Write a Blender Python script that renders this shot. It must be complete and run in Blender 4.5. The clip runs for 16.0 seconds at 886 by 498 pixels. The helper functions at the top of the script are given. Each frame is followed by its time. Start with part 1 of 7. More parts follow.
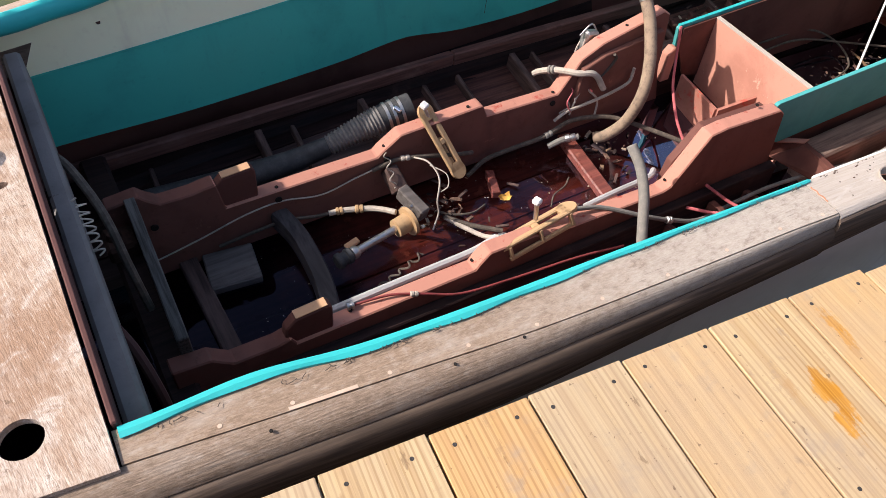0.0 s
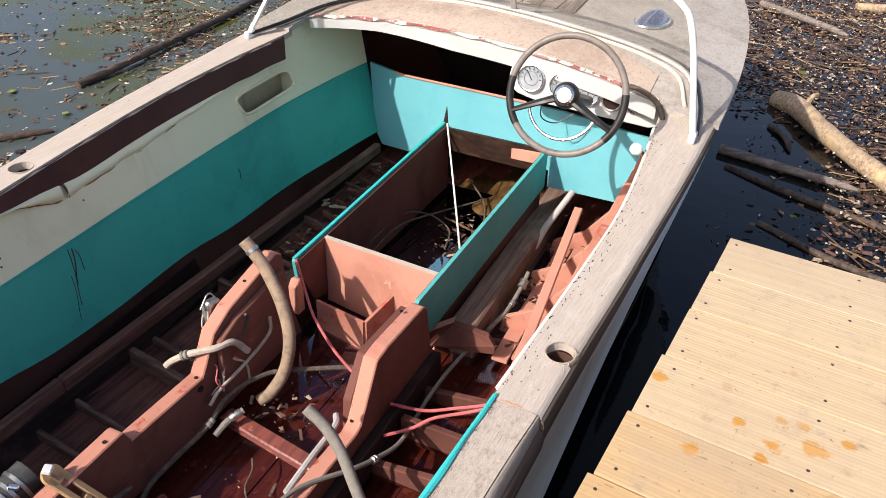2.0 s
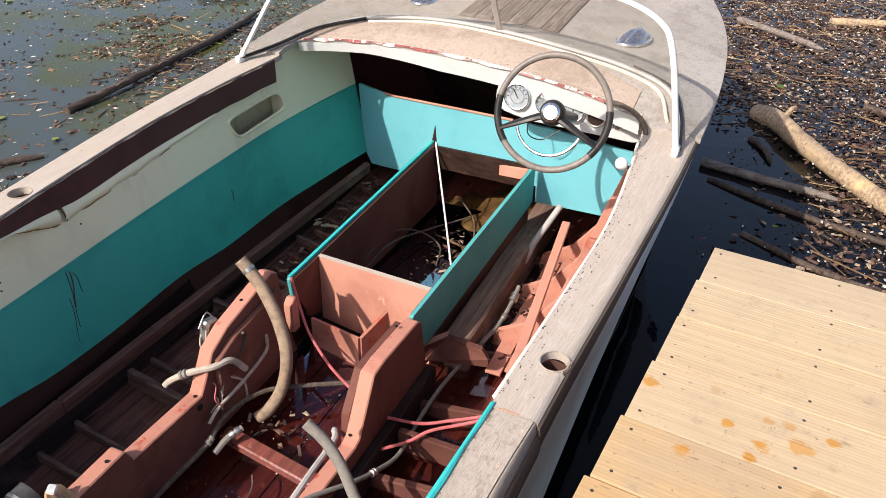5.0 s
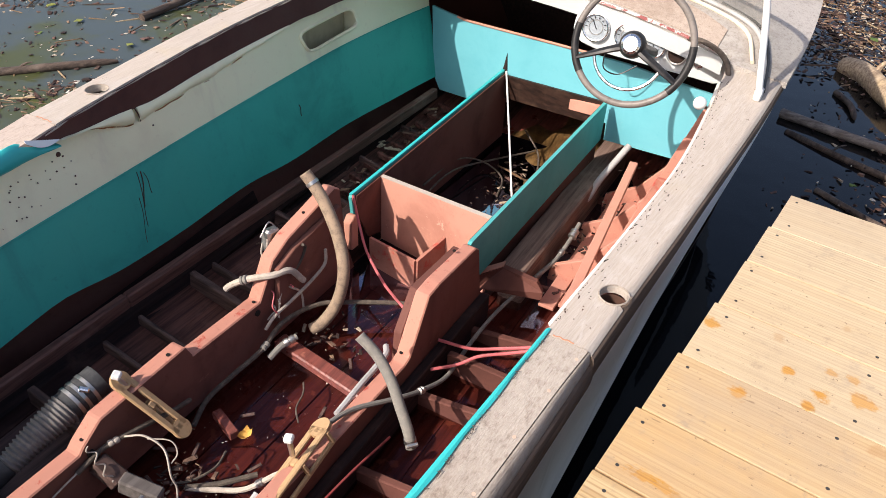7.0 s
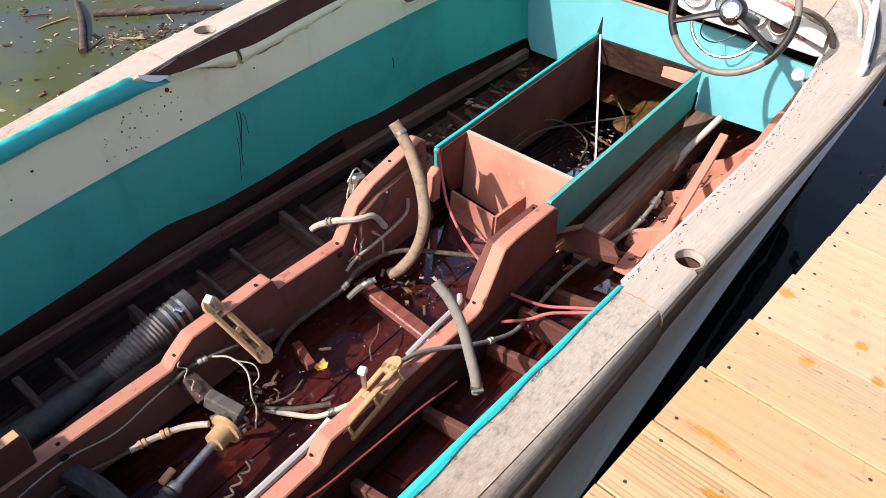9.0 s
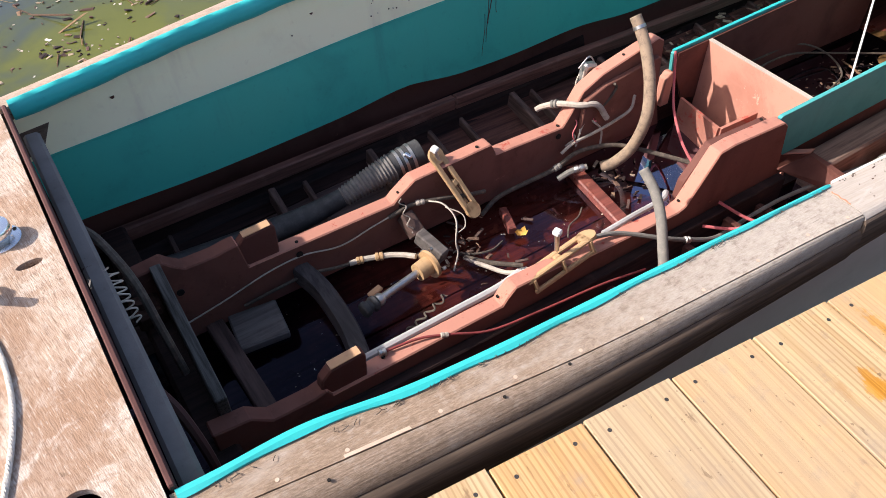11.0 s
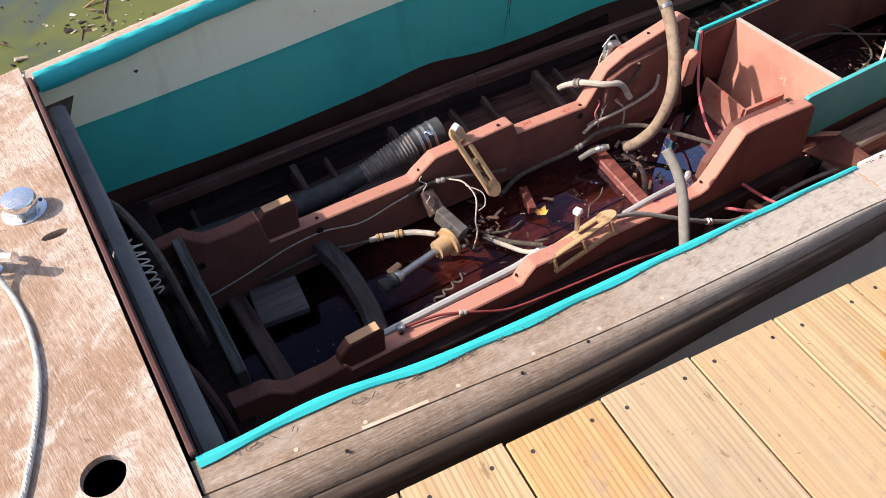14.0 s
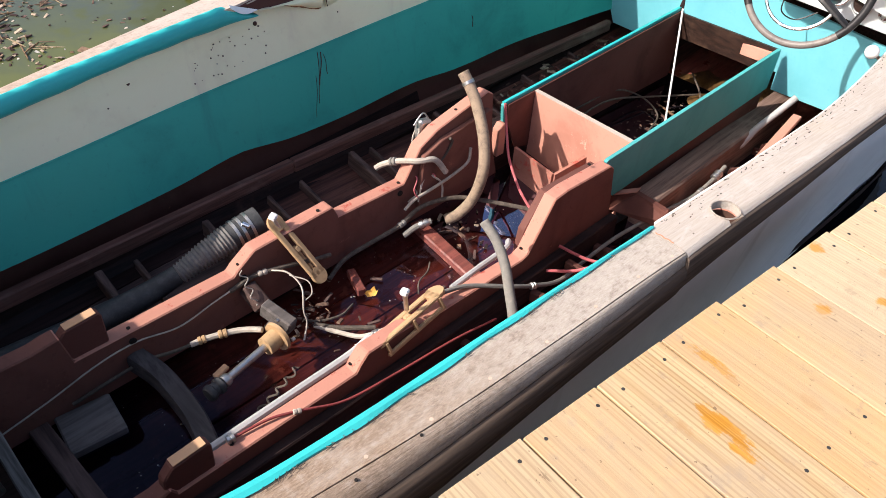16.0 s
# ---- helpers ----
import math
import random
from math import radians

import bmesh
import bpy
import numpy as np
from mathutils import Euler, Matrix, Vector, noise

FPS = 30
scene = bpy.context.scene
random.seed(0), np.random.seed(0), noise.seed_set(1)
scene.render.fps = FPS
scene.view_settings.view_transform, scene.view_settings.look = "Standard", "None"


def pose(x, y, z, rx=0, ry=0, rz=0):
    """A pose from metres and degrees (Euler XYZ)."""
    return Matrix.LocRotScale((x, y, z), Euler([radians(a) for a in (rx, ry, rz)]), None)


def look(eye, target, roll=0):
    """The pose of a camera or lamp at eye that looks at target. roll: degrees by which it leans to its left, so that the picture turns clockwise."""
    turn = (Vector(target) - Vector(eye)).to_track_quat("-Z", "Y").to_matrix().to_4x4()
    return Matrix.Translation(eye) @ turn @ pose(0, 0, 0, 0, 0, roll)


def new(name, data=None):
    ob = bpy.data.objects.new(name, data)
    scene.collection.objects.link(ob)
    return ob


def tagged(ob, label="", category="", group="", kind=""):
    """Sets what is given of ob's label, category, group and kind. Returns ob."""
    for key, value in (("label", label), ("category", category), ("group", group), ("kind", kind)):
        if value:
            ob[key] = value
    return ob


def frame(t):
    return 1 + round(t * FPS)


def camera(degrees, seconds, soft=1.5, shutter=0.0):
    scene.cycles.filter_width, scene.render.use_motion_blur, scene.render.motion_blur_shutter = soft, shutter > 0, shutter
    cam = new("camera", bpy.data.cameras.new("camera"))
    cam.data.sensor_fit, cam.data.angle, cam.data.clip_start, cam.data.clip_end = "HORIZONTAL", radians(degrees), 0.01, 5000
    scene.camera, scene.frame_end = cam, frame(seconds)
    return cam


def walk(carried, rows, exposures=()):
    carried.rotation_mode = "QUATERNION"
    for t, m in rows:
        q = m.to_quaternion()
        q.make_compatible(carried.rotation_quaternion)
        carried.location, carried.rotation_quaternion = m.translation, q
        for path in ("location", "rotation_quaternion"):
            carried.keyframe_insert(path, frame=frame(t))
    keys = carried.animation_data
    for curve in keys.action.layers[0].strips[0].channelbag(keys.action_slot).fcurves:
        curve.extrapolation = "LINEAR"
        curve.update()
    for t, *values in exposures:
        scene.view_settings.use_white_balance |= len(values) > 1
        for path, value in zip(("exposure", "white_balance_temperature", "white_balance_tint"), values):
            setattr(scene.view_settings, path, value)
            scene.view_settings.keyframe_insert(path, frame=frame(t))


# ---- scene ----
cam = camera(60.6, 16.0, soft=0.6)
PATH = [
    (0, (-0.4526, -1.3997, 1.5818), (0.2715, -0.3017, 0.0751), 4.68),
    (0.5, (-0.2858, -1.3216, 1.5893), (0.7545, -0.3131, 0.2107), 5.03),
    (1, (-0.194, -1.2774, 1.5914), (1.0647, -0.3797, 0.3226), 3.61),
    (1.5, (-0.186, -1.2019, 1.6026), (1.2276, -0.4271, 0.4189), 2.72),
    (2, (-0.2278, -1.1595, 1.617), (1.291, -0.4711, 0.5128), 1.89),
    (2.5, (-0.247, -1.1516, 1.631), (1.3487, -0.5242, 0.6014), 1.46),
    (3, (-0.2628, -1.1526, 1.6383), (1.3726, -0.5527, 0.6557), 1.31),
    (3.5, (-0.2697, -1.1593, 1.6409), (1.3692, -0.5562, 0.666), 1.08),
    (4, (-0.2743, -1.1657, 1.6419), (1.3414, -0.5402, 0.6428), 0.95),
    (6.5, (-0.2989, -1.1524, 1.6133), (1.1594, -0.4303, 0.4506), 2.93),
    (7, (-0.3044, -1.1473, 1.5979), (1.1086, -0.3991, 0.3963), 3.31),
    (7.5, (-0.3086, -1.1444, 1.5998), (1.0684, -0.3796, 0.3674), 3.50),
    (8, (-0.317, -1.1447, 1.5988), (1.0368, -0.3651, 0.35), 3.49),
    (8.5, (-0.3353, -1.1487, 1.5974), (0.9844, -0.3347, 0.3343), 3.31),
    (9, (-0.3659, -1.1831, 1.6035), (0.8892, -0.2994, 0.3215), 3.13),
    (9.5, (-0.4292, -1.2993, 1.5955), (0.6989, -0.3091, 0.2738), 2.56),
    (10, (-0.5006, -1.3616, 1.5852), (0.4774, -0.2756, 0.2199), 1.55),
    (12.5, (-0.5226, -1.3917, 1.5733), (0.1524, -0.1936, 0.121), -2.34),
    (13, (-0.5175, -1.3909, 1.5738), (0.1659, -0.1987, 0.1207), -2.05),
    (13.5, (-0.5279, -1.3918, 1.573), (0.1647, -0.2088, 0.1168), -1.69),
    (14, (-0.5239, -1.3909, 1.5697), (0.1814, -0.2159, 0.113), -1.37),
    (14.5, (-0.5166, -1.3929, 1.5653), (0.2178, -0.2331, 0.1108), -0.86),
    (15, (-0.5053, -1.3803, 1.5629), (0.3102, -0.2502, 0.1284), 0.36),
    (15.5, (-0.4826, -1.3744, 1.5626), (0.4654, -0.2927, 0.1729), 2.21),
    (16, (-0.4442, -1.3687, 1.5715), (0.6581, -0.3471, 0.2518), 3.75),
]
walk(cam, [(t, look(eye, target, roll)) for t, eye, target, roll in PATH], [(0.0, 0.42, 6650, 15), (1.5, 0.37, 6800, 15), (4.0, 0.30, 6850, 15), (8.0, 0.46, 6750, 15), (10.0, 0.58, 6650, 15), (13.0, 0.50, 6600, 15), (16.0, 0.56, 6650, 14)])

# ---- light: clear noon-ish sun from the port quarter, blue sky ----
SUN = Vector((-1.0, 0.50, 0.92)).normalized()
world = bpy.data.worlds.new("sky")
scene.world = world
world.use_nodes = True
sky = world.node_tree.nodes.new("ShaderNodeTexSky")
sky.sky_type = "NISHITA"
sky.sun_disc = False
sky.sun_elevation = math.asin(SUN.z)
sky.sun_rotation = math.atan2(SUN.x, SUN.y)
sky.air_density = 0.9
sky.dust_density = 2.6
sky.ozone_density = 0.8
world.node_tree.links.new(sky.outputs[0], world.node_tree.nodes["Background"].inputs["Color"])
world.node_tree.nodes["Background"].inputs["Strength"].default_value = 0.158
sun = new("sun", bpy.data.lights.new("sun", "SUN"))
sun.data.energy = 4.3
sun.data.angle = radians(0.55)
sun.data.color = (1.0, 0.95, 0.87)
sun.matrix_basis = look((SUN * 20)[:], (0, 0, 0))

# ---- materials ----
class Nodes:
    """Small helper that strings shader nodes together."""

    def __init__(self, name, rough=0.6, metal=0.0, spec=0.5):
        self.m = bpy.data.materials.new(name)
        self.m.use_nodes = True
        self.t = self.m.node_tree
        self.b = self.t.nodes["Principled BSDF"]
        self.b.inputs["Roughness"].default_value = rough
        self.b.inputs["Metallic"].default_value = metal
        self.b.inputs["Specular IOR Level"].default_value = spec
        self.pos = self.add("ShaderNodeNewGeometry").outputs["Position"]
        self.rnd = self.add("ShaderNodeObjectInfo").outputs["Random"]
        self.isl = None

    def add(self, kind):
        return self.t.nodes.new(kind)

    def link(self, a, b):
        if isinstance(a, bpy.types.NodeSocket):
            self.t.links.new(a, b)
        elif isinstance(a, tuple) and len(a) == 3 and b.type == "RGBA":
            b.default_value = (*a, 1)
        else:
            b.default_value = a

    def island(self):
        if self.isl is None:
            self.isl = self.add("ShaderNodeNewGeometry").outputs["Random Per Island"]
        return self.isl

    def coords(self, scale=(1, 1, 1), turn=0.0, shift=None, src=None):
        vec = src or self.pos
        if turn:
            k = self.add("ShaderNodeMapping")
            self.link(vec, k.inputs["Vector"])
            k.inputs["Rotation"].default_value = (0, 0, turn)
            vec = k.outputs[0]
        n = self.add("ShaderNodeMapping")
        self.link(vec, n.inputs["Vector"])
        n.inputs["Scale"].default_value = scale
        out = n.outputs[0]
        if shift is not None:
            k = self.add("ShaderNodeVectorMath")
            k.operation = "MULTIPLY_ADD"
            self.link(shift, k.inputs[0])
            k.inputs[1].default_value = (37.0, 23.0, 41.0)
            self.link(out, k.inputs[2])
            out = k.outputs[0]
        return out

    def noise(self, vec, scale, detail=4.0, rough=0.55, warp=0.0):
        n = self.add("ShaderNodeTexNoise")
        self.link(vec, n.inputs["Vector"])
        for key, v in (("Scale", scale), ("Detail", detail), ("Roughness", rough), ("Distortion", warp)):
            n.inputs[key].default_value = v
        return n.outputs["Fac"]

    def voro(self, vec, scale, feature="F1"):
        n = self.add("ShaderNodeTexVoronoi")
        n.feature = feature
        self.link(vec, n.inputs["Vector"])
        n.inputs["Scale"].default_value = scale
        return n.outputs["Distance"]

    def span(self, v, a, b, lo=0.0, hi=1.0, smooth=True):
        n = self.add("ShaderNodeMapRange")
        n.interpolation_type = "SMOOTHSTEP" if smooth else "LINEAR"
        self.link(v, n.inputs["Value"])
        for key, q in (("From Min", a), ("From Max", b), ("To Min", lo), ("To Max", hi)):
            n.inputs[key].default_value = q
        return n.outputs[0]

    def math(self, op, a, b=0.0):
        n = self.add("ShaderNodeMath")
        n.operation = op
        self.link(a, n.inputs[0])
        self.link(b, n.inputs[1])
        return n.outputs[0]

    def mix(self, f, a, b, kind="MIX"):
        n = self.add("ShaderNodeMix")
        n.data_type = "RGBA"
        n.blend_type = kind
        self.link(f, n.inputs[0])
        self.link(a, n.inputs[6])
        self.link(b, n.inputs[7])
        return n.outputs[2]

    def bump(self, h, dist=0.002, strength=0.6):
        n = self.add("ShaderNodeBump")
        n.inputs["Distance"].default_value = dist
        n.inputs["Strength"].default_value = strength
        self.link(h, n.inputs["Height"])
        self.link(n.outputs[0], self.b.inputs["Normal"])

    def done(self, color, rough=None):
        self.link(color, self.b.inputs["Base Color"])
        if rough is not None:
            self.link(rough, self.b.inputs["Roughness"])
        return self.m


def wood(name, light, dark, turn=0.0, along=2.5, across=70.0, rough=0.7, worn=None, worn_at=(0.55, 0.75), blotch=0.35, depth=0.0012, tone=0.25, spec=0.3):
    """Timber whose grain runs along world x (turned by degrees), with fine streaks, broad bands and worn or stained patches."""
    n = Nodes(name, rough, spec=spec)
    v = n.coords((along, across, across), radians(-turn), n.rnd)
    w = n.coords((along * 0.35, across * 0.12, across * 0.12), radians(-turn), n.rnd)
    p = n.coords((1, 1, 1), 0, n.rnd)
    fine = n.noise(v, 1.0, 5, 0.65)
    broad = n.noise(w, 1.0, 3, 0.5, 0.6)
    patch = n.noise(p, 5.0, 6, 0.62)
    c = n.mix(n.span(fine, 0.32, 0.68), dark, light)
    c = n.mix(n.span(broad, 0.35, 0.7, 0.0, tone), c, tuple(q * 0.55 for q in dark))
    if worn:
        c = n.mix(n.span(patch, worn_at[0], worn_at[1], 0.0, 1.0), c, worn)
    c = n.mix(n.span(n.noise(p, 2.1, 4), 0.45, 0.75, 0.0, blotch), c, tuple(q * 0.6 for q in light))
    n.bump(n.math("ADD", fine, n.math("MULTIPLY", patch, 0.7)), depth)
    return n.done(c, n.span(patch, 0.3, 0.8, rough - 0.08, min(1.0, rough + 0.12)))


def paint(name, color, grime, rough=0.5, amount=0.5, chip=None, chip_at=(0.66, 0.7), streak=None, depth=0.0006, spec=0.4, fine=34.0):
    """Old brush paint: slight shade changes, grime clouds, and chips that show what is under it."""
    n = Nodes(name, rough, spec=spec)
    p = n.coords()
    cloud = n.noise(p, 3.2, 7, 0.6, 0.3)
    speck = n.noise(p, fine, 5, 0.7)
    c = n.mix(n.span(n.noise(p, 1.3, 3), 0.3, 0.7, 0.0, 0.35), color, tuple(min(1, q * 1.18 + 0.01) for q in color))
    c = n.mix(n.span(cloud, 0.48, 0.72, 0.0, amount), c, grime)
    c = n.mix(n.span(speck, 0.56, 0.76, 0.0, amount * 0.7), c, grime)
    if streak:
        s = n.noise(n.coords((9, 9, 0.7)), 1.0, 4, 0.6)
        c = n.mix(n.span(s, 0.56, 0.76, 0.0, 0.45), c, streak)
    if chip:
        k = n.noise(p, 19.0, 6, 0.72, 0.4)
        c = n.mix(n.span(n.math("ADD", n.math("MULTIPLY", k, 0.75), n.math("MULTIPLY", cloud, 0.25)), chip_at[0], chip_at[1]), c, chip)
    n.bump(n.math("ADD", speck, cloud), depth)
    return n.done(c, n.span(cloud, 0.3, 0.75, rough, min(1.0, rough + 0.22)))


def metal(name, color, rough=0.3, grime=(0.1, 0.07, 0.05), amount=0.3, full=1.0):
    n = Nodes(name, rough, full)
    p = n.coords()
    k = n.noise(p, 45.0, 6, 0.65)
    c = n.mix(n.span(k, 0.5, 0.75, 0.0, amount), color, grime)
    n.bump(k, 0.0005)
    return n.done(c, n.span(k, 0.3, 0.75, rough, min(1.0, rough + 0.3)))


def rubber(name, color, dust, rough=0.75, amount=0.6, scale=26.0):
    n = Nodes(name, rough, spec=0.3)
    p = n.coords()
    a, k = n.noise(p, scale, 6, 0.68), n.noise(p, 7.0, 3)
    c = n.mix(n.span(a, 0.42, 0.7, 0.0, amount), color, dust)
    c = n.mix(n.span(k, 0.55, 0.7, 0.0, 0.5), c, tuple(q * 0.45 for q in color))
    n.bump(a, 0.001)
    return n.done(c)




def covering_wood(name, light, dark, fore_light, fore_dark):
    """Weathered mahogany, browner aft and bleached grey towards the fore end, with short splits, pores and stains."""
    n = Nodes(name, 0.85, spec=0.25)
    x = n.add("ShaderNodeSeparateXYZ")
    n.link(n.pos, x.inputs[0])
    patch = n.noise(n.coords((1.4, 4, 4)), 3.0, 6, 0.65)
    along = n.span(n.math("ADD", x.outputs[0], n.math("MULTIPLY", patch, 0.5)), 0.15, 0.95)
    fine = n.noise(n.coords((80, 330, 330), radians(4), n.rnd), 1.0, 6, 0.75)
    mid = n.noise(n.coords((14, 75, 75), radians(4), n.rnd), 1.0, 6, 0.7, 0.3)
    mott = n.noise(n.coords((1, 1.6, 1.6)), 38.0, 6, 0.72)
    c = n.mix(along, n.mix(n.span(fine, 0.25, 0.75), dark, light), n.mix(n.span(fine, 0.25, 0.75), fore_dark, fore_light))
    c = n.mix(n.span(mid, 0.5, 0.8, 0.0, 0.3), c, tuple(q * 0.6 for q in dark))
    c = n.mix(n.span(mott, 0.5, 0.7, 0.0, 0.4), c, fore_light)
    c = n.mix(n.span(mott, 0.5, 0.32, 0.0, 0.45), c, tuple(q * 0.7 for q in dark))
    c = n.mix(n.span(patch, 0.5, 0.72, 0.0, 0.4), c, fore_light)
    stain = n.noise(n.coords((5, 9, 9)), 4.0, 7, 0.7, 0.6)
    c = n.mix(n.span(stain, 0.6, 0.74, 0.0, 0.4), c, tuple(q * 0.62 for q in dark))
    split = n.noise(n.coords((7, 300, 300), radians(4), n.rnd), 1.0, 2, 0.5)
    c = n.mix(n.span(split, 0.72, 0.77, 0.0, 0.5), c, (0.035, 0.025, 0.02))
    n.bump(n.math("ADD", fine, n.math("MULTIPLY", split, -1.2)), 0.0016, 0.8)
    return n.done(c)


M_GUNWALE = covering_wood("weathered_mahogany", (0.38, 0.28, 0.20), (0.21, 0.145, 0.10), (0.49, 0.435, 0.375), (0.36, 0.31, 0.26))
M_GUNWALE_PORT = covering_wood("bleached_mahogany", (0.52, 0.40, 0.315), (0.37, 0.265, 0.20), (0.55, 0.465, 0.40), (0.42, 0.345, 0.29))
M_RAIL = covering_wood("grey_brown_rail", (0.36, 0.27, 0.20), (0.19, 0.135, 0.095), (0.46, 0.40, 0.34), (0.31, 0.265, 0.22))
# darker rail wood whose colour includes the shade below the rounded plank
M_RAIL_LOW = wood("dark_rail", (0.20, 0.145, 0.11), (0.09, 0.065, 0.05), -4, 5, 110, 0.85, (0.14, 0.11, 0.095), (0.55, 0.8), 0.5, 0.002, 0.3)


def side_deck_wood():
    """Old painted deck board: bleached ridged grain with remnants of pale paint and yellowish stains."""
    n = Nodes("faded_side_deck", 0.9, spec=0.2)
    ridge = n.noise(n.coords((5, 190, 190), radians(5)), 1.0, 3, 0.5, 0.3)
    fine = n.noise(n.coords((30, 420, 420), radians(5)), 1.0, 4, 0.7)
    flake = n.noise(n.coords((9, 30, 30), radians(5)), 1.0, 7, 0.7, 0.8)
    cloud = n.noise(n.coords(), 4.5, 6, 0.65, 0.4)
    c = n.mix(n.span(ridge, 0.35, 0.65), (0.425, 0.37, 0.315), (0.47, 0.415, 0.36))
    c = n.mix(n.span(fine, 0.5, 0.72, 0.0, 0.35), c, (0.27, 0.23, 0.20))
    c = n.mix(n.span(flake, 0.5, 0.7, 0.0, 0.5), c, (0.54, 0.505, 0.47))
    c = n.mix(n.span(cloud, 0.52, 0.7, 0.0, 0.45), c, (0.46, 0.385, 0.27))
    c = n.mix(n.span(n.noise(n.coords((14, 70, 70), radians(5)), 1.0, 6, 0.75), 0.69, 0.73, 0.0, 0.85), c, (0.06, 0.05, 0.045))
    c = n.mix(n.span(n.noise(n.coords(), 55.0, 3, 0.5), 0.70, 0.74, 0.0, 0.8), c, (0.09, 0.065, 0.05))
    n.bump(n.math("ADD", n.math("MULTIPLY", ridge, 0.8), n.math("ADD", fine, flake)), 0.0014, 0.8)
    return n.done(c)


def ply_deck():
    """Bare plywood: close grain across the boat, bleached and brown-stained clouds, short dark flecks."""
    n = Nodes("worn_plywood_deck", 0.8, spec=0.25)
    turn = radians(-98)
    fine = n.noise(n.coords((55, 420, 420), turn), 1.0, 4, 0.7)
    vein = n.noise(n.coords((9, 90, 90), turn), 1.0, 5, 0.6, 0.4)
    fleck = n.noise(n.coords((30, 210, 210), turn), 1.0, 6, 0.75, 0.2)
    cloud = n.noise(n.coords(), 4.5, 7, 0.68, 0.5)
    rust = n.noise(n.coords((1, 1, 1), 0.3), 2.6, 6, 0.7, 0.3)
    bleach = n.noise(n.coords((1.5, 1, 1), 0.9), 7.0, 6, 0.7, 0.6)
    c = n.mix(n.span(vein, 0.3, 0.7), (0.40, 0.275, 0.195), (0.54, 0.42, 0.325))
    c = n.mix(n.span(cloud, 0.42, 0.60, 0.0, 0.75), c, (0.60, 0.52, 0.445))
    c = n.mix(n.span(rust, 0.46, 0.64, 0.0, 0.75), c, (0.33, 0.195, 0.12))
    c = n.mix(n.span(bleach, 0.52, 0.68, 0.0, 0.8), c, (0.66, 0.59, 0.52))
    c = n.mix(n.span(fine, 0.48, 0.62, 0.0, 0.5), c, (0.26, 0.155, 0.10))
    c = n.mix(n.span(fleck, 0.53, 0.62, 0.0, 0.55), c, (0.20, 0.125, 0.085))
    c = n.mix(n.span(fleck, 0.44, 0.36, 0.0, 0.5), c, (0.68, 0.60, 0.52))
    c = n.mix(n.span(n.noise(n.coords(), 42.0, 5, 0.7), 0.62, 0.70, 0.0, 0.65), c, (0.15, 0.095, 0.065))
    n.bump(n.math("ADD", fine, n.math("ADD", vein, fleck)), 0.0012, 0.8)
    return n.done(c)


M_SIDEDECK = side_deck_wood()
M_BUTT = paint("beige_filler", (0.42, 0.37, 0.315), (0.37, 0.315, 0.26), 0.8, 0.4, (0.25, 0.17, 0.12), (0.70, 0.72), spec=0.2, fine=90)
M_SEAM = paint("orange_seam_filler", (0.42, 0.20, 0.12), (0.50, 0.36, 0.28), 0.8, 0.7, spec=0.2)
M_PLY = ply_deck()
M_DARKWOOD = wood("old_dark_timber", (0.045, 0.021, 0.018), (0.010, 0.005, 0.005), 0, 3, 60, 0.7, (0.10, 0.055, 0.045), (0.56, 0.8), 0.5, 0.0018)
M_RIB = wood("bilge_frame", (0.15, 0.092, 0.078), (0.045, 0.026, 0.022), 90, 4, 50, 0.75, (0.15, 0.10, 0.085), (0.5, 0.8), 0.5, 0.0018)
# near-black board tone that stands in for shade
M_SHADED_BOARD = wood("shaded_board", (0.045, 0.022, 0.015), (0.014, 0.007, 0.005), 90, 3, 60, 0.5, (0.09, 0.05, 0.03), (0.56, 0.8), 0.5, 0.0018)
M_STRINGER = wood("stained_stringer", (0.20, 0.092, 0.070), (0.075, 0.033, 0.026), 0, 3, 60, 0.75, (0.25, 0.15, 0.12), (0.52, 0.8), 0.5, 0.0018)
M_BRUSHED = wood("bleached_end_board", (0.15, 0.142, 0.13), (0.040, 0.036, 0.032), 90, 3, 120, 0.85, (0.21, 0.20, 0.185), (0.5, 0.8))
def canvas(name, color, dirt, pale):
    """Old painted canvas: a fine weave, wide stains, rubbed pale patches, short cracks and specks."""
    n = Nodes(name, 0.9, spec=0.12)
    p = n.coords()
    weave, mott = n.noise(p, 420.0, 3, 0.7), n.noise(p, 60.0, 6, 0.75)
    cloud, wide = n.noise(p, 6.0, 7, 0.68, 0.5), n.noise(p, 1.6, 5, 0.6, 0.4)
    c = n.mix(n.span(wide, 0.35, 0.7, 0.0, 0.7), color, pale)
    c = n.mix(n.span(cloud, 0.46, 0.68, 0.0, 0.65), c, dirt)
    c = n.mix(n.span(mott, 0.50, 0.66, 0.0, 0.5), c, tuple(q * 0.7 for q in dirt))
    c = n.mix(n.span(mott, 0.46, 0.34, 0.0, 0.5), c, pale)
    c = n.mix(n.span(weave, 0.5, 0.66, 0.0, 0.45), c, tuple(q * 0.6 for q in dirt))
    c = n.mix(n.span(n.noise(p, 95.0, 2, 0.5), 0.73, 0.76, 0.0, 0.8), c, (0.08, 0.05, 0.04))
    n.bump(n.math("ADD", weave, n.math("MULTIPLY", mott, 1.5)), 0.0010, 0.8)
    return n.done(c)


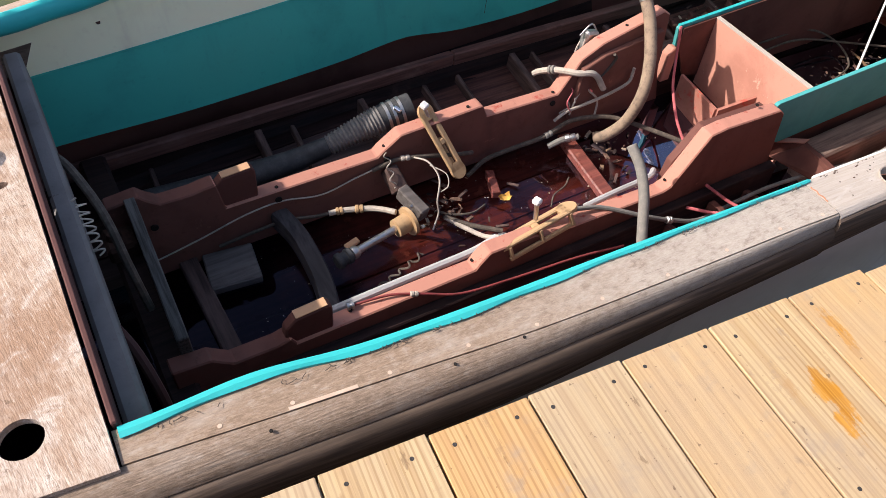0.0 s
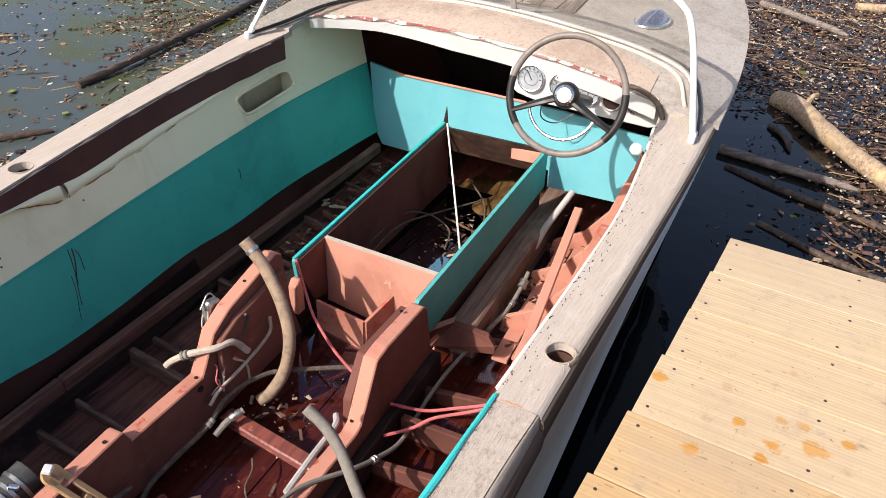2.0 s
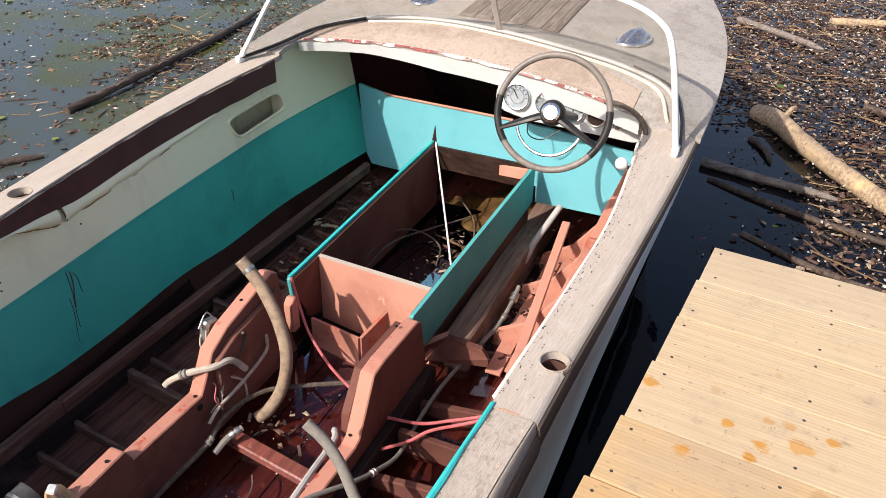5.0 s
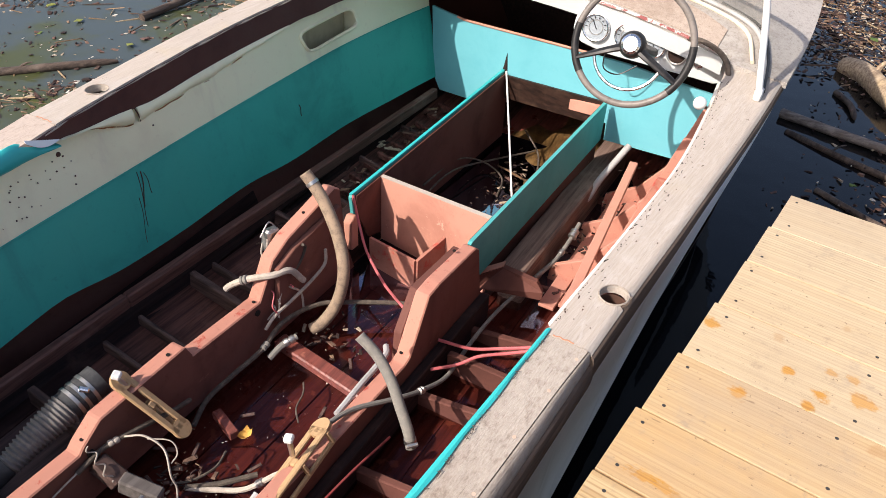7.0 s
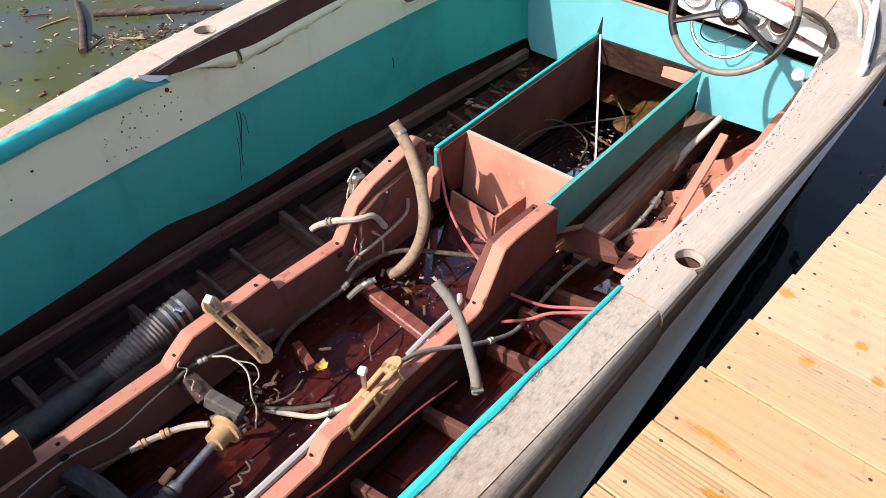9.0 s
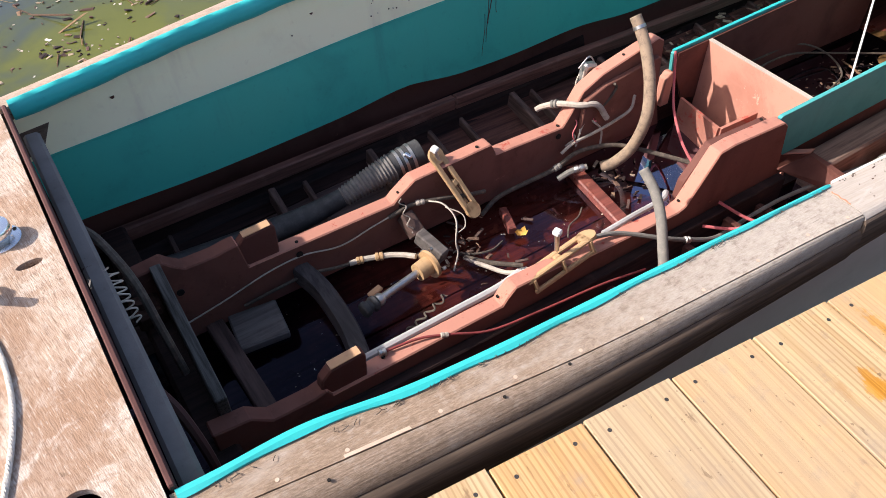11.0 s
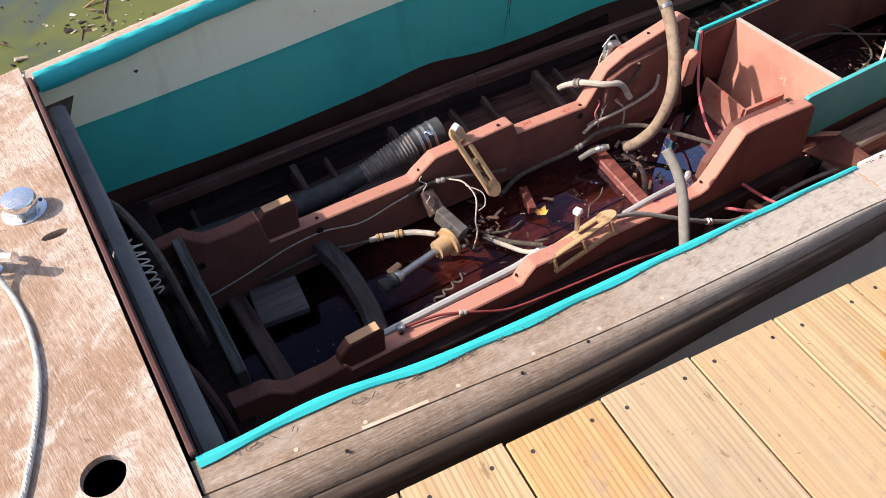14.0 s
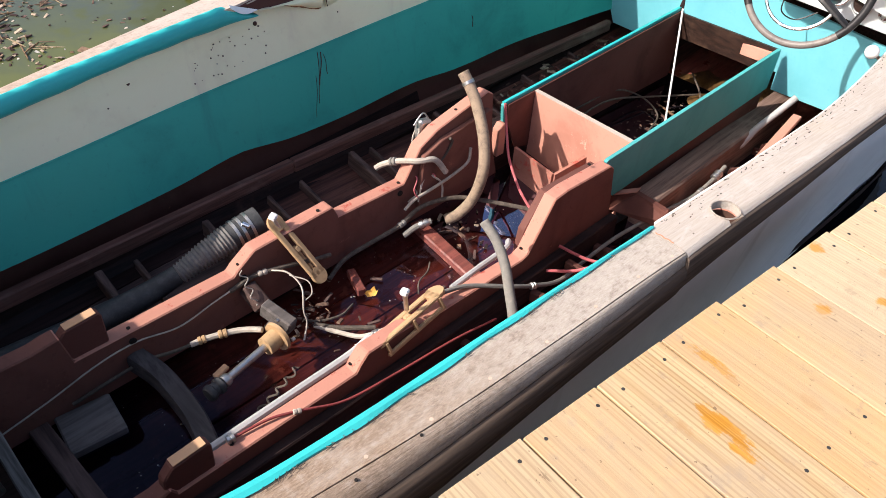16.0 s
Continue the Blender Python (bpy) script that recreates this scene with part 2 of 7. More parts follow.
M_FOREDECK = canvas("faded_canvas_deck", (0.40, 0.37, 0.335), (0.28, 0.25, 0.22), (0.49, 0.455, 0.42))
M_PLANK_DECK = wood("bare_fore_planks", (0.30, 0.25, 0.215), (0.12, 0.09, 0.075), 0, 3, 70, 0.85, (0.40, 0.35, 0.31), (0.5, 0.8), 0.4, 0.0016)
M_COWL = canvas("sun_faded_cowl", (0.43, 0.35, 0.29), (0.31, 0.235, 0.185), (0.52, 0.43, 0.36))
M_POCKET = paint("pocket_shade_cream", (0.50, 0.46, 0.29), (0.28, 0.24, 0.15), 0.7, 0.6, streak=(0.22, 0.18, 0.11))
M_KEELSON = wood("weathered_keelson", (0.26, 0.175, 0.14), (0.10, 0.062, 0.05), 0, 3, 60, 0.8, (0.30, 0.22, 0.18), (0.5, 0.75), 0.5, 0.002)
M_RUST_PAINT = paint("orange_rust", (0.30, 0.13, 0.05), (0.16, 0.07, 0.03), 0.9, 0.7, spec=0.1)
M_TEAL = paint("turquoise_paint", (0.135, 0.44, 0.50), (0.085, 0.37, 0.44), 0.45, 0.45, (0.38, 0.52, 0.47), (0.63, 0.84), depth=0.0006)
M_TEAL_WALL = paint("turquoise_vinyl_panel", (0.028, 0.41, 0.335), (0.020, 0.22, 0.195), 0.42, 0.5, (0.06, 0.13, 0.12), (0.70, 0.75), (0.025, 0.22, 0.205), 0.001)
M_TEAL_VINYL = paint("turquoise_vinyl", (0.02, 0.43, 0.43), (0.02, 0.22, 0.23), 0.35, 0.3, depth=0.002, fine=18)
M_CREAM = paint("cream_panel", (0.93, 0.885, 0.60), (0.70, 0.60, 0.40), 0.4, 0.36, (0.26, 0.20, 0.14), (0.735, 0.78), (0.72, 0.62, 0.46), 0.0008)
M_WHITE = paint("chalky_white_hull", (0.84, 0.85, 0.84), (0.58, 0.58, 0.56), 0.45, 0.3, streak=(0.5, 0.49, 0.45), depth=0.0005)
M_CHALK = paint("flaking_chalk_paint", (0.66, 0.66, 0.61), (0.50, 0.46, 0.40), 0.8, 0.6, (0.16, 0.48, 0.48), (0.60, 0.63), streak=(0.42, 0.38, 0.33), depth=0.002, spec=0.2, fine=60)
M_DASH = paint("white_dash_paint", (0.56, 0.59, 0.585), (0.44, 0.43, 0.39), 0.4, 0.3, (0.30, 0.07, 0.06), (0.72, 0.735), depth=0.0006)
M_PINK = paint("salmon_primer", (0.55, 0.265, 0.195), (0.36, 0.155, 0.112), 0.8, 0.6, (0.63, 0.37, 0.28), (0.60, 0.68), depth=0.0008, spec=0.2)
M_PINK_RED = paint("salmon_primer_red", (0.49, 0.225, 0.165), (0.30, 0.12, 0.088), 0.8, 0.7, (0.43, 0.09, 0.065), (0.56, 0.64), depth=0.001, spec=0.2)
# oxblood and salmon side tones, both darkened to carry the shade on these faces
M_BEDSIDE = paint("aged_oxblood_with_shade", (0.14, 0.054, 0.041), (0.07, 0.027, 0.021), 0.7, 0.65, (0.26, 0.10, 0.07), (0.62, 0.70), depth=0.0012, spec=0.25)
M_BEDFACE = paint("shaded_salmon_sides", (0.19, 0.080, 0.060), (0.085, 0.034, 0.027), 0.75, 0.7, (0.29, 0.125, 0.09), (0.60, 0.68), streak=(0.12, 0.05, 0.04), depth=0.0012, spec=0.2)
M_TANEND = paint("bare_yellow_wood", (0.55, 0.33, 0.19), (0.40, 0.20, 0.12), 0.8, 0.6, spec=0.2)
M_BROWN = paint("oxblood_trim", (0.085, 0.028, 0.023), (0.04, 0.016, 0.014), 0.6, 0.6, (0.30, 0.22, 0.18), (0.72, 0.74), depth=0.001)
M_LEAD = paint("red_lead_stripe", (0.25, 0.075, 0.07), (0.52, 0.42, 0.38), 0.7, 0.9, (0.62, 0.58, 0.53), (0.49, 0.53), spec=0.2, fine=70)
M_SPRUCE = paint("silvery_metal_paint", (0.42, 0.41, 0.40), (0.22, 0.20, 0.18), 0.45, 0.6)
M_CHROME = metal("chrome", (0.82, 0.84, 0.86), 0.09, (0.35, 0.34, 0.33), 0.3)
M_STEEL = metal("dull_steel", (0.55, 0.54, 0.52), 0.32, (0.16, 0.11, 0.08), 0.45)
M_BRASS = metal("tan_bronze_casting", (0.52, 0.34, 0.18), 0.65, (0.32, 0.19, 0.10), 0.6, 0.25)
M_BLACK = rubber("black_plastic", (0.018, 0.017, 0.017), (0.07, 0.065, 0.06), 0.4, 0.4)
M_RUST = metal("rusty_iron", (0.10, 0.05, 0.035), 0.8, (0.03, 0.02, 0.018), 0.7, 0.3)
M_HOSE_TAN = rubber("mud_caked_hose", (0.34, 0.25, 0.175), (0.13, 0.10, 0.08), 0.9, 0.7, 40)
M_HOSE_GREY = rubber("grey_rubber_hose", (0.20, 0.19, 0.17), (0.32, 0.29, 0.25), 0.85, 0.6, 40)
M_RUBBER = rubber("black_ribbed_rubber", (0.045, 0.046, 0.048), (0.13, 0.13, 0.13), 0.6, 0.4)
M_BELLOWS = rubber("dusty_bellows", (0.18, 0.17, 0.16), (0.33, 0.31, 0.28), 0.7, 0.5, 60)
M_CABLE = rubber("dirty_cable", (0.085, 0.068, 0.055), (0.22, 0.18, 0.14), 0.8, 0.5, 50)
M_CABLE_PALE = rubber("pale_cable", (0.50, 0.44, 0.37), (0.28, 0.22, 0.17), 0.8, 0.5, 60)
M_CABLE_PINK = rubber("pink_hose_line", (0.60, 0.14, 0.15), (0.50, 0.26, 0.24), 0.6, 0.4, 60)
M_CABLE_RED = rubber("old_red_cable", (0.30, 0.055, 0.055), (0.16, 0.07, 0.06), 0.7, 0.5, 60)
M_ROPE = rubber("white_braided_rope", (0.60, 0.57, 0.51), (0.38, 0.34, 0.29), 0.95, 0.6, 160)
M_IVORY = rubber("worn_ivory_rim", (0.21, 0.185, 0.165), (0.10, 0.088, 0.08), 0.4, 0.55, 40)
M_WHITE_PLASTIC = rubber("white_plastic", (0.80, 0.80, 0.78), (0.6, 0.58, 0.54), 0.35, 0.3)
M_HOLE = rubber("dark_recess", (0.012, 0.010, 0.009), (0.03, 0.025, 0.02), 0.9, 0.4)
M_PUTTY = rubber("pale_wood_plug", (0.58, 0.44, 0.34), (0.42, 0.30, 0.22), 0.85, 0.5)
M_LEAF = rubber("yellow_dead_leaf", (0.62, 0.36, 0.08), (0.35, 0.17, 0.05), 0.7, 0.6, 60)
M_DIAL = rubber("gauge_face", (0.30, 0.34, 0.37), (0.55, 0.58, 0.60), 0.3, 0.5, 20)
M_NAVY = metal("blue_chrome_vent", (0.45, 0.52, 0.66), 0.16, (0.20, 0.23, 0.32), 0.4)
M_TEAL_PLY = paint("turquoise_plywood", (0.060, 0.36, 0.355), (0.045, 0.23, 0.225), 0.5, 0.55, (0.17, 0.14, 0.11), (0.68, 0.76), streak=(0.05, 0.25, 0.24), depth=0.0008)
M_TRIM = paint("cream_trim", (0.72, 0.62, 0.47), (0.55, 0.43, 0.31), 0.6, 0.5, spec=0.2)
M_GREYBEAM = paint("grey_weathered_beam", (0.20, 0.188, 0.18), (0.11, 0.10, 0.095), 0.85, 0.7, (0.075, 0.05, 0.045), (0.64, 0.68), streak=(0.14, 0.13, 0.125), depth=0.002, spec=0.15, fine=50)
M_FORE_BOTTOM = wood("lit_red_bottom_planks", (0.17, 0.072, 0.055), (0.055, 0.024, 0.019), 0, 3, 60, 0.75, (0.23, 0.12, 0.095), (0.54, 0.8), 0.5, 0.0018)
M_AFT_BOTTOM = wood("shaded_bottom_planks", (0.135, 0.085, 0.078), (0.045, 0.029, 0.027), 0, 3, 60, 0.6, (0.13, 0.09, 0.08), (0.55, 0.8), 0.5, 0.0018)
M_SILT = wood("wet_brown_silt", (0.17, 0.095, 0.035), (0.055, 0.03, 0.012), 20, 14, 40, 0.5, (0.26, 0.16, 0.06), (0.55, 0.75), 0.6, 0.006)
M_BENT = wood("dark_bent_timber", (0.075, 0.066, 0.066), (0.028, 0.024, 0.025), 90, 4, 60, 0.7, (0.11, 0.10, 0.095), (0.55, 0.8), 0.5, 0.0018)
M_KEELSON_GREY = wood("grey_wood_block", (0.17, 0.15, 0.14), (0.085, 0.072, 0.066), 0, 4, 50, 0.85, (0.21, 0.19, 0.175), (0.5, 0.8), 0.5, 0.0015)
M_SCREW = metal("dark_screw", (0.05, 0.045, 0.042), 0.6, (0.02, 0.018, 0.017), 0.6, 0.3)


def wet_floor():
    n = Nodes("wet_oxblood_planks", 0.35, spec=0.5)
    p = n.coords()
    v = n.coords((3, 70, 70), 0, n.rnd)
    a, b = n.noise(p, 6.0, 7, 0.65, 0.4), n.noise(v, 1.0, 5, 0.6)
    c = n.mix(n.span(b, 0.3, 0.7), (0.125, 0.036, 0.028), (0.26, 0.078, 0.058))
    c = n.mix(n.span(a, 0.5, 0.7, 0.0, 0.7), c, (0.085, 0.036, 0.022))
    c = n.mix(n.span(n.noise(p, 17.0, 5), 0.62, 0.7, 0.0, 0.8), c, (0.40, 0.15, 0.10))
    n.bump(n.math("ADD", a, b), 0.0016)
    return n.done(c, n.span(a, 0.35, 0.7, 0.22, 0.75))


M_FLOOR = wet_floor()


def bilge_water():
    n = Nodes("bilge_water", 0.03)
    t = n.t
    out = t.nodes["Material Output"]
    tr, gl = n.add("ShaderNodeBsdfTransparent"), n.add("ShaderNodeBsdfGlossy")
    side = n.add("ShaderNodeSeparateXYZ")
    n.link(n.pos, side.inputs[0])
    # navy tint aft paints the stern's shade and sky reflection into the water
    deep = n.span(n.math("ADD", side.outputs[0], n.math("MULTIPLY", n.noise(n.coords(), 4.0, 4, 0.6), 0.7)), 0.25, 0.75)
    n.link(n.mix(deep, (0.10, 0.11, 0.19), (0.58, 0.45, 0.42)), tr.inputs[0])
    gl.inputs["Roughness"].default_value = 0.03
    gl.inputs["Color"].default_value = (0.27, 0.27, 0.38, 1)
    fr, mx = n.add("ShaderNodeFresnel"), n.add("ShaderNodeMixShader")
    fr.inputs[0].default_value = 1.30
    b = n.add("ShaderNodeBump")
    b.inputs["Distance"].default_value = 0.002
    b.inputs["Strength"].default_value = 0.25
    n.link(n.noise(n.coords(), 9.0, 3), b.inputs["Height"])
    n.link(b.outputs[0], fr.inputs[1])
    n.link(b.outputs[0], gl.inputs["Normal"])
    n.link(fr.outputs[0], mx.inputs[0])
    n.link(tr.outputs[0], mx.inputs[1])
    n.link(gl.outputs[0], mx.inputs[2])
    n.link(mx.outputs[0], out.inputs["Surface"])
    return n.m


M_BILGE = bilge_water()


def clear_pane(name, tint, haze):
    n = Nodes(name, 0.1)
    out = n.t.nodes["Material Output"]
    tr, gl, df = n.add("ShaderNodeBsdfTransparent"), n.add("ShaderNodeBsdfGlossy"), n.add("ShaderNodeBsdfDiffuse")
    tr.inputs[0].default_value = (*tint, 1)
    gl.inputs["Roughness"].default_value = 0.06
    df.inputs[0].default_value = (0.75, 0.74, 0.70, 1)
    m1, m2 = n.add("ShaderNodeMixShader"), n.add("ShaderNodeMixShader")
    m2.inputs[0].default_value = 0.035
    n.link(n.span(n.noise(n.coords(), 7.0, 5), 0.4, 0.75, haze * 0.35, haze), m1.inputs[0])
    n.link(tr.outputs[0], m1.inputs[1])
    n.link(df.outputs[0], m1.inputs[2])
    n.link(m1.outputs[0], m2.inputs[1])
    n.link(gl.outputs[0], m2.inputs[2])
    n.link(m2.outputs[0], out.inputs["Surface"])
    return n.m


M_PANE = clear_pane("hazy_acrylic", (0.93, 0.93, 0.91), 0.14)

# resin and rust stains on the pier: x, y, radius, strength
STAINS = [(0.492, -1.165, 0.018, 1.0), (0.487, -1.205, 0.020, 1.0), (0.470, -1.24, 0.016, 1.0), (0.476, -1.170, 0.013, 0.9), (0.435, -1.143, 0.012, 0.5), (0.608, -1.085, 0.015, 0.75), (0.600, -1.122, 0.012, 0.65), (0.594, -1.15, 0.008, 0.5), (0.905, -1.182, 0.013, 0.7), (0.655, -1.275, 0.020, 0.3), (1.078, -1.087, 0.021, 0.9),
          (0.983, -1.327, 0.021, 0.95), (0.940, -1.313, 0.017, 0.95), (1.017, -1.260, 0.015, 0.95), (0.897, -1.19, 0.018, 0.6), (1.063, -1.341, 0.013, 0.6), (1.007, -1.405, 0.026, 0.75),
          (1.065, -1.383, 0.016, 0.6), (1.056, -1.465, 0.014, 0.9), (1.112, -1.226, 0.015, 0.4), (1.222, -1.352, 0.014, 0.4), (0.888, -1.44, 0.02, 0.5)]


def pier_boards():
    n = Nodes("new_yellow_pine", 0.62, spec=0.3)
    src = n.add("ShaderNodeTexCoord").outputs["Object"]
    p = n.coords((1, 1, 1), 0, n.rnd, src)
    bend = n.coords((0.45, 5.0, 1.0), 0, n.rnd, src)
    rings = n.add("ShaderNodeTexWave")
    rings.wave_type, rings.bands_direction = "BANDS", "Y"
    n.link(bend, rings.inputs["Vector"])
    for key, v in (("Scale", 1.9), ("Distortion", 16.0), ("Detail", 3.0), ("Detail Scale", 0.4), ("Detail Roughness", 0.5)):
        rings.inputs[key].default_value = v
    fine = n.noise(n.coords((2.2, 150, 60), 0, n.rnd, src), 1.0, 5, 0.65)
    band = n.noise(n.coords((0.8, 22, 20), 0, n.rnd, src), 1.0, 4, 0.6, 0.5)
    c = n.mix(n.span(band, 0.35, 0.72), (0.60, 0.46, 0.255), (0.53, 0.37, 0.175))
    c = n.mix(n.span(rings.outputs["Fac"], 0.62, 0.98, 0.0, 0.40), c, (0.42, 0.265, 0.13))
    lines = n.add("ShaderNodeTexWave")
    lines.wave_type, lines.bands_direction = "BANDS", "Y"
    n.link(n.coords((0.5, 5.0, 1.0), 0, n.rnd, src), lines.inputs["Vector"])
    for key, v in (("Scale", 6.0), ("Distortion", 9.0), ("Detail", 2.0), ("Detail Scale", 0.35), ("Detail Roughness", 0.5)):
        lines.inputs[key].default_value = v
    some = n.span(n.noise(n.coords((0.7, 9, 9), 0, n.rnd, src), 1.0, 3, 0.5), 0.33, 0.52)
    c = n.mix(n.math("MULTIPLY", some, n.span(lines.outputs["Fac"], 0.55, 0.95, 0.0, 0.68)), c, (0.345, 0.205, 0.09))
    c = n.mix(n.span(fine, 0.50, 0.68, 0.0, 0.42), c, (0.37, 0.245, 0.135))
    c = n.mix(n.span(n.rnd, 0.0, 1.0, 0.0, 0.6), c, (0.585, 0.475, 0.33))
    c = n.mix(n.math("MULTIPLY", n.span(n.rnd, 0.30, 0.33), n.span(n.rnd, 0.46, 0.42, 0.0, 0.5)), c, (0.55, 0.34, 0.15))
    c = n.mix(n.span(n.noise(p, 3.0, 5, 0.65), 0.45, 0.72, 0.0, 0.5), c, (0.43, 0.325, 0.22))
    c = n.mix(n.span(n.noise(n.coords((16, 60, 9), 0, n.rnd, src), 1.0, 4, 0.6), 0.66, 0.72, 0.0, 0.6), c, (0.20, 0.125, 0.07))
    c = n.mix(n.span(n.noise(p, 21.0, 6, 0.75), 0.58, 0.70, 0.0, 0.5), c, (0.34, 0.25, 0.17))
    c = n.mix(n.span(n.noise(p, 75.0, 3, 0.6), 0.68, 0.73, 0.0, 0.7), c, (0.16, 0.10, 0.06))
    knot = n.voro(n.coords((1.0, 2.0, 0.01), 0, n.rnd, src), 2.3)
    c = n.mix(n.span(knot, 0.016, 0.036, 0.6, 0.0), c, (0.30, 0.155, 0.07))
    own = n.add("ShaderNodeObjectInfo").outputs["Color"]
    c = n.mix(1.0, c, own, "MULTIPLY")
    grey = n.noise(p, 8.0, 6, 0.7)
    c = n.mix(n.span(grey, 0.54, 0.74, 0.0, 0.6), c, (0.33, 0.265, 0.205))
    warp = n.noise(n.coords((9, 60, 9), 0, n.rnd, src), 1.0, 4, 0.7)
    blot = n.noise(n.coords(), 30.0, 4, 0.7)
    flat = n.coords((1, 0.5, 0), radians(5.4))
    round_ = n.coords((1, 1, 0), radians(5.4))
    for i, (x, y, r, k) in enumerate(STAINS):
        long_ = 0.5 if i < 9 else 1.0
        d = n.add("ShaderNodeVectorMath")
        d.operation = "DISTANCE"
        n.link(flat if i < 9 else round_, d.inputs[0])
        u, v = math.cos(radians(5.4)), math.sin(radians(5.4))
        d.inputs[1].default_value = (x * u - y * v, (x * v + y * u) * long_, 0)
        e = n.math("ADD", d.outputs["Value"], n.math("ADD", n.span(warp, 0.3, 0.7, -0.5 * r * (1.4 - long_), 0.5 * r * (1.4 - long_)), n.span(blot, 0.3, 0.7, -0.35 * r, 0.35 * r)))
        c = n.mix(n.span(e, r * 0.5, r * 1.1, 0.9 * k, 0.0), c, n.mix(n.span(fine, 0.4, 0.65), (0.52, 0.245, 0.03), (0.40, 0.165, 0.015)) if k > 0.55 else (0.40, 0.22, 0.09))
    n.bump(n.math("ADD", fine, n.math("MULTIPLY", rings.outputs["Fac"], 0.5)), 0.0009)
    return n.done(c, n.span(grey, 0.3, 0.8, 0.55, 0.8))


M_PIER = pier_boards()


def lake():
    """Murky pond water: slate open water with sky reflection in its colour, green algae patches to port, shade painted
    near black by the pier.
    """
    n = Nodes("pond_water", 0.05, spec=0.22)
    p = n.coords()
    a, b = n.noise(p, 0.75, 5, 0.6, 0.5), n.noise(p, 5.0, 5, 0.65)
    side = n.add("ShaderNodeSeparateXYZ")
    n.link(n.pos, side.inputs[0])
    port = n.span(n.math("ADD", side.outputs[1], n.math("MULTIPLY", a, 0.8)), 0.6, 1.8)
    # first colour paints the shade of hull and pier on the starboard water
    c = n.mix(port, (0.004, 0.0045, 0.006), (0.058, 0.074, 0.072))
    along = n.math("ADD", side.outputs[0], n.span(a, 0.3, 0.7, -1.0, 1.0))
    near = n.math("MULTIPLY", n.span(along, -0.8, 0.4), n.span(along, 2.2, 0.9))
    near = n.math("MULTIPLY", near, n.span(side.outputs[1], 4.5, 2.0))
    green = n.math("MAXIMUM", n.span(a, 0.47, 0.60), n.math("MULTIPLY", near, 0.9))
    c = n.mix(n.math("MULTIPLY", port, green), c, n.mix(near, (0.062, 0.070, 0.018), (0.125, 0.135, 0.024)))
    c = n.mix(n.math("MULTIPLY", port, n.span(b, 0.52, 0.75, 0.0, 0.4)), c, (0.070, 0.074, 0.024))
    n.bump(n.noise(p, 6.0, 3), 0.006, 0.35)
    return n.done(c)


M_LAKE = lake()


def chips(name, cols, rough=0.8):
    """Loose stuff, each piece of its own colour."""
    n = Nodes(name, rough, spec=0.25)
    r = n.add("ShaderNodeValToRGB")
    n.link(n.island(), r.inputs[0])
    r.color_ramp.interpolation = "CONSTANT"
    while len(r.color_ramp.elements) < len(cols):
        r.color_ramp.elements.new(0.5)
    for i, (e, c) in enumerate(zip(r.color_ramp.elements, cols)):
        e.position, e.color = i / len(cols), (*c, 1)
    k = n.noise(n.coords(), 60.0, 4)
    c = n.mix(n.span(k, 0.4, 0.7, 0.0, 0.5), r.outputs[0], (0.05, 0.032, 0.022))
    return n.done(c)


M_DEBRIS = chips("floating_debris", [(0.095, 0.051, 0.039), (0.046, 0.027, 0.023), (0.176, 0.105, 0.076), (0.030, 0.019, 0.018), (0.257, 0.162, 0.101), (0.149, 0.084, 0.068), (0.081, 0.051, 0.041), (0.432, 0.338, 0.243), (0.068, 0.039, 0.034), (0.030, 0.020, 0.019)])
M_REED = chips("dry_reeds", [(0.26, 0.165, 0.085), (0.17, 0.10, 0.055), (0.40, 0.30, 0.18), (0.09, 0.055, 0.036), (0.14, 0.09, 0.06)])
M_WHITEFLECK = chips("pale_flecks", [(0.58, 0.50, 0.40), (0.36, 0.28, 0.19), (0.66, 0.62, 0.54)])
M_LOG = wood("driftwood", (0.56, 0.43, 0.29), (0.25, 0.17, 0.11), -30, 3, 60, 0.85, (0.64, 0.47, 0.25), (0.5, 0.75), 0.5, 0.003)
M_LOG_GREY = wood("grey_driftwood", (0.30, 0.26, 0.23), (0.12, 0.095, 0.08), -80, 3, 60, 0.85, (0.50, 0.38, 0.26), (0.6, 0.8), 0.5, 0.003)
M_LOG_DARK = wood("wet_driftwood", (0.13, 0.095, 0.075), (0.04, 0.028, 0.022), -10, 3, 40, 0.7, (0.20, 0.16, 0.13), (0.55, 0.8), 0.5, 0.004)

# ---- building kit ----
ORIGIN = {}


def thing(name, at, label, category, group="", kind=""):
    ob = new(name)
    ob.empty_display_size = 0.1
    ob.location = at
    ORIGIN[ob] = Vector(at)
    return tagged(ob, label, category, group, kind)


def part(name, bm, material, parent=None, label="", smooth=False):
    """Links a bmesh in world metres as one mesh object, under a thing or a part."""
    me = bpy.data.meshes.new(name)
    o = ORIGIN.get(parent, Vector((0, 0, 0)))
    bmesh.ops.recalc_face_normals(bm, faces=bm.faces)
    bmesh.ops.translate(bm, verts=bm.verts, vec=-o)
    for f in bm.faces:
        f.smooth = smooth
    bm.to_mesh(me)
    bm.free()
    me.materials.append(material)
    if smooth:
        me.set_sharp_from_angle(angle=radians(38))
    ob = new(name, me)
    if parent:
        ob.parent = parent
        ORIGIN[ob] = o
    if label:
        ob["label"] = label
    return ob


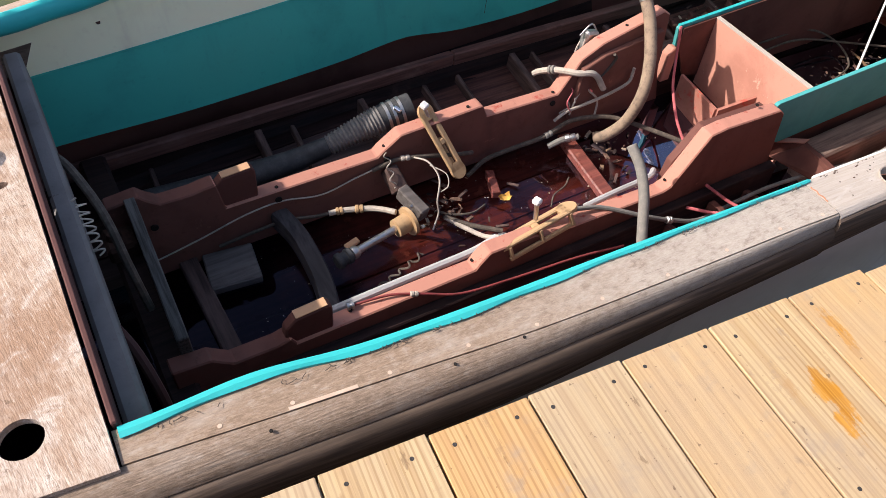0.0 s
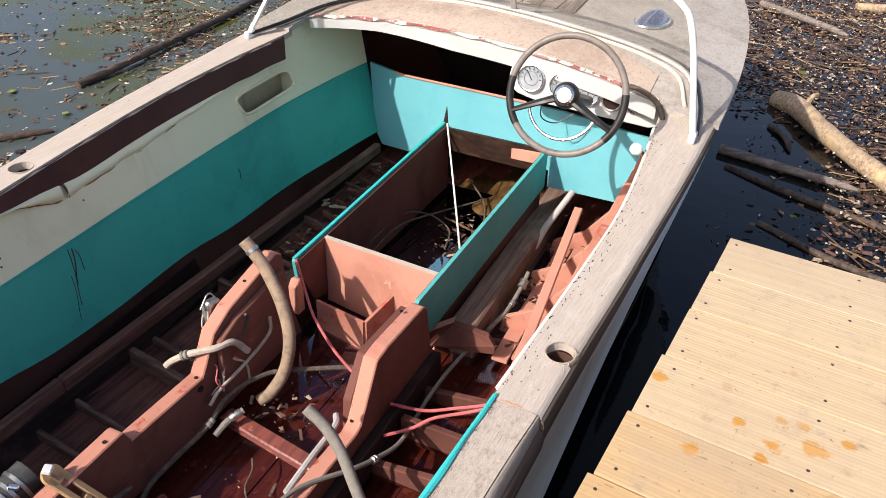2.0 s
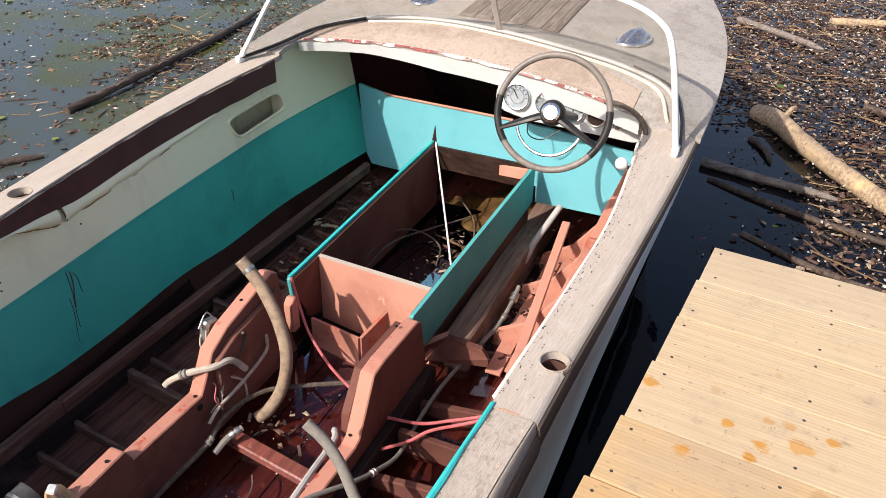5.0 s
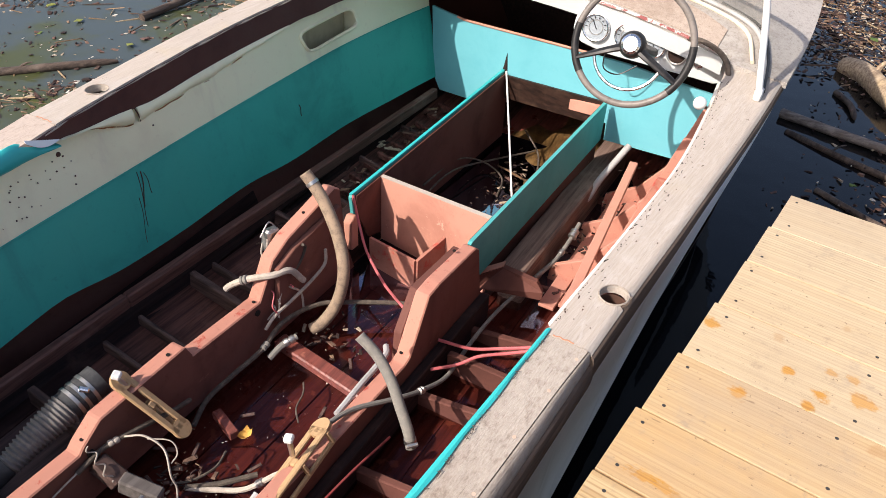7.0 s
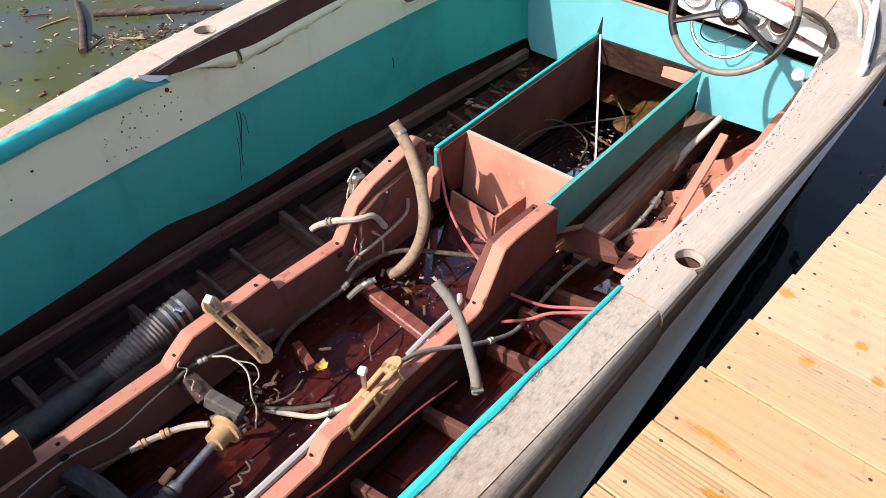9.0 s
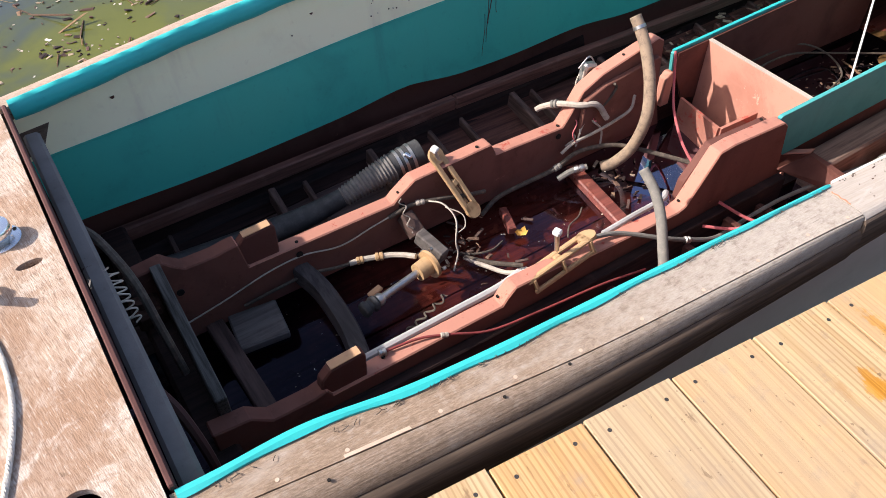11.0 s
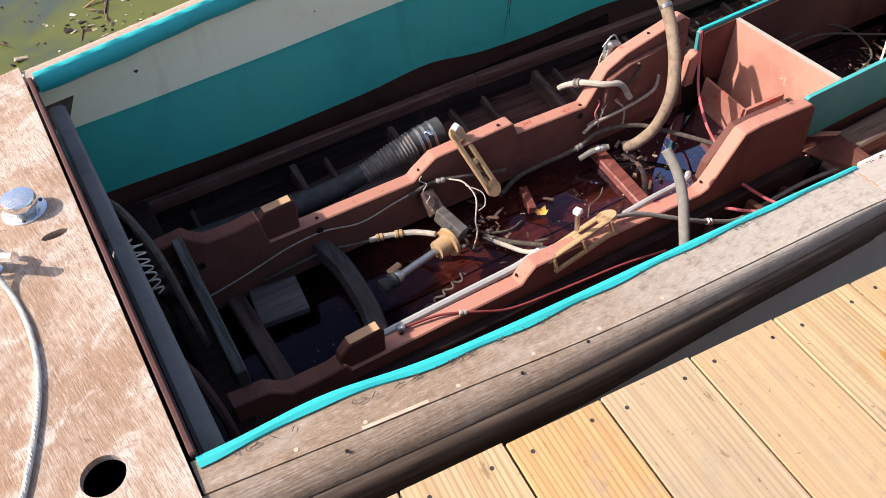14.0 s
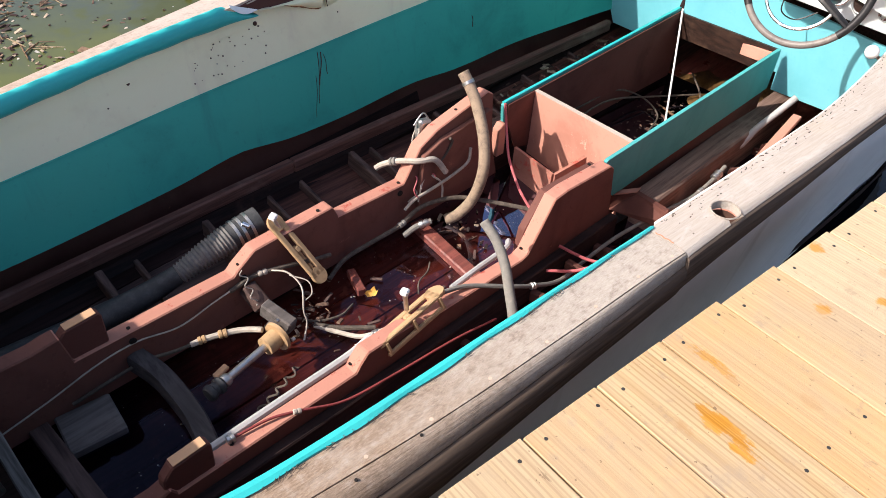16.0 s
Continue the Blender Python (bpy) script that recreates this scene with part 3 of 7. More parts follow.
def solo(name, bm, material, label, category, at=None, group="", kind="", smooth=False):
    """A thing that is one mesh, its origin at its base."""
    if at is None:
        zs_ = [v.co.z for v in bm.verts]
        at = (sum(v.co.x for v in bm.verts) / len(zs_), sum(v.co.y for v in bm.verts) / len(zs_), min(zs_))
    me = bpy.data.meshes.new(name)
    bmesh.ops.recalc_face_normals(bm, faces=bm.faces)
    bmesh.ops.translate(bm, verts=bm.verts, vec=-Vector(at))
    for f in bm.faces:
        f.smooth = smooth
    bm.to_mesh(me)
    bm.free()
    me.materials.append(material)
    if smooth:
        me.set_sharp_from_angle(angle=radians(38))
    ob = new(name, me)
    ob.location = at
    ORIGIN[ob] = Vector(at)
    return tagged(ob, label, category, group, kind)


def curve_at(table, x):
    """Smooth value of a table of (x, v) at x."""
    if x <= table[0][0]:
        return table[0][1]
    if x >= table[-1][0]:
        return table[-1][1]
    for i in range(len(table) - 1):
        (a, va), (b, vb) = table[i], table[i + 1]
        if a <= x <= b:
            m0 = (vb - (table[i - 1][1] if i else va)) / (b - (table[i - 1][0] if i else a))
            m1 = ((table[i + 2][1] if i + 2 < len(table) else vb) - va) / ((table[i + 2][0] if i + 2 < len(table) else b) - a)
            u, w = (x - a) / (b - a), b - a
            return (2 * u**3 - 3 * u**2 + 1) * va + (u**3 - 2 * u**2 + u) * w * m0 + (3 * u**2 - 2 * u**3) * vb + (u**3 - u**2) * w * m1


def spaced(a, b, n):
    return [a + (b - a) * i / n for i in range(n + 1)]


def grid(rows, close=False, caps=False):
    """A sheet through rows of points; close: each row is a ring."""
    bm = bmesh.new()
    vs = [[bm.verts.new(p) for p in r] for r in rows]
    m = len(rows[0])
    for a, b in zip(vs, vs[1:]):
        for j in range(m if close else m - 1):
            k = (j + 1) % m
            bm.faces.new((a[j], a[k], b[k], b[j]))
    if caps:
        bm.faces.new(vs[0])
        bm.faces.new(vs[-1][::-1])
    return bm


def plate(rows, thick):
    """A sheet with thickness, given downwards (or along a vector)."""
    d = Vector((0, 0, -thick)) if not isinstance(thick, Vector) else thick
    rings = [[Vector(p) for p in r] + [Vector(p) + d for p in reversed(r)] for r in rows]
    return grid(rings, True, True)


def box(a, b, bevel=0.003, turn=None):
    """A box between two corners with worn edges; turn: a matrix about its centre."""
    bm = bmesh.new()
    bmesh.ops.create_cube(bm, size=1)
    a, b = Vector(a), Vector(b)
    c, s = (a + b) / 2, b - a
    for v in bm.verts:
        v.co = Vector((v.co.x * s.x, v.co.y * s.y, v.co.z * s.z))
    if bevel:
        bmesh.ops.bevel(bm, geom=bm.edges[:], offset=bevel, segments=1, affect="EDGES")
    if turn is not None:
        bmesh.ops.transform(bm, matrix=turn, verts=bm.verts)
    bmesh.ops.translate(bm, verts=bm.verts, vec=c)
    return bm


def beam(p, q, w, h, bevel=0.003, up=(0, 0, 1), wob=0.0):
    """A straight board from p to q: w across, h high, centred on the line."""
    p, q = Vector(p), Vector(q)
    d = (q - p).normalized()
    s = d.cross(Vector(up)).normalized()
    u = s.cross(d)
    bm = box((-w / 2, 0, -h / 2), (w / 2, (q - p).length, h / 2), bevel)
    m = Matrix((s, d, u)).transposed().to_4x4()
    m.translation = p
    if wob:
        for v in bm.verts:
            v.co += Vector((noise.noise(v.co * 9), 0, noise.noise(v.co * 9 + Vector((5, 5, 5))))) * wob
    bmesh.ops.transform(bm, matrix=m, verts=bm.verts)
    return bm


def prism(outline, a, b, axis="y", bevel=0.0025):
    """An outline in the plane across an axis, drawn out from a to b along it."""
    bm = bmesh.new()
    put = {"y": lambda u, v, k: (u, k, v), "x": lambda u, v, k: (k, u, v), "z": lambda u, v, k: (u, v, k)}[axis]
    lo, hi = [bm.verts.new(put(u, v, a)) for u, v in outline], [bm.verts.new(put(u, v, b)) for u, v in outline]
    bm.faces.new(lo)
    bm.faces.new(hi[::-1])
    for i in range(len(lo)):
        j = (i + 1) % len(lo)
        bm.faces.new((lo[i], hi[i], hi[j], lo[j]))
    bmesh.ops.recalc_face_normals(bm, faces=bm.faces)
    if bevel:
        bmesh.ops.bevel(bm, geom=bm.edges[:], offset=bevel, segments=1, affect="EDGES", clamp_overlap=True)
    return bm


def smooth_path(pts, step=8):
    pts = [Vector(p) for p in pts]
    if len(pts) < 3:
        return pts
    ext = [2 * pts[0] - pts[1]] + pts + [2 * pts[-1] - pts[-2]]
    out = []
    for i in range(1, len(ext) - 2):
        p0, p1, p2, p3 = ext[i - 1 : i + 3]
        for k in range(step):
            t = k / step
            out.append(0.5 * ((2 * p1) + (p2 - p0) * t + (2 * p0 - 5 * p1 + 4 * p2 - p3) * t * t + (3 * p1 - p0 - 3 * p2 + p3) * t**3))
    return out + [pts[-1]]


def tube(pts, r, seg=10, step=8, radius=None, caps=True, flat=1.0):
    """A round tube along a smooth path; radius(u, length so far): its own radius along the way; flat: height over width."""
    path = smooth_path(pts, step)
    rings, side, gone = [], None, 0.0
    for i, p in enumerate(path):
        d = (path[min(i + 1, len(path) - 1)] - path[max(i - 1, 0)]).normalized()
        if side is None:
            side = d.cross(Vector((0, 0, 1)) if abs(d.z) < 0.9 else Vector((1, 0, 0))).normalized()
        side = (side - d * side.dot(d)).normalized()
        up = side.cross(d)
        if i:
            gone += (p - path[i - 1]).length
        k = radius(i / (len(path) - 1), gone) if radius else r
        rings.append([p + (side * math.cos(2 * math.pi * j / seg) + up * flat * math.sin(2 * math.pi * j / seg)) * k for j in range(seg)])
    return grid(rings, True, caps)


def lathe(profile, at, axis=(0, 0, 1), seg=24):
    """A turned shape: profile of (radius, height) along an axis from a place."""
    z = Vector(axis).normalized()
    x = z.orthogonal().normalized()
    y = z.cross(x)
    at = Vector(at)
    rows = [[at + z * h + (x * math.cos(2 * math.pi * j / seg) + y * math.sin(2 * math.pi * j / seg)) * max(r, 1e-4) for j in range(seg)] for r, h in profile]
    return grid(rows, True, True)


def ring(at, axis, big, small, seg=48, side=10, flat=1.0):
    z = Vector(axis).normalized()
    x = z.orthogonal().normalized()
    y = z.cross(x)
    at = Vector(at)
    rows = []
    for i in range(seg):
        a = 2 * math.pi * i / seg
        o = x * math.cos(a) + y * math.sin(a)
        rows.append([at + o * (big + small * math.cos(2 * math.pi * j / side)) + z * flat * small * math.sin(2 * math.pi * j / side) for j in range(side)])
    return grid(rows + [rows[0]], True)


def strip_along(pts, w, h):
    """A bent board of rectangular section along a path."""
    path, rows = smooth_path(pts, 6), []
    for i, p in enumerate(path):
        d = path[min(i + 1, len(path) - 1)] - path[max(i - 1, 0)]
        s = d.cross(Vector((0, 0, 1))).normalized()
        rows.append([p + s * w * u + Vector((0, 0, h * v)) for u, v in ((-1, -1), (-1, 0.6), (-0.8, 1), (0.8, 1), (1, 0.6), (1, -1))])
    return grid(rows, True, True)


def joined(*bms):
    out = bmesh.new()
    me = bpy.data.meshes.new("tmp")
    for b in bms:
        b.to_mesh(me)
        out.from_mesh(me)
        b.free()
    bpy.data.meshes.remove(me)
    return out

# ---- the boat: shell, decks, walls ----
WATER = -0.44
HALF = [(-1.35, 0.715), (-0.9, 0.765), (-0.55, 0.805), (0.0, 0.862), (0.5, 0.890), (1.0, 0.914), (1.5, 0.952), (2.3, 1.003), (3.0, 1.01), (3.6, 0.945), (4.2, 0.775), (4.7, 0.545), (5.0, 0.31), (5.12, 0.0)]
SHEER = [(-1.35, 0.435), (-0.55, 0.44), (0.5, 0.452), (1.1, 0.472), (1.7, 0.50), (2.3, 0.53), (3.0, 0.58), (3.6, 0.62), (4.2, 0.655), (5.12, 0.69)]
INNER_PORT = [(-0.57, 0.588), (-0.5, 0.598), (-0.36, 0.624), (-0.19, 0.657), (0.0, 0.695), (0.2, 0.724), (0.4, 0.747), (0.6, 0.766), (0.8, 0.782), (1.0, 0.812), (1.4, 0.84), (1.75, 0.85), (2.1, 0.835), (2.4, 0.80)]
INNER = [(-0.57, 0.66), (0.0, 0.715), (0.45, 0.745), (0.9, 0.78), (1.45, 0.822), (1.75, 0.838), (2.1, 0.825), (2.4, 0.80)]


PORT_IN = [(-1.35, 0.13), (-0.65, 0.105), (-0.5, 0.095), (-0.25, 0.075), (0.0, 0.052), (0.25, 0.028), (0.46, 0.004), (0.68, -0.018), (0.95, -0.036), (1.6, -0.026), (2.3, 0.010), (2.8, 0.0)]


def half(x, side=-1):
    return max(0.0, curve_at(HALF, x) - (curve_at(PORT_IN, x) if side > 0 else 0.0))


def sheer(x, side):
    return curve_at(SHEER, x) + (0.02 + 0.02 * min(1, max(0, (x + 0.5) / 2)) if side > 0 else 0.0)


def inner(x, side):
    return curve_at(INNER_PORT if side > 0 else INNER, x)


def strip(xs, f):
    """A closed ring of (y, z) at each x, lofted and capped."""
    return grid([[(x, y, z) for y, z in f(x)] for x in xs], True, True)


boat = thing("motorboat", (1.8, 0, WATER - 0.1), "stripped old wooden runabout with turquoise and cream lining, afloat", "motorboat")


def hull_row(x, side, inset=0.0):
    h, s = half(x, side) + (0.045 * min(1.0, max(0.0, (0.9 - x) / 0.6)) if side > 0 else 0.0), sheer(x, side)
    rise = max(0.0, (x - 2.6) / 2.5) ** 2
    keel = -0.50 + 0.75 * max(0.0, (x - 3.6) / 1.5) ** 2
    chine_y, chine_z = h * (0.86 - 0.3 * rise), -0.30 + 0.55 * rise
    tuck = max(0.022, h - 0.832) if x < 2.6 else 0.168 + 0.026 * min(1, (x - 2.6) / 0.4)
    chine_y = max(0.0, h - tuck) if x < 2.6 else max(0.0, min(h - tuck, chine_y + 0.03))
    pts = [(h - 0.024, s - 0.05), (h - 0.024, s - 0.12), (max(0, h - 0.034 - 0.06 * rise), s - 0.19), (chine_y, chine_z), (chine_y * 0.5, (chine_z + keel) / 2 - 0.01), (0.0, keel)]
    return [(x, side * max(0.0, y - inset), z + inset * 0.7) for y, z in pts]


XS = spaced(-1.35, 4.95, 42) + [5.05, 5.11]
for side in (-1, 1):
    up_rows, low_rows = [hull_row(x, side)[:4] for x in XS], [hull_row(x, side)[3:] for x in XS]
    part("hull_side", plate(up_rows, Vector((0, -side * 0.018, 0))), M_WHITE, boat, "chalky white painted planking", True)
    part("hull_lining", plate([[(p[0], p[1] - side * 0.019, p[2]) for p in r] for r in up_rows], Vector((0, -side * 0.004, 0))), M_BEDSIDE, boat, "bare dark inner planking", True)
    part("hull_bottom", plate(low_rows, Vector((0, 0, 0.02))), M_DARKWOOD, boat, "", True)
part("transom", prism([(-0.71, 0.42), (-0.62, -0.3), (0, -0.48), (0.62, -0.3), (0.71, 0.43)], -1.36, -1.32, "x"), M_GUNWALE, boat)

# side decks: covering board, rounded outer plank, lower rail (aft); faded boards forward
AFT, JOIN, FORE = -0.575, 0.885, 2.44
BOARD, DECK, ROLL = {}, {}, {}


def seam_y(x, side=-1):
    return half(x, side) - curve_at([(-0.57, 0.075), (-0.3, 0.068), (-0.1, 0.064), (0.2, 0.048), (0.46, 0.040), (0.74, 0.032), (0.885, 0.024)], x)


def rail_depth(x):
    return curve_at([(-0.3, 0.20), (0.0, 0.172), (0.3, 0.152), (0.7, 0.150), (0.885, 0.14)], x)


for side in (-1, 1):
    def cover(x, side=side):
        i, s, m = inner(x, side), sheer(x, side), seam_y(x, side)
        return [(side * i, s - 0.022), (side * i, s), (side * (m - 0.001), s + 0.001), (side * (m - 0.001), s - 0.022)]

    def roll(x, side=side):
        h, s, m = half(x, side), sheer(x, side), seam_y(x, side) + 0.0008
        w = h - 0.016 - m
        return [(side * m, s - 0.03)] + [(side * (m + w * k), s - 0.001 - 0.050 * (1 - math.sqrt(1 - (0.95 * k) ** 2))) for k in (0, 0.2, 0.38, 0.54, 0.68, 0.8, 0.89, 0.96, 1.0)] + [(side * (h - 0.022), s - 0.048)]

    def rail(x, side=side):
        h, s, f = half(x, side), sheer(x, side), 0.016 * min(1, max(0, (0.55 - x) / 0.4))
        q = (min(0.12, rail_depth(x)) - 0.024) / 0.096
        return [(side * (h - d + f * k), s - 0.024 - (z - 0.024) * q) for d, z, k in ((0.0165, 0.038, 0), (0.010, 0.041, 0.1), (0.005, 0.052, 0.3), (0.003, 0.07, 0.5), (0.006, 0.095, 0.6), (0.012, 0.12, 0.7), (0.04, 0.12, 0), (0.04, 0.055, 0))]

    def low(x, side=side):
        h, s, f = half(x, side), sheer(x, side), 0.016 * min(1, max(0, (0.55 - x) / 0.4))
        deep = max(0.128, rail_depth(x))
        return [(side * (h - d + f * k), s - z) for d, z, k in ((0.045, 0.123, 0), (0.013, 0.124, 0.7), (0.015 + 0.06 * (deep - 0.12), 0.124 + 0.5 * (deep - 0.124), 0.7), (0.019 + 0.12 * (deep - 0.12), deep, 0.5), (0.055, deep, 0))]

    def edge(x, side=side):
        h, s = half(x, side), sheer(x, side)
        k = min(1, max(0.35, 1 - (x - 0.9) / 2.2)) + 6.0 * max(0, 1 - (x - 0.886) / 0.75)
        return [(side * (h - 0.03), s - 0.028), (side * (h - 0.0155), s - 0.012), (side * (h - 0.010), s - 0.017), (side * (h - 0.007), s - 0.036), (side * (h - 0.009 - 0.0015 * k), s - 0.048 - 0.012 * k), (side * (h - 0.04), s - 0.05 - 0.012 * k)]

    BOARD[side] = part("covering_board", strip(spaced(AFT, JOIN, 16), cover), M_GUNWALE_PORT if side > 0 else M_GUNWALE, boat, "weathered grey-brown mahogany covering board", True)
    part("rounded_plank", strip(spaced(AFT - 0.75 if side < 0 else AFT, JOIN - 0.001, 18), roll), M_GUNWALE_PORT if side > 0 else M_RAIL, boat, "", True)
    # rub rails and starboard edge plank: shade is in the darker wood colour
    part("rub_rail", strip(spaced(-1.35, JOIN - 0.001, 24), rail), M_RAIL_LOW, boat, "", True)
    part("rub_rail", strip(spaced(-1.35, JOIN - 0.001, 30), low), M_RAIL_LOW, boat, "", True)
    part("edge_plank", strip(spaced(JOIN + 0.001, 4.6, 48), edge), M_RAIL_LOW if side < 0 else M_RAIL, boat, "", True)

# plywood stern deck with its openings
HOLES = [(-0.70, -0.615, 0.036, 0.036, 0.0), (-0.640, -0.028, 0.028, 0.011, 3.0)]


def pierced(x0, x1, nx, ny, low_y, high_y, top_z, holes, thick):
    """A sheet cut right through at its openings: a lattice whose cells inside an opening are left out, its rim drawn onto the opening's edge."""
    bm = bmesh.new()
    vs = {}

    def local(q, x, y):
        a = radians(q[4])
        return (x - q[0]) * math.cos(a) + (y - q[1]) * math.sin(a), -(x - q[0]) * math.sin(a) + (y - q[1]) * math.cos(a)

    def inside(x, y):
        return any((u / q[2]) ** 2 + (v / q[3]) ** 2 < 1 for q in holes for u, v in (local(q, x, y),))

    for i in range(nx + 1):
        x = x0 + (x1 - x0) * i / nx
        for j in range(ny + 1):
            vs[i, j] = (x, low_y(x) + (high_y(x) - low_y(x)) * j / ny)
    keep = [(i, j) for i in range(nx) for j in range(ny) if not any(inside(*vs[i + a, j + b]) for a in (0, 1) for b in (0, 1))]
    kept, made = set(keep), {}
    for (i, j), (x, y) in vs.items():
        cells = [(i - a, j - b) in kept for a in (0, 1) for b in (0, 1)]
        if not any(cells):
            continue
        if not all(cells) and 0 < i < nx and 0 < j < ny:
            q = min(holes, key=lambda q: (q[0] - x) ** 2 + (q[1] - y) ** 2)
            u, v = local(q, x, y)
            k, a = 1 / math.sqrt((u / q[2]) ** 2 + (v / q[3]) ** 2), radians(q[4])
            u, v = u * k, v * k
            x, y = q[0] + u * math.cos(a) - v * math.sin(a), q[1] + u * math.sin(a) + v * math.cos(a)
        made[i, j] = bm.verts.new((x, y, top_z(x, y)))
    for i, j in keep:
        bm.faces.new((made[i, j], made[i + 1, j], made[i + 1, j + 1], made[i, j + 1]))
    ext = bmesh.ops.extrude_face_region(bm, geom=bm.faces[:])
    bmesh.ops.translate(bm, verts=[g for g in ext["geom"] if isinstance(g, bmesh.types.BMVert)], vec=(0, 0, -thick))
    return bm


def deck_top(x, y):
    return sheer(x, -1) + 0.006 + 0.02 * (y + 0.8) / 1.6 + 0.008 * (1 - (y / 0.8) ** 2)


for side, hx, hy in ((-1, 1.085, -0.868), (1, 1.10, 0.868)):
    edges = [lambda x, side=side: side * inner(x, side), lambda x, side=side: side * (half(x, side) - 0.016)]
    bm = pierced(JOIN + 0.003, FORE, 110, 18, edges[side < 0], edges[side > 0], lambda x, y, side=side: sheer(x, side) + 0.0005 - 0.010 * max(0, (abs(y) - half(x, side) + 0.036) / 0.020) ** 2, [(hx, hy, 0.036, 0.034, 0)], 0.024)
    DECK[side] = part("side_deck", bm, M_SIDEDECK, boat, "faded beige side deck board with a round rod hole")
    # unseen cup added under the deck so the hole reads dark
    part("rod_tube", lathe([(0.0, -0.068), (0.030, -0.068), (0.0345, -0.026), (0.036, -0.026), (0.031, -0.070), (0.0, -0.070)], (hx, hy, sheer(hx, side)), (0, 0, 1), 24), M_RUST, DECK[side], "added dark cup that blackens the rod hole", True)
    part("hole_rim", tube([(hx + 0.037 * math.cos(a), hy + 0.035 * math.sin(a), sheer(hx, side) + 0.001) for a in spaced(0, 2 * math.pi, 24)], 0.0022, 5, 1), M_RAIL, DECK[side])
for side in (-1, 1):
    part("joint_seam", tube([(JOIN + 0.006 + 0.0015 * math.sin(60 * k), side * (inner(JOIN, side) + 0.02 + (half(JOIN, side) - 0.08 - inner(JOIN, side)) * k), sheer(JOIN, side) + 0.001) for k in spaced(0, 1, 12)], 0.0016, 6, 2), M_SEAM, boat, "thin orange joint filler")
part("stern_deck", pierced(-1.33, AFT - 0.004, 90, 150, lambda x: -half(x) + 0.065, lambda x: half(x, 1) - 0.042 - 0.12 * max(0.0, -0.57 - x), deck_top, HOLES, 0.016), M_PLY, boat, "bare sun-bleached plywood stern deck with a round hole")
part("deck_lip", beam((-0.566, -0.655, 0.425), (-0.566, 0.585, 0.445), 0.012, 0.055, 0.003), M_BROWN, boat, "worn brown edge strip of the deck")
part("deck_beam", beam((-0.536, -0.645, 0.345), (-0.536, 0.57, 0.335), 0.044, 0.10, 0.008, wob=0.004), M_GREYBEAM, boat, "grey weathered deck beam")
part("stern_bulkhead", prism([(-0.72, 0.42), (-0.66, -0.25), (0, -0.45), (0.66, -0.25), (0.72, 0.42)], -0.98, -0.96, "x"), M_DARKWOOD, boat)

# foredeck: crowned, with the cowl that carries the windscreen
def deck_z(x, y):
    h = max(0.05, half(x))
    s = (sheer(x, -1) * (1 - y / h) + sheer(x, 1) * (1 + y / h)) / 2
    return s + 0.105 * max(0.0, 1 - (y / h) ** 2) * min(1.0, max(0.0, (x - 2.2) / 0.47)) * (1 - 0.25 * max(0, x - 3) / 2)


def cowl_x(y):
    """Aft edge of the foredeck, over the dash."""
    return 2.57 + 0.06 * y - 0.05 * (abs(y) / 0.8) ** 3


def deck_rows(xs_of, ys, n):
    return [[(x, y, deck_z(x, y)) for y, x in ((y, xs_of(y)[0] + (xs_of(y)[1] - xs_of(y)[0]) * k) for y in ys)] for k in spaced(0, 1, n)]


def side_rows(side):
    return [[(x, side * (0.80 + (half(x) - 0.80) * k), deck_z(x, side * (0.80 + (half(x) - 0.80) * k))) for k in spaced(0, 1, 5)] for x in spaced(FORE - 0.02, 3.3, 16)]


front = [[(x, half(x) * k, deck_z(x, half(x) * k)) for k in spaced(-1, 1, 36)] for x in spaced(3.3, 5.10, 26)]
deck_bm = joined(plate(deck_rows(lambda y: (cowl_x(y), 3.3), spaced(-0.80, 0.80, 32), 14), 0.02), plate(side_rows(-1), 0.02), plate(side_rows(1), 0.02), plate(front, 0.02))
part("foredeck", deck_bm, M_FOREDECK, boat, "faded grey-beige canvas-covered foredeck", True)
part("cowl", plate([[(cowl_x(y) + 0.006 + k * (0.24 - 0.13 * (abs(y) / 0.8) ** 2), y, deck_z(cowl_x(y) + 0.006 + k * (0.24 - 0.13 * (abs(y) / 0.8) ** 2), y) + 0.004) for y in spaced(-0.74, 0.74, 30)] for k in spaced(0, 1, 4)], 0.006), M_COWL, boat, "pinkish faded cowl under the windscreen", True)
for k in range(6):
    y = 0.14 - 0.08 * k
    part("deck_plank", plate([[(x, yy, deck_z(x, yy) + 0.007) for yy in spaced(y - 0.0375, y + 0.0375, 3)] for x in spaced(2.95, 4.95 - abs(y) * 0.8, 14)], 0.007), M_PLANK_DECK, boat)

# turquoise and cream port lining
WALL_Y = [(-0.56, 0.645), (-0.3, 0.672), (0.0, 0.71), (0.5, 0.768), (1.0, 0.797), (1.5, 0.812), (2.2, 0.81), (2.7, 0.765), (3.0, 0.72)]
SEAM_Z = [(-0.56, 0.243), (-0.3, 0.238), (0.0, 0.231), (0.3, 0.227), (0.75, 0.230), (1.15, 0.234), (1.6, 0.245), (2.0, 0.255), (2.4, 0.270), (2.96, 0.285)]
TEAL_Z = [(-0.56, 0.022), (-0.3, 0.004), (-0.05, -0.018), (0.2, -0.033), (0.45, -0.036), (0.62, -0.028), (0.72, -0.028), (0.85, -0.05), (0.95, -0.064), (1.24, -0.072), (1.6, -0.068), (1.85, -0.085), (2.2, -0.083), (2.96, -0.075)]
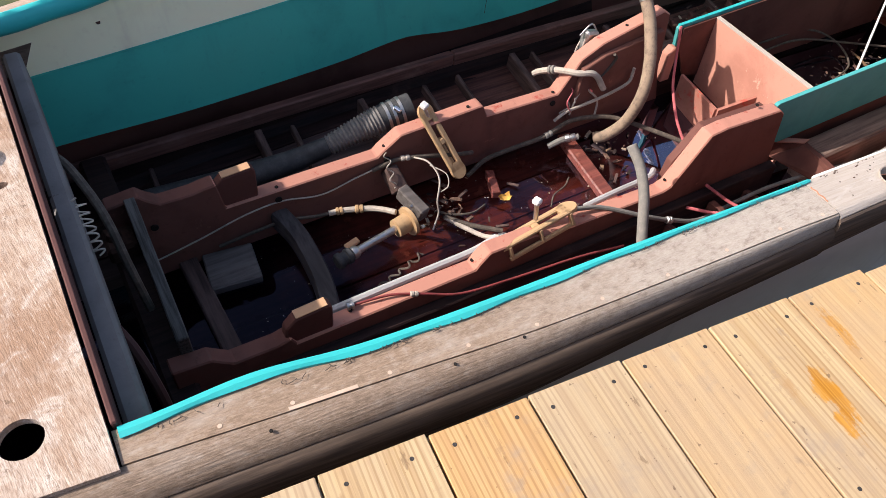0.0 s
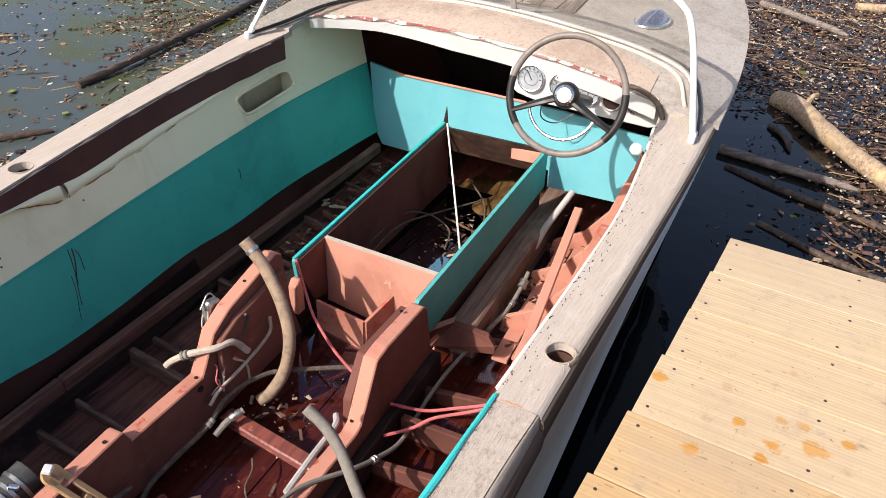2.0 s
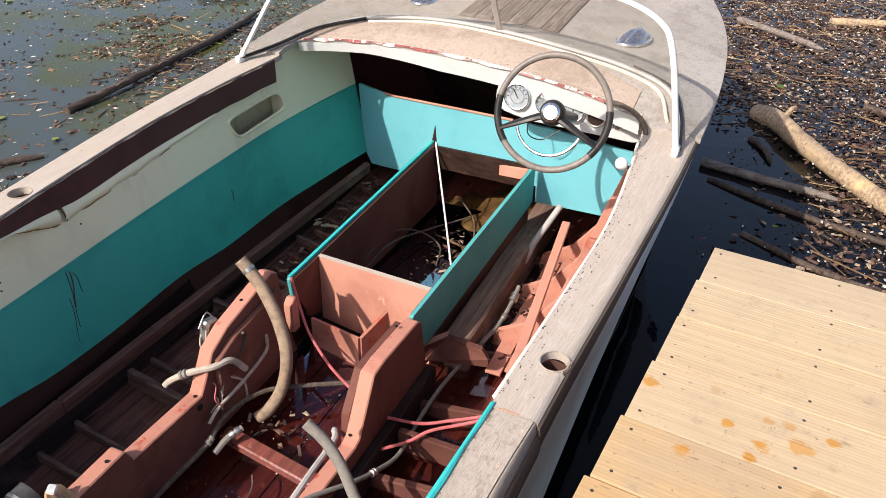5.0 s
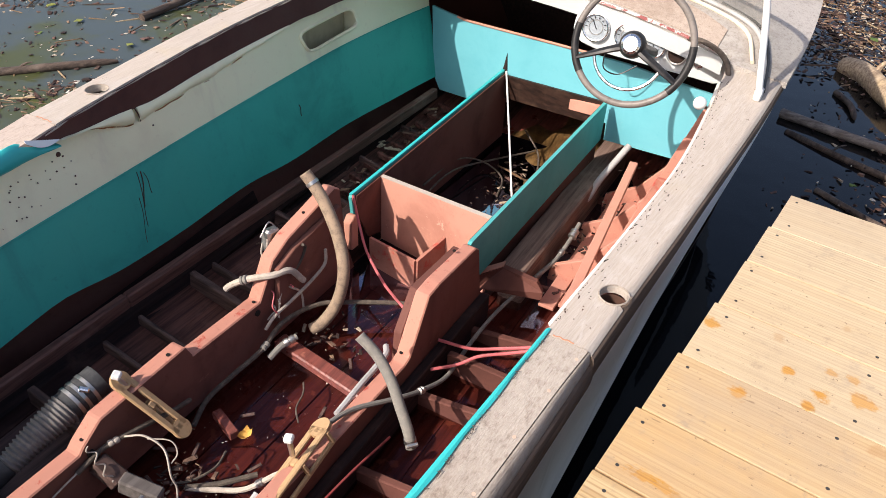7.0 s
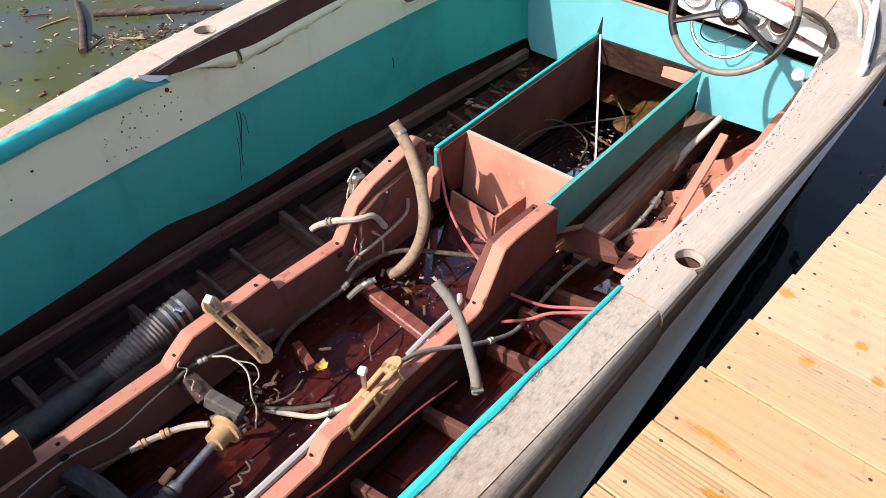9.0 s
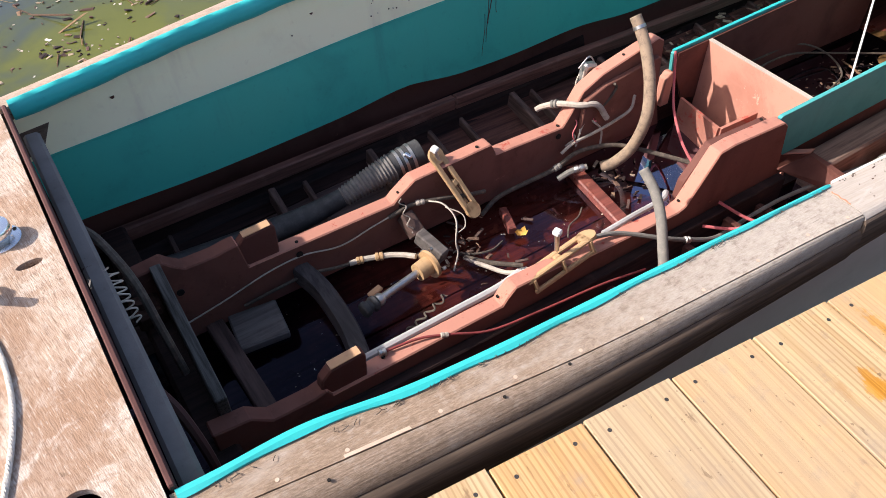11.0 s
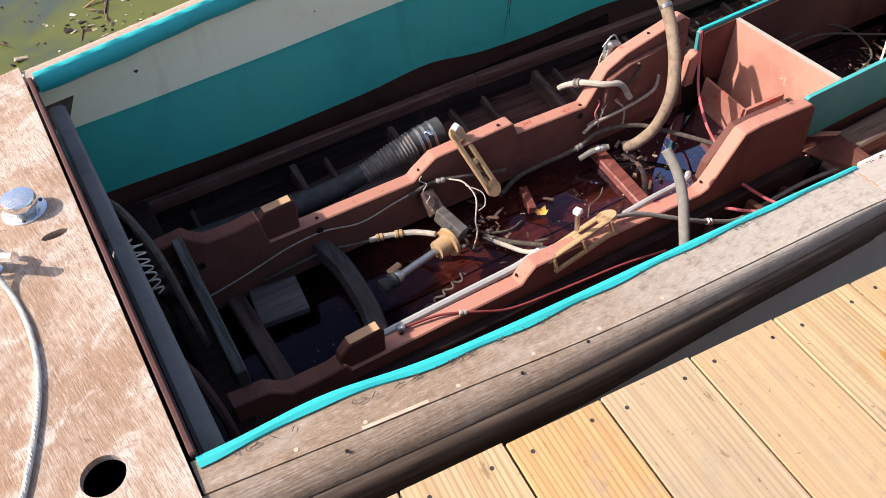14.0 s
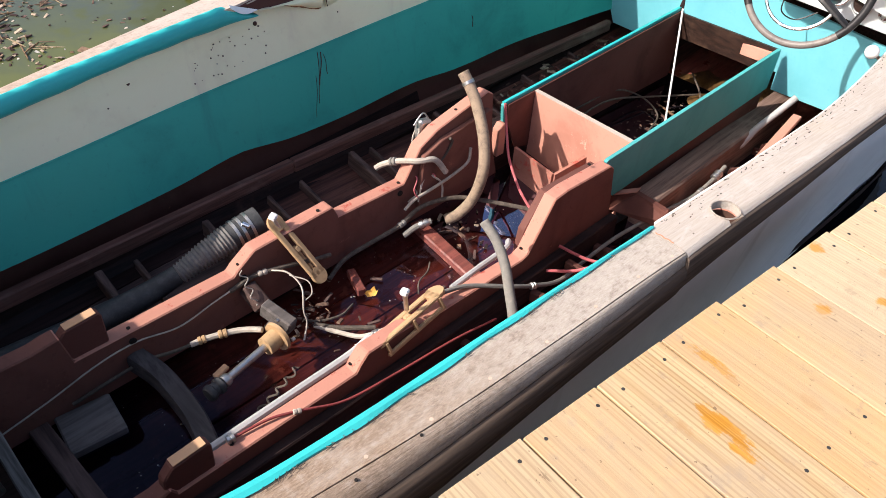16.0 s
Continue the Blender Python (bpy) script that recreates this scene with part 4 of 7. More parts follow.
FOLD_Z = [(-0.56, 0.335), (-0.2, 0.345), (0.1, 0.353), (0.4, 0.358), (0.69, 0.380), (0.92, 0.395)]


def seam_z(x):
    return curve_at(SEAM_Z, x)


def wall_y(x, z):
    return curve_at(WALL_Y, x) + 0.18 * (z - 0.22)


def wall_top(x):
    return sheer(x, 1) - 0.015 if x > 0.93 else 0.425 + 0.02 * x


def pocket(x, z):
    """Place within the long raked pocket of the cream panel, from -1 to 1 along and up."""
    left, right = 2.062 + 0.48 * (0.394 - z), 2.420 + 0.33 * (0.413 - z)
    low_, high = 0.298 + 0.074 * (x - 2.111), 0.394 + 0.054 * (x - 2.065)
    return 2 * (x - left) / (right - left) - 1, 2 * (z - low_) / (high - low_) - 1


def pocket_edge(a):
    """A point (x, z) of the pocket's rim at an angle."""
    u, v = math.copysign(abs(math.cos(a)) ** 0.28, math.cos(a)), math.copysign(abs(math.sin(a)) ** 0.5, math.sin(a))
    x, z = 2.25 + 0.17 * u, 0.36 + 0.05 * v
    for _ in range(12):
        p, q = pocket(x, z)
        x, z = x + 0.17 * (u - p), z + 0.05 * (v - q)
    return x, z


def slot(x, z):
    u, v = pocket(x, z)
    return abs(u) ** 7 + abs(v) ** 4 < 1


def lining(x0, x1, zlo, zhi, n, m, hole=None, lean=0.0):
    bm = bmesh.new()
    vs = {}
    for i in range(n + 1):
        x = x0 + (x1 - x0) * i / n
        for j in range(m + 1):
            a, b = zlo(x), zhi(x)
            z = a + (b - a) * j / m
            y = wall_y(x, z) + lean
            vs[i, j] = bm.verts.new((x, y, z))
    for i in range(n):
        for j in range(m):
            q = [vs[i, j], vs[i + 1, j], vs[i + 1, j + 1], vs[i, j + 1]]
            c = sum((v.co for v in q), Vector()) / 4
            if hole is None or not hole(c.x, c.z):
                bm.faces.new(q)
    bmesh.ops.delete(bm, geom=[v for v in bm.verts if not v.link_faces], context="VERTS")
    ext = bmesh.ops.extrude_face_region(bm, geom=bm.faces[:])
    bmesh.ops.translate(bm, verts=[g for g in ext["geom"] if isinstance(g, bmesh.types.BMVert)], vec=(0, 0.008, 0))
    return bm


def teal_low(x):
    return curve_at(TEAL_Z, x) + 0.002 * math.sin(9 * x)


cream = part("cream_panel", lining(-0.568, 2.96, lambda x: seam_z(x) + 0.0015, wall_top, 330, 44, slot), M_CREAM, boat, "stained cream side panel with a long oval pocket")
teal_wall = part("turquoise_panel", lining(-0.568, 2.96, teal_low, seam_z, 60, 8), M_TEAL_WALL, boat, "scuffed turquoise side panel")
part("panel_seam", tube([(x, wall_y(x, seam_z(x)) - 0.002, seam_z(x)) for x in spaced(-0.56, 2.95, 40)], 0.0026, 6, 2), M_TEAL_WALL, boat)
part("pocket_lip", tube([(x, wall_y(x, z) - 0.001, z) for x, z in (pocket_edge(a) for a in spaced(0, 2 * math.pi, 40))], 0.0075, 6, 3), M_CREAM, cream, "raised cream rim of the pocket", True)
# pocket back takes a darker cream: the recess's shade is in its colour
part("pocket_back", box((1.98, 0.89, 0.27), (2.45, 0.898, 0.50), 0.002), M_POCKET, cream)
# unseen lid and ends, added to block sun leaking through the pocket
part("pocket_top", box((1.98, 0.852, 0.435), (2.452, 0.89, 0.443), 0.002), M_CREAM, cream)
part("pocket_end", box((2.454, 0.83, 0.27), (2.462, 0.898, 0.443), 0.002), M_CREAM, cream)
part("pocket_end", box((1.97, 0.852, 0.27), (1.978, 0.898, 0.443), 0.002), M_CREAM, cream)
CLAMP_LOW = [(0.80, 0.014), (0.82, 0.018), (0.876, 0.046), (0.986, 0.068), (1.10, 0.081), (1.16, 0.090), (1.27, 0.106), (1.5, 0.106), (2.38, 0.104)]
TORN = [(0.88, 0.050), (0.96, 0.063), (1.03, 0.083), (1.11, 0.123), (1.17, 0.148), (1.29, 0.145), (1.43, 0.150), (1.64, 0.144), (1.8, 0.130), (2.0, 0.108)]


def clamp_row(x):
    i, s_ = inner(x, 1), sheer(x, 1)
    low = s_ - curve_at(CLAMP_LOW, x) + 0.002 * math.sin(31 * x)
    top = s_ - 0.004 - 0.002 * abs(math.sin(17 * x)) - 0.002 * abs(math.sin(43 * x + 1))
    return [(i - 0.004, top - 0.003), (i - 0.001, top), (i + 0.016, top), (i + 0.016, low - 0.002), (i - 0.002, low)]


def torn(x, k):
    top = sheer(x, 1) - curve_at(CLAMP_LOW, x) + 0.004
    low = sheer(x, 1) - curve_at(TORN, x) + 0.003 * math.sin(23 * x) + 0.0015 * math.sin(71 * x)
    return (x, inner(x, 1) - 0.006 + 0.006 * k - 0.012 * math.sin(math.pi * k) + 0.002 * math.sin(40 * x) * k, top + (min(top, low) - top) * k)


clamp = part("clamp_board", strip(spaced(0.80, 2.38, 60), clamp_row), M_BROWN, boat, "exposed oxblood clamp where the padding tore off")
part("worn_edge", tube([(x, inner(x, 1) - 0.003, sheer(x, 1) - 0.008 - 0.002 * abs(math.sin(17 * x))) for x in spaced(0.84, 2.3, 50)], 0.003, 5, 2, radius=lambda u, s_: 0.0022 + 0.0018 * math.sin(61 * u) * math.sin(23 * u)), M_RAIL, clamp, "splintered bare upper edge")
for x0, x1 in ((0.885, 1.175), (1.195, 2.0)):
    lining_ = part("torn_lining", plate([[torn(x, k) for k in spaced(0, 1, 7)] for x in spaced(x0, x1, 44)], Vector((0, 0.002, -0.001))), M_CREAM, boat, "torn cream lining curling off its edge", True)
    part("rust_line", tube([Vector(torn(x, 1.0)) + Vector((0, -0.001, -0.001)) for x in spaced(x0 + 0.08, min(x1, 1.75), 30)], 0.002, 5, 2, radius=lambda u, s_: 0.0012 + 0.0016 * abs(math.sin(19 * u) * math.sin(7 * u + 1))), M_RUST_PAINT, lining_, "rusty torn edge")
part("lining_tear", tube([torn(1.186, 0.0), torn(1.190, 0.4), torn(1.205, 1.0)], 0.0022, 5, 3), M_RUST, boat)
part("torn_flap", plate([[(0.768 + 0.112 * k, inner(0.768 + 0.112 * k, 1) - 0.006 - 0.006 * j, 0.505 - 0.050 * k - 0.022 * j * math.sin(math.pi * min(1, 0.12 + 0.9 * k))) for j in spaced(0, 1, 4)] for k in spaced(0, 1, 10)], Vector((0, 0.002, -0.001))), M_WHITE, boat, "curled white backing of the torn vinyl", True)

# padded rolls along the cockpit edge
def padded(x, side, fade=1.0):
    i, s = inner(x, side), sheer(x, side)
    f = 1 + 0.03 * math.sin(13 * x) + 0.02 * math.sin(37 * x + side)
    if side > 0:
        e = 0.75 + 0.25 * min(1, (x + 0.56) / 0.05) - 0.25 * max(0, (x - 0.4) / 0.5)
        w = [(i + 0.026, s + 0.001), (i + 0.021, s + 0.007 * f), (i + 0.010, s + 0.010 * f + 0.002 * math.sin(71 * x)), (i + 0.001, s + 0.005), (i - 0.005, s - 0.008), (i - 0.007 * f, s - 0.022 * e), (i - 0.004, s - 0.038 * f * e), (i + 0.008, s - 0.050 * f * e), (i + 0.024, s - 0.054 * e), (i + 0.03, s - 0.03), (i + 0.026, s - 0.026)]
        d = min(0.94, max(0.0, (x - 0.745) / 0.14))
        foot = s - 0.054 - 0.016 * max(0.0, min(1.0, (x - 0.6) / 0.28))
        w = [(y, foot + (z - s + 0.054 * e) * (s + 0.01 - foot) / (0.01 + 0.054 * e) * (1 - d)) for y, z in w]
    else:
        g = 1 - 0.62 * max(0, (x - 0.1) / 0.8)
        i -= 0.017 * math.exp(-(((x + 0.34) / 0.13) ** 2))
        w = [(i + 0.020 * g + 0.003 * math.sin(31 * x) * g, s + 0.005), (i + 0.012 * g, s + 0.008 * f), (i - 0.003, s + 0.001), (i - 0.011 * g, s - 0.022), (i - 0.008 * g, s - 0.06 * f * g), (i + 0.004, s - 0.075 * g), (i + 0.010 * g, s - 0.04 * g), (i + 0.018 * g, s - 0.002)]
    return [(side * y, z) for y, z in w]


part("padded_roll", strip(spaced(-0.555, 0.884, 64), lambda x: padded(x, 1)), M_TEAL_VINYL, boat, "turquoise vinyl padded coaming, torn to a point", True)
ROLL[-1] = part("padded_roll", strip(spaced(-0.565, 0.90, 60), lambda x: padded(x, -1)), M_TEAL_VINYL, boat, "turquoise vinyl coaming strip with ragged tacked edge", True)
part("coaming_remnant", tube([(x, -inner(x, -1) + 0.003, sheer(x, -1) - 0.011 - 0.010 * (x - 1)) for x in spaced(0.93, 2.34, 24)], 0.009, 8, 3), M_CHALK, boat, "flaking pale coaming remnant", True)

# dash: white apron under the lip, open shelf, gauge board
def lip_z(y):
    return deck_z(cowl_x(y), y)


part("lip_stripe", plate([[(cowl_x(y) - 0.004 - 0.009 * k, y, lip_z(y) - 0.001 - (0.008 + 0.004 * math.sin(40 * y) + 0.003 * math.sin(97 * y)) * k) for k in (0, 1)] for y in spaced(-0.78, 0.80, 34)], Vector((0.012, 0, -0.004))), M_LEAD, boat, "flaking red lead stripe along the cowl edge")
part("apron", plate([[(cowl_x(y) - 0.012 + 0.01 * k, y, lip_z(y) - 0.019 - (0.066 - 0.026 * min(1.0, max(0.0, (y - 0.1) / 0.35))) * k) for k in spaced(0, 1, 3)] for y in spaced(-0.775, 0.79, 34)], Vector((0.012, 0, 0))), M_DASH, boat, "white painted dash apron", True)


def gauge_board():
    pts = [(-0.185, 0.59), (-0.172, 0.535), (-0.170, 0.505), (-0.183, 0.475), (-0.211, 0.456), (-0.253, 0.446), (-0.328, 0.433), (-0.636, 0.424), (-0.75, 0.419), (-0.78, 0.43), (-0.785, 0.52), (-0.60, 0.57)]
    return prism(pts, 2.545, 2.560, "x", 0.003)


dash = part("gauge_board", gauge_board(), M_DASH, boat, "white gauge board")
for y, z, r, turn in ((-0.264, 0.531, 0.052, 60), (-0.394, 0.526, 0.047, 140), (-0.501, 0.514, 0.045, 100)):
    at = Vector((2.543, y, z))
    g = part("gauge_face", lathe([(0.0, 0.0), (r, 0.0), (r, 0.004), (0, 0.004)], at, (-1, 0, 0.1), 28), M_DIAL, dash, "cloudy round gauge")
    part("bezel", ring(at + Vector((-0.006, 0, 0)), (-1, 0, 0.1), r, 0.005, 32, 8), M_CHROME, dash, "chrome bezel", True)
    part("inner_ring", ring(at + Vector((-0.005, 0, 0)), (-1, 0, 0.1), r * 0.55, 0.0016, 24, 6), M_STEEL, dash, "", True)
    for a in spaced(-120, 120, 9):
        d = Vector((0, math.sin(radians(a)), math.cos(radians(a))))
        part("dial_mark", beam(at + Vector((-0.0045, 0, 0)) + d * r * 0.66, at + Vector((-0.0045, 0, 0)) + d * r * 0.84, 0.0028, 0.001, 0, up=(1, 0, 0)), M_BLACK, dash)
    d = Vector((0, math.cos(radians(turn)), math.sin(radians(turn))))
    part("needle", beam(at + Vector((-0.0065, 0, 0)) - d * r * 0.15, at + Vector((-0.0065, 0, 0)) + d * r * 0.7, 0.0025, 0.002, 0, up=(1, 0, 0)), M_BLACK, dash)
# flat dark disc paints the shade inside the empty hole
part("gauge_hole", lathe([(0.0, 0.0), (0.036, 0.0), (0.036, 0.003), (0, 0.003)], (2.544, -0.596, 0.500), (-1, 0, 0.1), 24), M_SHADED_BOARD, dash, "empty dark gauge hole")
part("bezel", ring((2.540, -0.596, 0.500), (-1, 0, 0.1), 0.037, 0.004, 28, 8), M_STEEL, dash, "dull bezel ring", True)
part("switch_plate", lathe([(0.0, 0.0), (0.026, 0.0), (0.024, 0.004), (0.010, 0.006), (0.010, 0.018), (0.0, 0.019)], (2.543, -0.681, 0.490), (-1, 0, 0.1), 20), M_CHROME, dash, "chrome switch knob", True)

# forward bulkhead, open shelf above it, walls under the foredeck
def slab(pts, vec):
    """A flat board from its outline, made as thick as vec."""
    bm = bmesh.new()
    bm.faces.new([bm.verts.new(p) for p in pts])
    ext = bmesh.ops.extrude_face_region(bm, geom=bm.faces[:])
    bmesh.ops.translate(bm, verts=[g for g in ext["geom"] if isinstance(g, bmesh.types.BMVert)], vec=vec)
    return bm


def fore_x(y):
    return 2.785 + 0.236 * y


BULK = [(-0.84, 0.35), (-0.84, 0.17), (-0.676, 0.026), (-0.335, -0.022), (-0.33, 0.058), (0.225, -0.004), (0.23, -0.093), (0.647, -0.135), (0.693, -0.06), (0.717, 0.292), (0.602, 0.284), (0.467, 0.28), (0.035, 0.317), (-0.37, 0.349)]
part("bulkhead", slab([(fore_x(y), y, z) for y, z in BULK], (0.015, 0, 0)), M_TEAL, boat, "turquoise cockpit bulkhead")
part("bulkhead_cap", tube([(fore_x(y) - 0.002, y, z + 0.004) for y, z in ((0.55, 0.281), (0.467, 0.281), (0.035, 0.318), (-0.19, 0.336))], 0.006, 6, 4), M_PINK, boat, "salmon cap strip")
part("bow_bulkhead", prism([(-0.93, 0.5), (-0.6, -0.1), (0, -0.4), (0.6, -0.1), (0.93, 0.5), (0, 0.62)], 3.75, 3.77, "x", 0), M_DARKWOOD, boat)

part("cream_fold", lining(-0.564, 0.92, lambda x: curve_at(FOLD_Z, x), lambda x: wall_top(x) - 0.006, 40, 3, None, -0.009), M_CREAM, boat, "folded upper edge of the cream panel")
random.seed(23)
TACKS = [(-0.30, 0.336, 0.0065), (0.385, 0.352, 0.0055), (0.30, 0.305, 0.0025), (1.25, 0.33, 0.003), (0.88, 0.395, 0.008)]
TACKS += [(random.uniform(0.60, 0.92), random.uniform(0.26, 0.385), random.uniform(0.0012, 0.003)) for _ in range(34)]
for x, z, r in TACKS:
    y = wall_y(x, z) - (0.0105 if x < 0.92 and z > curve_at(FOLD_Z, x) else 0.0015)
    part("panel_tack", lathe([(0, -0.002), (r, -0.002), (r, 0.0010), (0, 0.0016)], (x, y, z), (0, -1, 0.15), 8), M_RUST, cream)
for x0, z0, x1, z1, w in ((1.125, 0.215, 1.10, 0.02, 0.0014), (1.14, 0.21, 1.115, 0.09, 0.0022), (1.10, 0.13, 1.075, -0.03, 0.0011), (1.15, 0.20, 1.16, 0.12, 0.0012), (1.98, 0.12, 1.985, 0.07, 0.0018)):
    part("scratch", tube([(x0 + (x1 - x0) * k + 0.004 * math.sin(5 * k), wall_y(x0, z0 + (z1 - z0) * k) - 0.0012, z0 + (z1 - z0) * k) for k in spaced(0, 1, 8)], w, 5, 2), M_RUST, teal_wall)
random.seed(11)
for k in range(150):
    x = random.uniform(0.93, 2.33)
    y = -inner(x, -1) - 0.003 - 0.034 * random.random() ** 2.6
    l, w = random.uniform(0.0012, 0.006) * (0.5 + random.random() ** 3), random.uniform(0.0006, 0.0017)
    part("paint_chip", box((x - l, y - w, sheer(x, -1) - 0.001), (x + l, y + w, sheer(x, -1) + 0.0014), 0.0008, Matrix.Rotation(random.uniform(-0.5, 0.5) - 0.05, 4, "Z")), random.choice((M_HOLE, M_RUST, M_HOLE)), DECK[-1])
for k in range(64):
    x = random.uniform(-0.53, 0.89)
    y = -inner(x, -1) - 0.020 * (1 - 0.62 * max(0, (x - 0.1) / 0.8)) - random.uniform(0, 0.004)
    z = sheer(x, -1) + 0.004
    part("frayed_thread", tube([(x, y + 0.006, z), (x + random.uniform(-0.01, 0.01), y - 0.002, z + 0.003), (x + random.uniform(-0.012, 0.012), y - random.uniform(0.001, 0.005), z)], 0.0007, 4, 2), M_CABLE, ROLL[-1])

# ---- the bilge: bottom planks, keelson, frames, engine beds ----
def bottom_z(x, y):
    return -0.335 + 0.13 * max(0.0, (abs(y) - 0.10)) ** 1.15 + 0.05 * max(0, x - 2.2) ** 2


PLANKS = [(-0.70, -0.565), (-0.56, -0.43), (-0.425, -0.29), (-0.285, -0.15), (-0.145, -0.003), (0.003, 0.145), (0.15, 0.285), (0.29, 0.425), (0.43, 0.56), (0.565, 0.70)]
for a, b in PLANKS:
    dz = 0.004 * random.uniform(-1, 1)
    # port planks split at x 0.6: lit tone fore, shade tone aft, in colour
    for x0, x1, m_ in ((-0.95, 0.598, M_AFT_BOTTOM if a > 0.28 else M_FLOOR), (0.602, 3.72, M_FORE_BOTTOM if a > 0.28 else M_FLOOR)):
        part("bottom_plank", plate([[(x, y, bottom_z(x, y) + dz) for y in (a, (a + b) / 2, b)] for x in spaced(x0, x1, 12)], 0.014), m_, boat)
for side in (-1, 1):
    part("chine_log", beam((-0.95, side * 0.645, -0.12 if side > 0 else -0.165), (0.9, side * 0.70, -0.15), 0.034, 0.055, 0.006, wob=0.003), M_STRINGER, boat, "old oxblood-stained stringer along the chine")
    part("chine_log", beam((0.9, side * 0.70, -0.15), (2.9, side * 0.65, -0.14), 0.034, 0.055, 0.006, wob=0.003), M_STRINGER, boat)
PORT_RIBS = [(-0.72, 1), (-0.30, 0), (0.078, 1), (0.205, 0), (0.475, 1), (0.745, 0), (0.895, 0), (1.145, 1), (1.25, 0), (1.62, 1), (1.9, 0), (2.22, 0), (2.58, 0)]
STBD_RIBS = [(-0.72, 0), (-0.30, 1), (0.085, 1), (0.20, 0), (0.48, 1), (0.80, 1), (1.14, 1), (1.50, 1), (1.86, 0), (2.22, 0), (2.58, 0)]
for side, row in ((1, PORT_RIBS), (-1, STBD_RIBS)):
    for x, big in row:
        w, h = (0.026, 0.070) if big else (0.017, 0.040)
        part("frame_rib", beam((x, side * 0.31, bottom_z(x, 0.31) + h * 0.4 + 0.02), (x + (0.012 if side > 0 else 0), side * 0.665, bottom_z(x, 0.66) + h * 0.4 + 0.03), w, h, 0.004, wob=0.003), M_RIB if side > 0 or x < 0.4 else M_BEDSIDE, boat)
for i, x in enumerate(spaced(1.62, 2.9, 11)):
    part("frame_rib", beam((x, 0.33, bottom_z(x, 0.33) + 0.02), (x + 0.03, 0.64, bottom_z(x, 0.64) + 0.03), 0.02, 0.03, 0.003), M_FORE_BOTTOM, boat)

# engine beds: salmon timbers with steps, blocks and bolt holes
PORT_BED = [(-0.46, -0.27), (-0.465, 0.056), (-0.375, 0.064), (-0.355, 0.04), (-0.325, 0.014), (-0.235, 0.012), (-0.20, 0.018), (-0.165, 0.020), (-0.15, -0.082), (0.355, -0.085), (0.372, -0.068), (0.44, -0.022), (0.745, -0.01), (0.752, -0.014), (0.772, -0.062), (1.07, -0.072), (1.09, -0.045), (1.15, 0.05), (1.235, 0.092), (1.495, 0.152), (1.527, 0.132), (1.55, -0.1), (1.60, -0.27)]
STBD_BED = [(-0.46, -0.28), (-0.462, 0.0), (-0.365, -0.012), (-0.345, -0.032), (-0.315, -0.06), (-0.20, -0.064), (-0.165, -0.055), (-0.15, -0.085), (0.395, -0.092), (0.41, -0.07), (0.44, -0.04), (0.60, -0.045), (0.66, -0.07), (1.10, -0.092), (1.13, -0.082), (1.235, 0.092), (1.30, 0.098), (1.545, 0.082), (1.57, 0.06), (1.60, -0.1), (1.63, -0.28)]
bed_p = part("engine_bed", prism(PORT_BED, 0.25, 0.302, "y", 0.004), M_BEDFACE, boat, "stepped engine bed timber, salmon top, oxblood sides with shade in the colour")
bed_s = part("engine_bed", prism(STBD_BED, -0.295, -0.245, "y", 0.004), M_BEDFACE, boat, "stepped engine bed timber, salmon top, oxblood sides with shade in the colour")
# sunlit tops get salmon; shaded sides and aft tops under the stern stay dark
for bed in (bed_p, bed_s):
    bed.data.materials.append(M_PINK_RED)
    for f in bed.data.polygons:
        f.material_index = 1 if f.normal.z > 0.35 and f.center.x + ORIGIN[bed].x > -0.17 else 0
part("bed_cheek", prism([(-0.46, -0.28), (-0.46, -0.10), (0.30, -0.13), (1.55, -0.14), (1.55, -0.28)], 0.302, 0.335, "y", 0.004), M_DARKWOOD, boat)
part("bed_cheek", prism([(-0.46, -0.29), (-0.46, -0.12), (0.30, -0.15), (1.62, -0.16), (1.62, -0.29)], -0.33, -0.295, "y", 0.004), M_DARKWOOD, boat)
# inner cheeks coloured darker for the shade on their faces
part("bed_cheek", prism([(1.13, -0.2), (1.15, 0.02), (1.24, 0.055), (1.50, 0.085), (1.53, -0.2)], 0.228, 0.25, "y", 0.003), M_BEDFACE, boat)
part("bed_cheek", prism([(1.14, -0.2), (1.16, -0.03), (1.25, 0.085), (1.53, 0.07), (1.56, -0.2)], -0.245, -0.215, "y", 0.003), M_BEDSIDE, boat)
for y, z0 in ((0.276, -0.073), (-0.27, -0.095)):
    # body darkened as shaded; the pale cap above paints its sunlit top
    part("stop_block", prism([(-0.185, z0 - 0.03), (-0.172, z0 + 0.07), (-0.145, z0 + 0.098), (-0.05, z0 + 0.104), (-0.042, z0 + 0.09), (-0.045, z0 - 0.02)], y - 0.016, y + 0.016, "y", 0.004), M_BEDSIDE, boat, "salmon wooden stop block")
    part("bed_cap", prism([(-0.142, z0 + 0.099), (-0.055, z0 + 0.1045), (-0.055, z0 + 0.107), (-0.142, z0 + 0.102)], y - 0.014, y + 0.014, "y", 0), M_TANEND, boat, "tan stop block top with sunlight in its colour")
for x, y, z in ((0.01, 0.247, -0.115), (0.385, 0.247, -0.10), (-0.36, 0.247, -0.06), (1.05, 0.247, -0.1), (0.0, -0.2425, -0.12), (0.395, -0.2425, -0.115)):
    part("bolt_hole", lathe([(0.0, 0), (0.011, 0), (0.011, 0.004), (0, 0.004)], (x, y, z), (0, -1 if y > 0 else 1, 0), 16), M_HOLE, bed_p if y > 0 else bed_s)
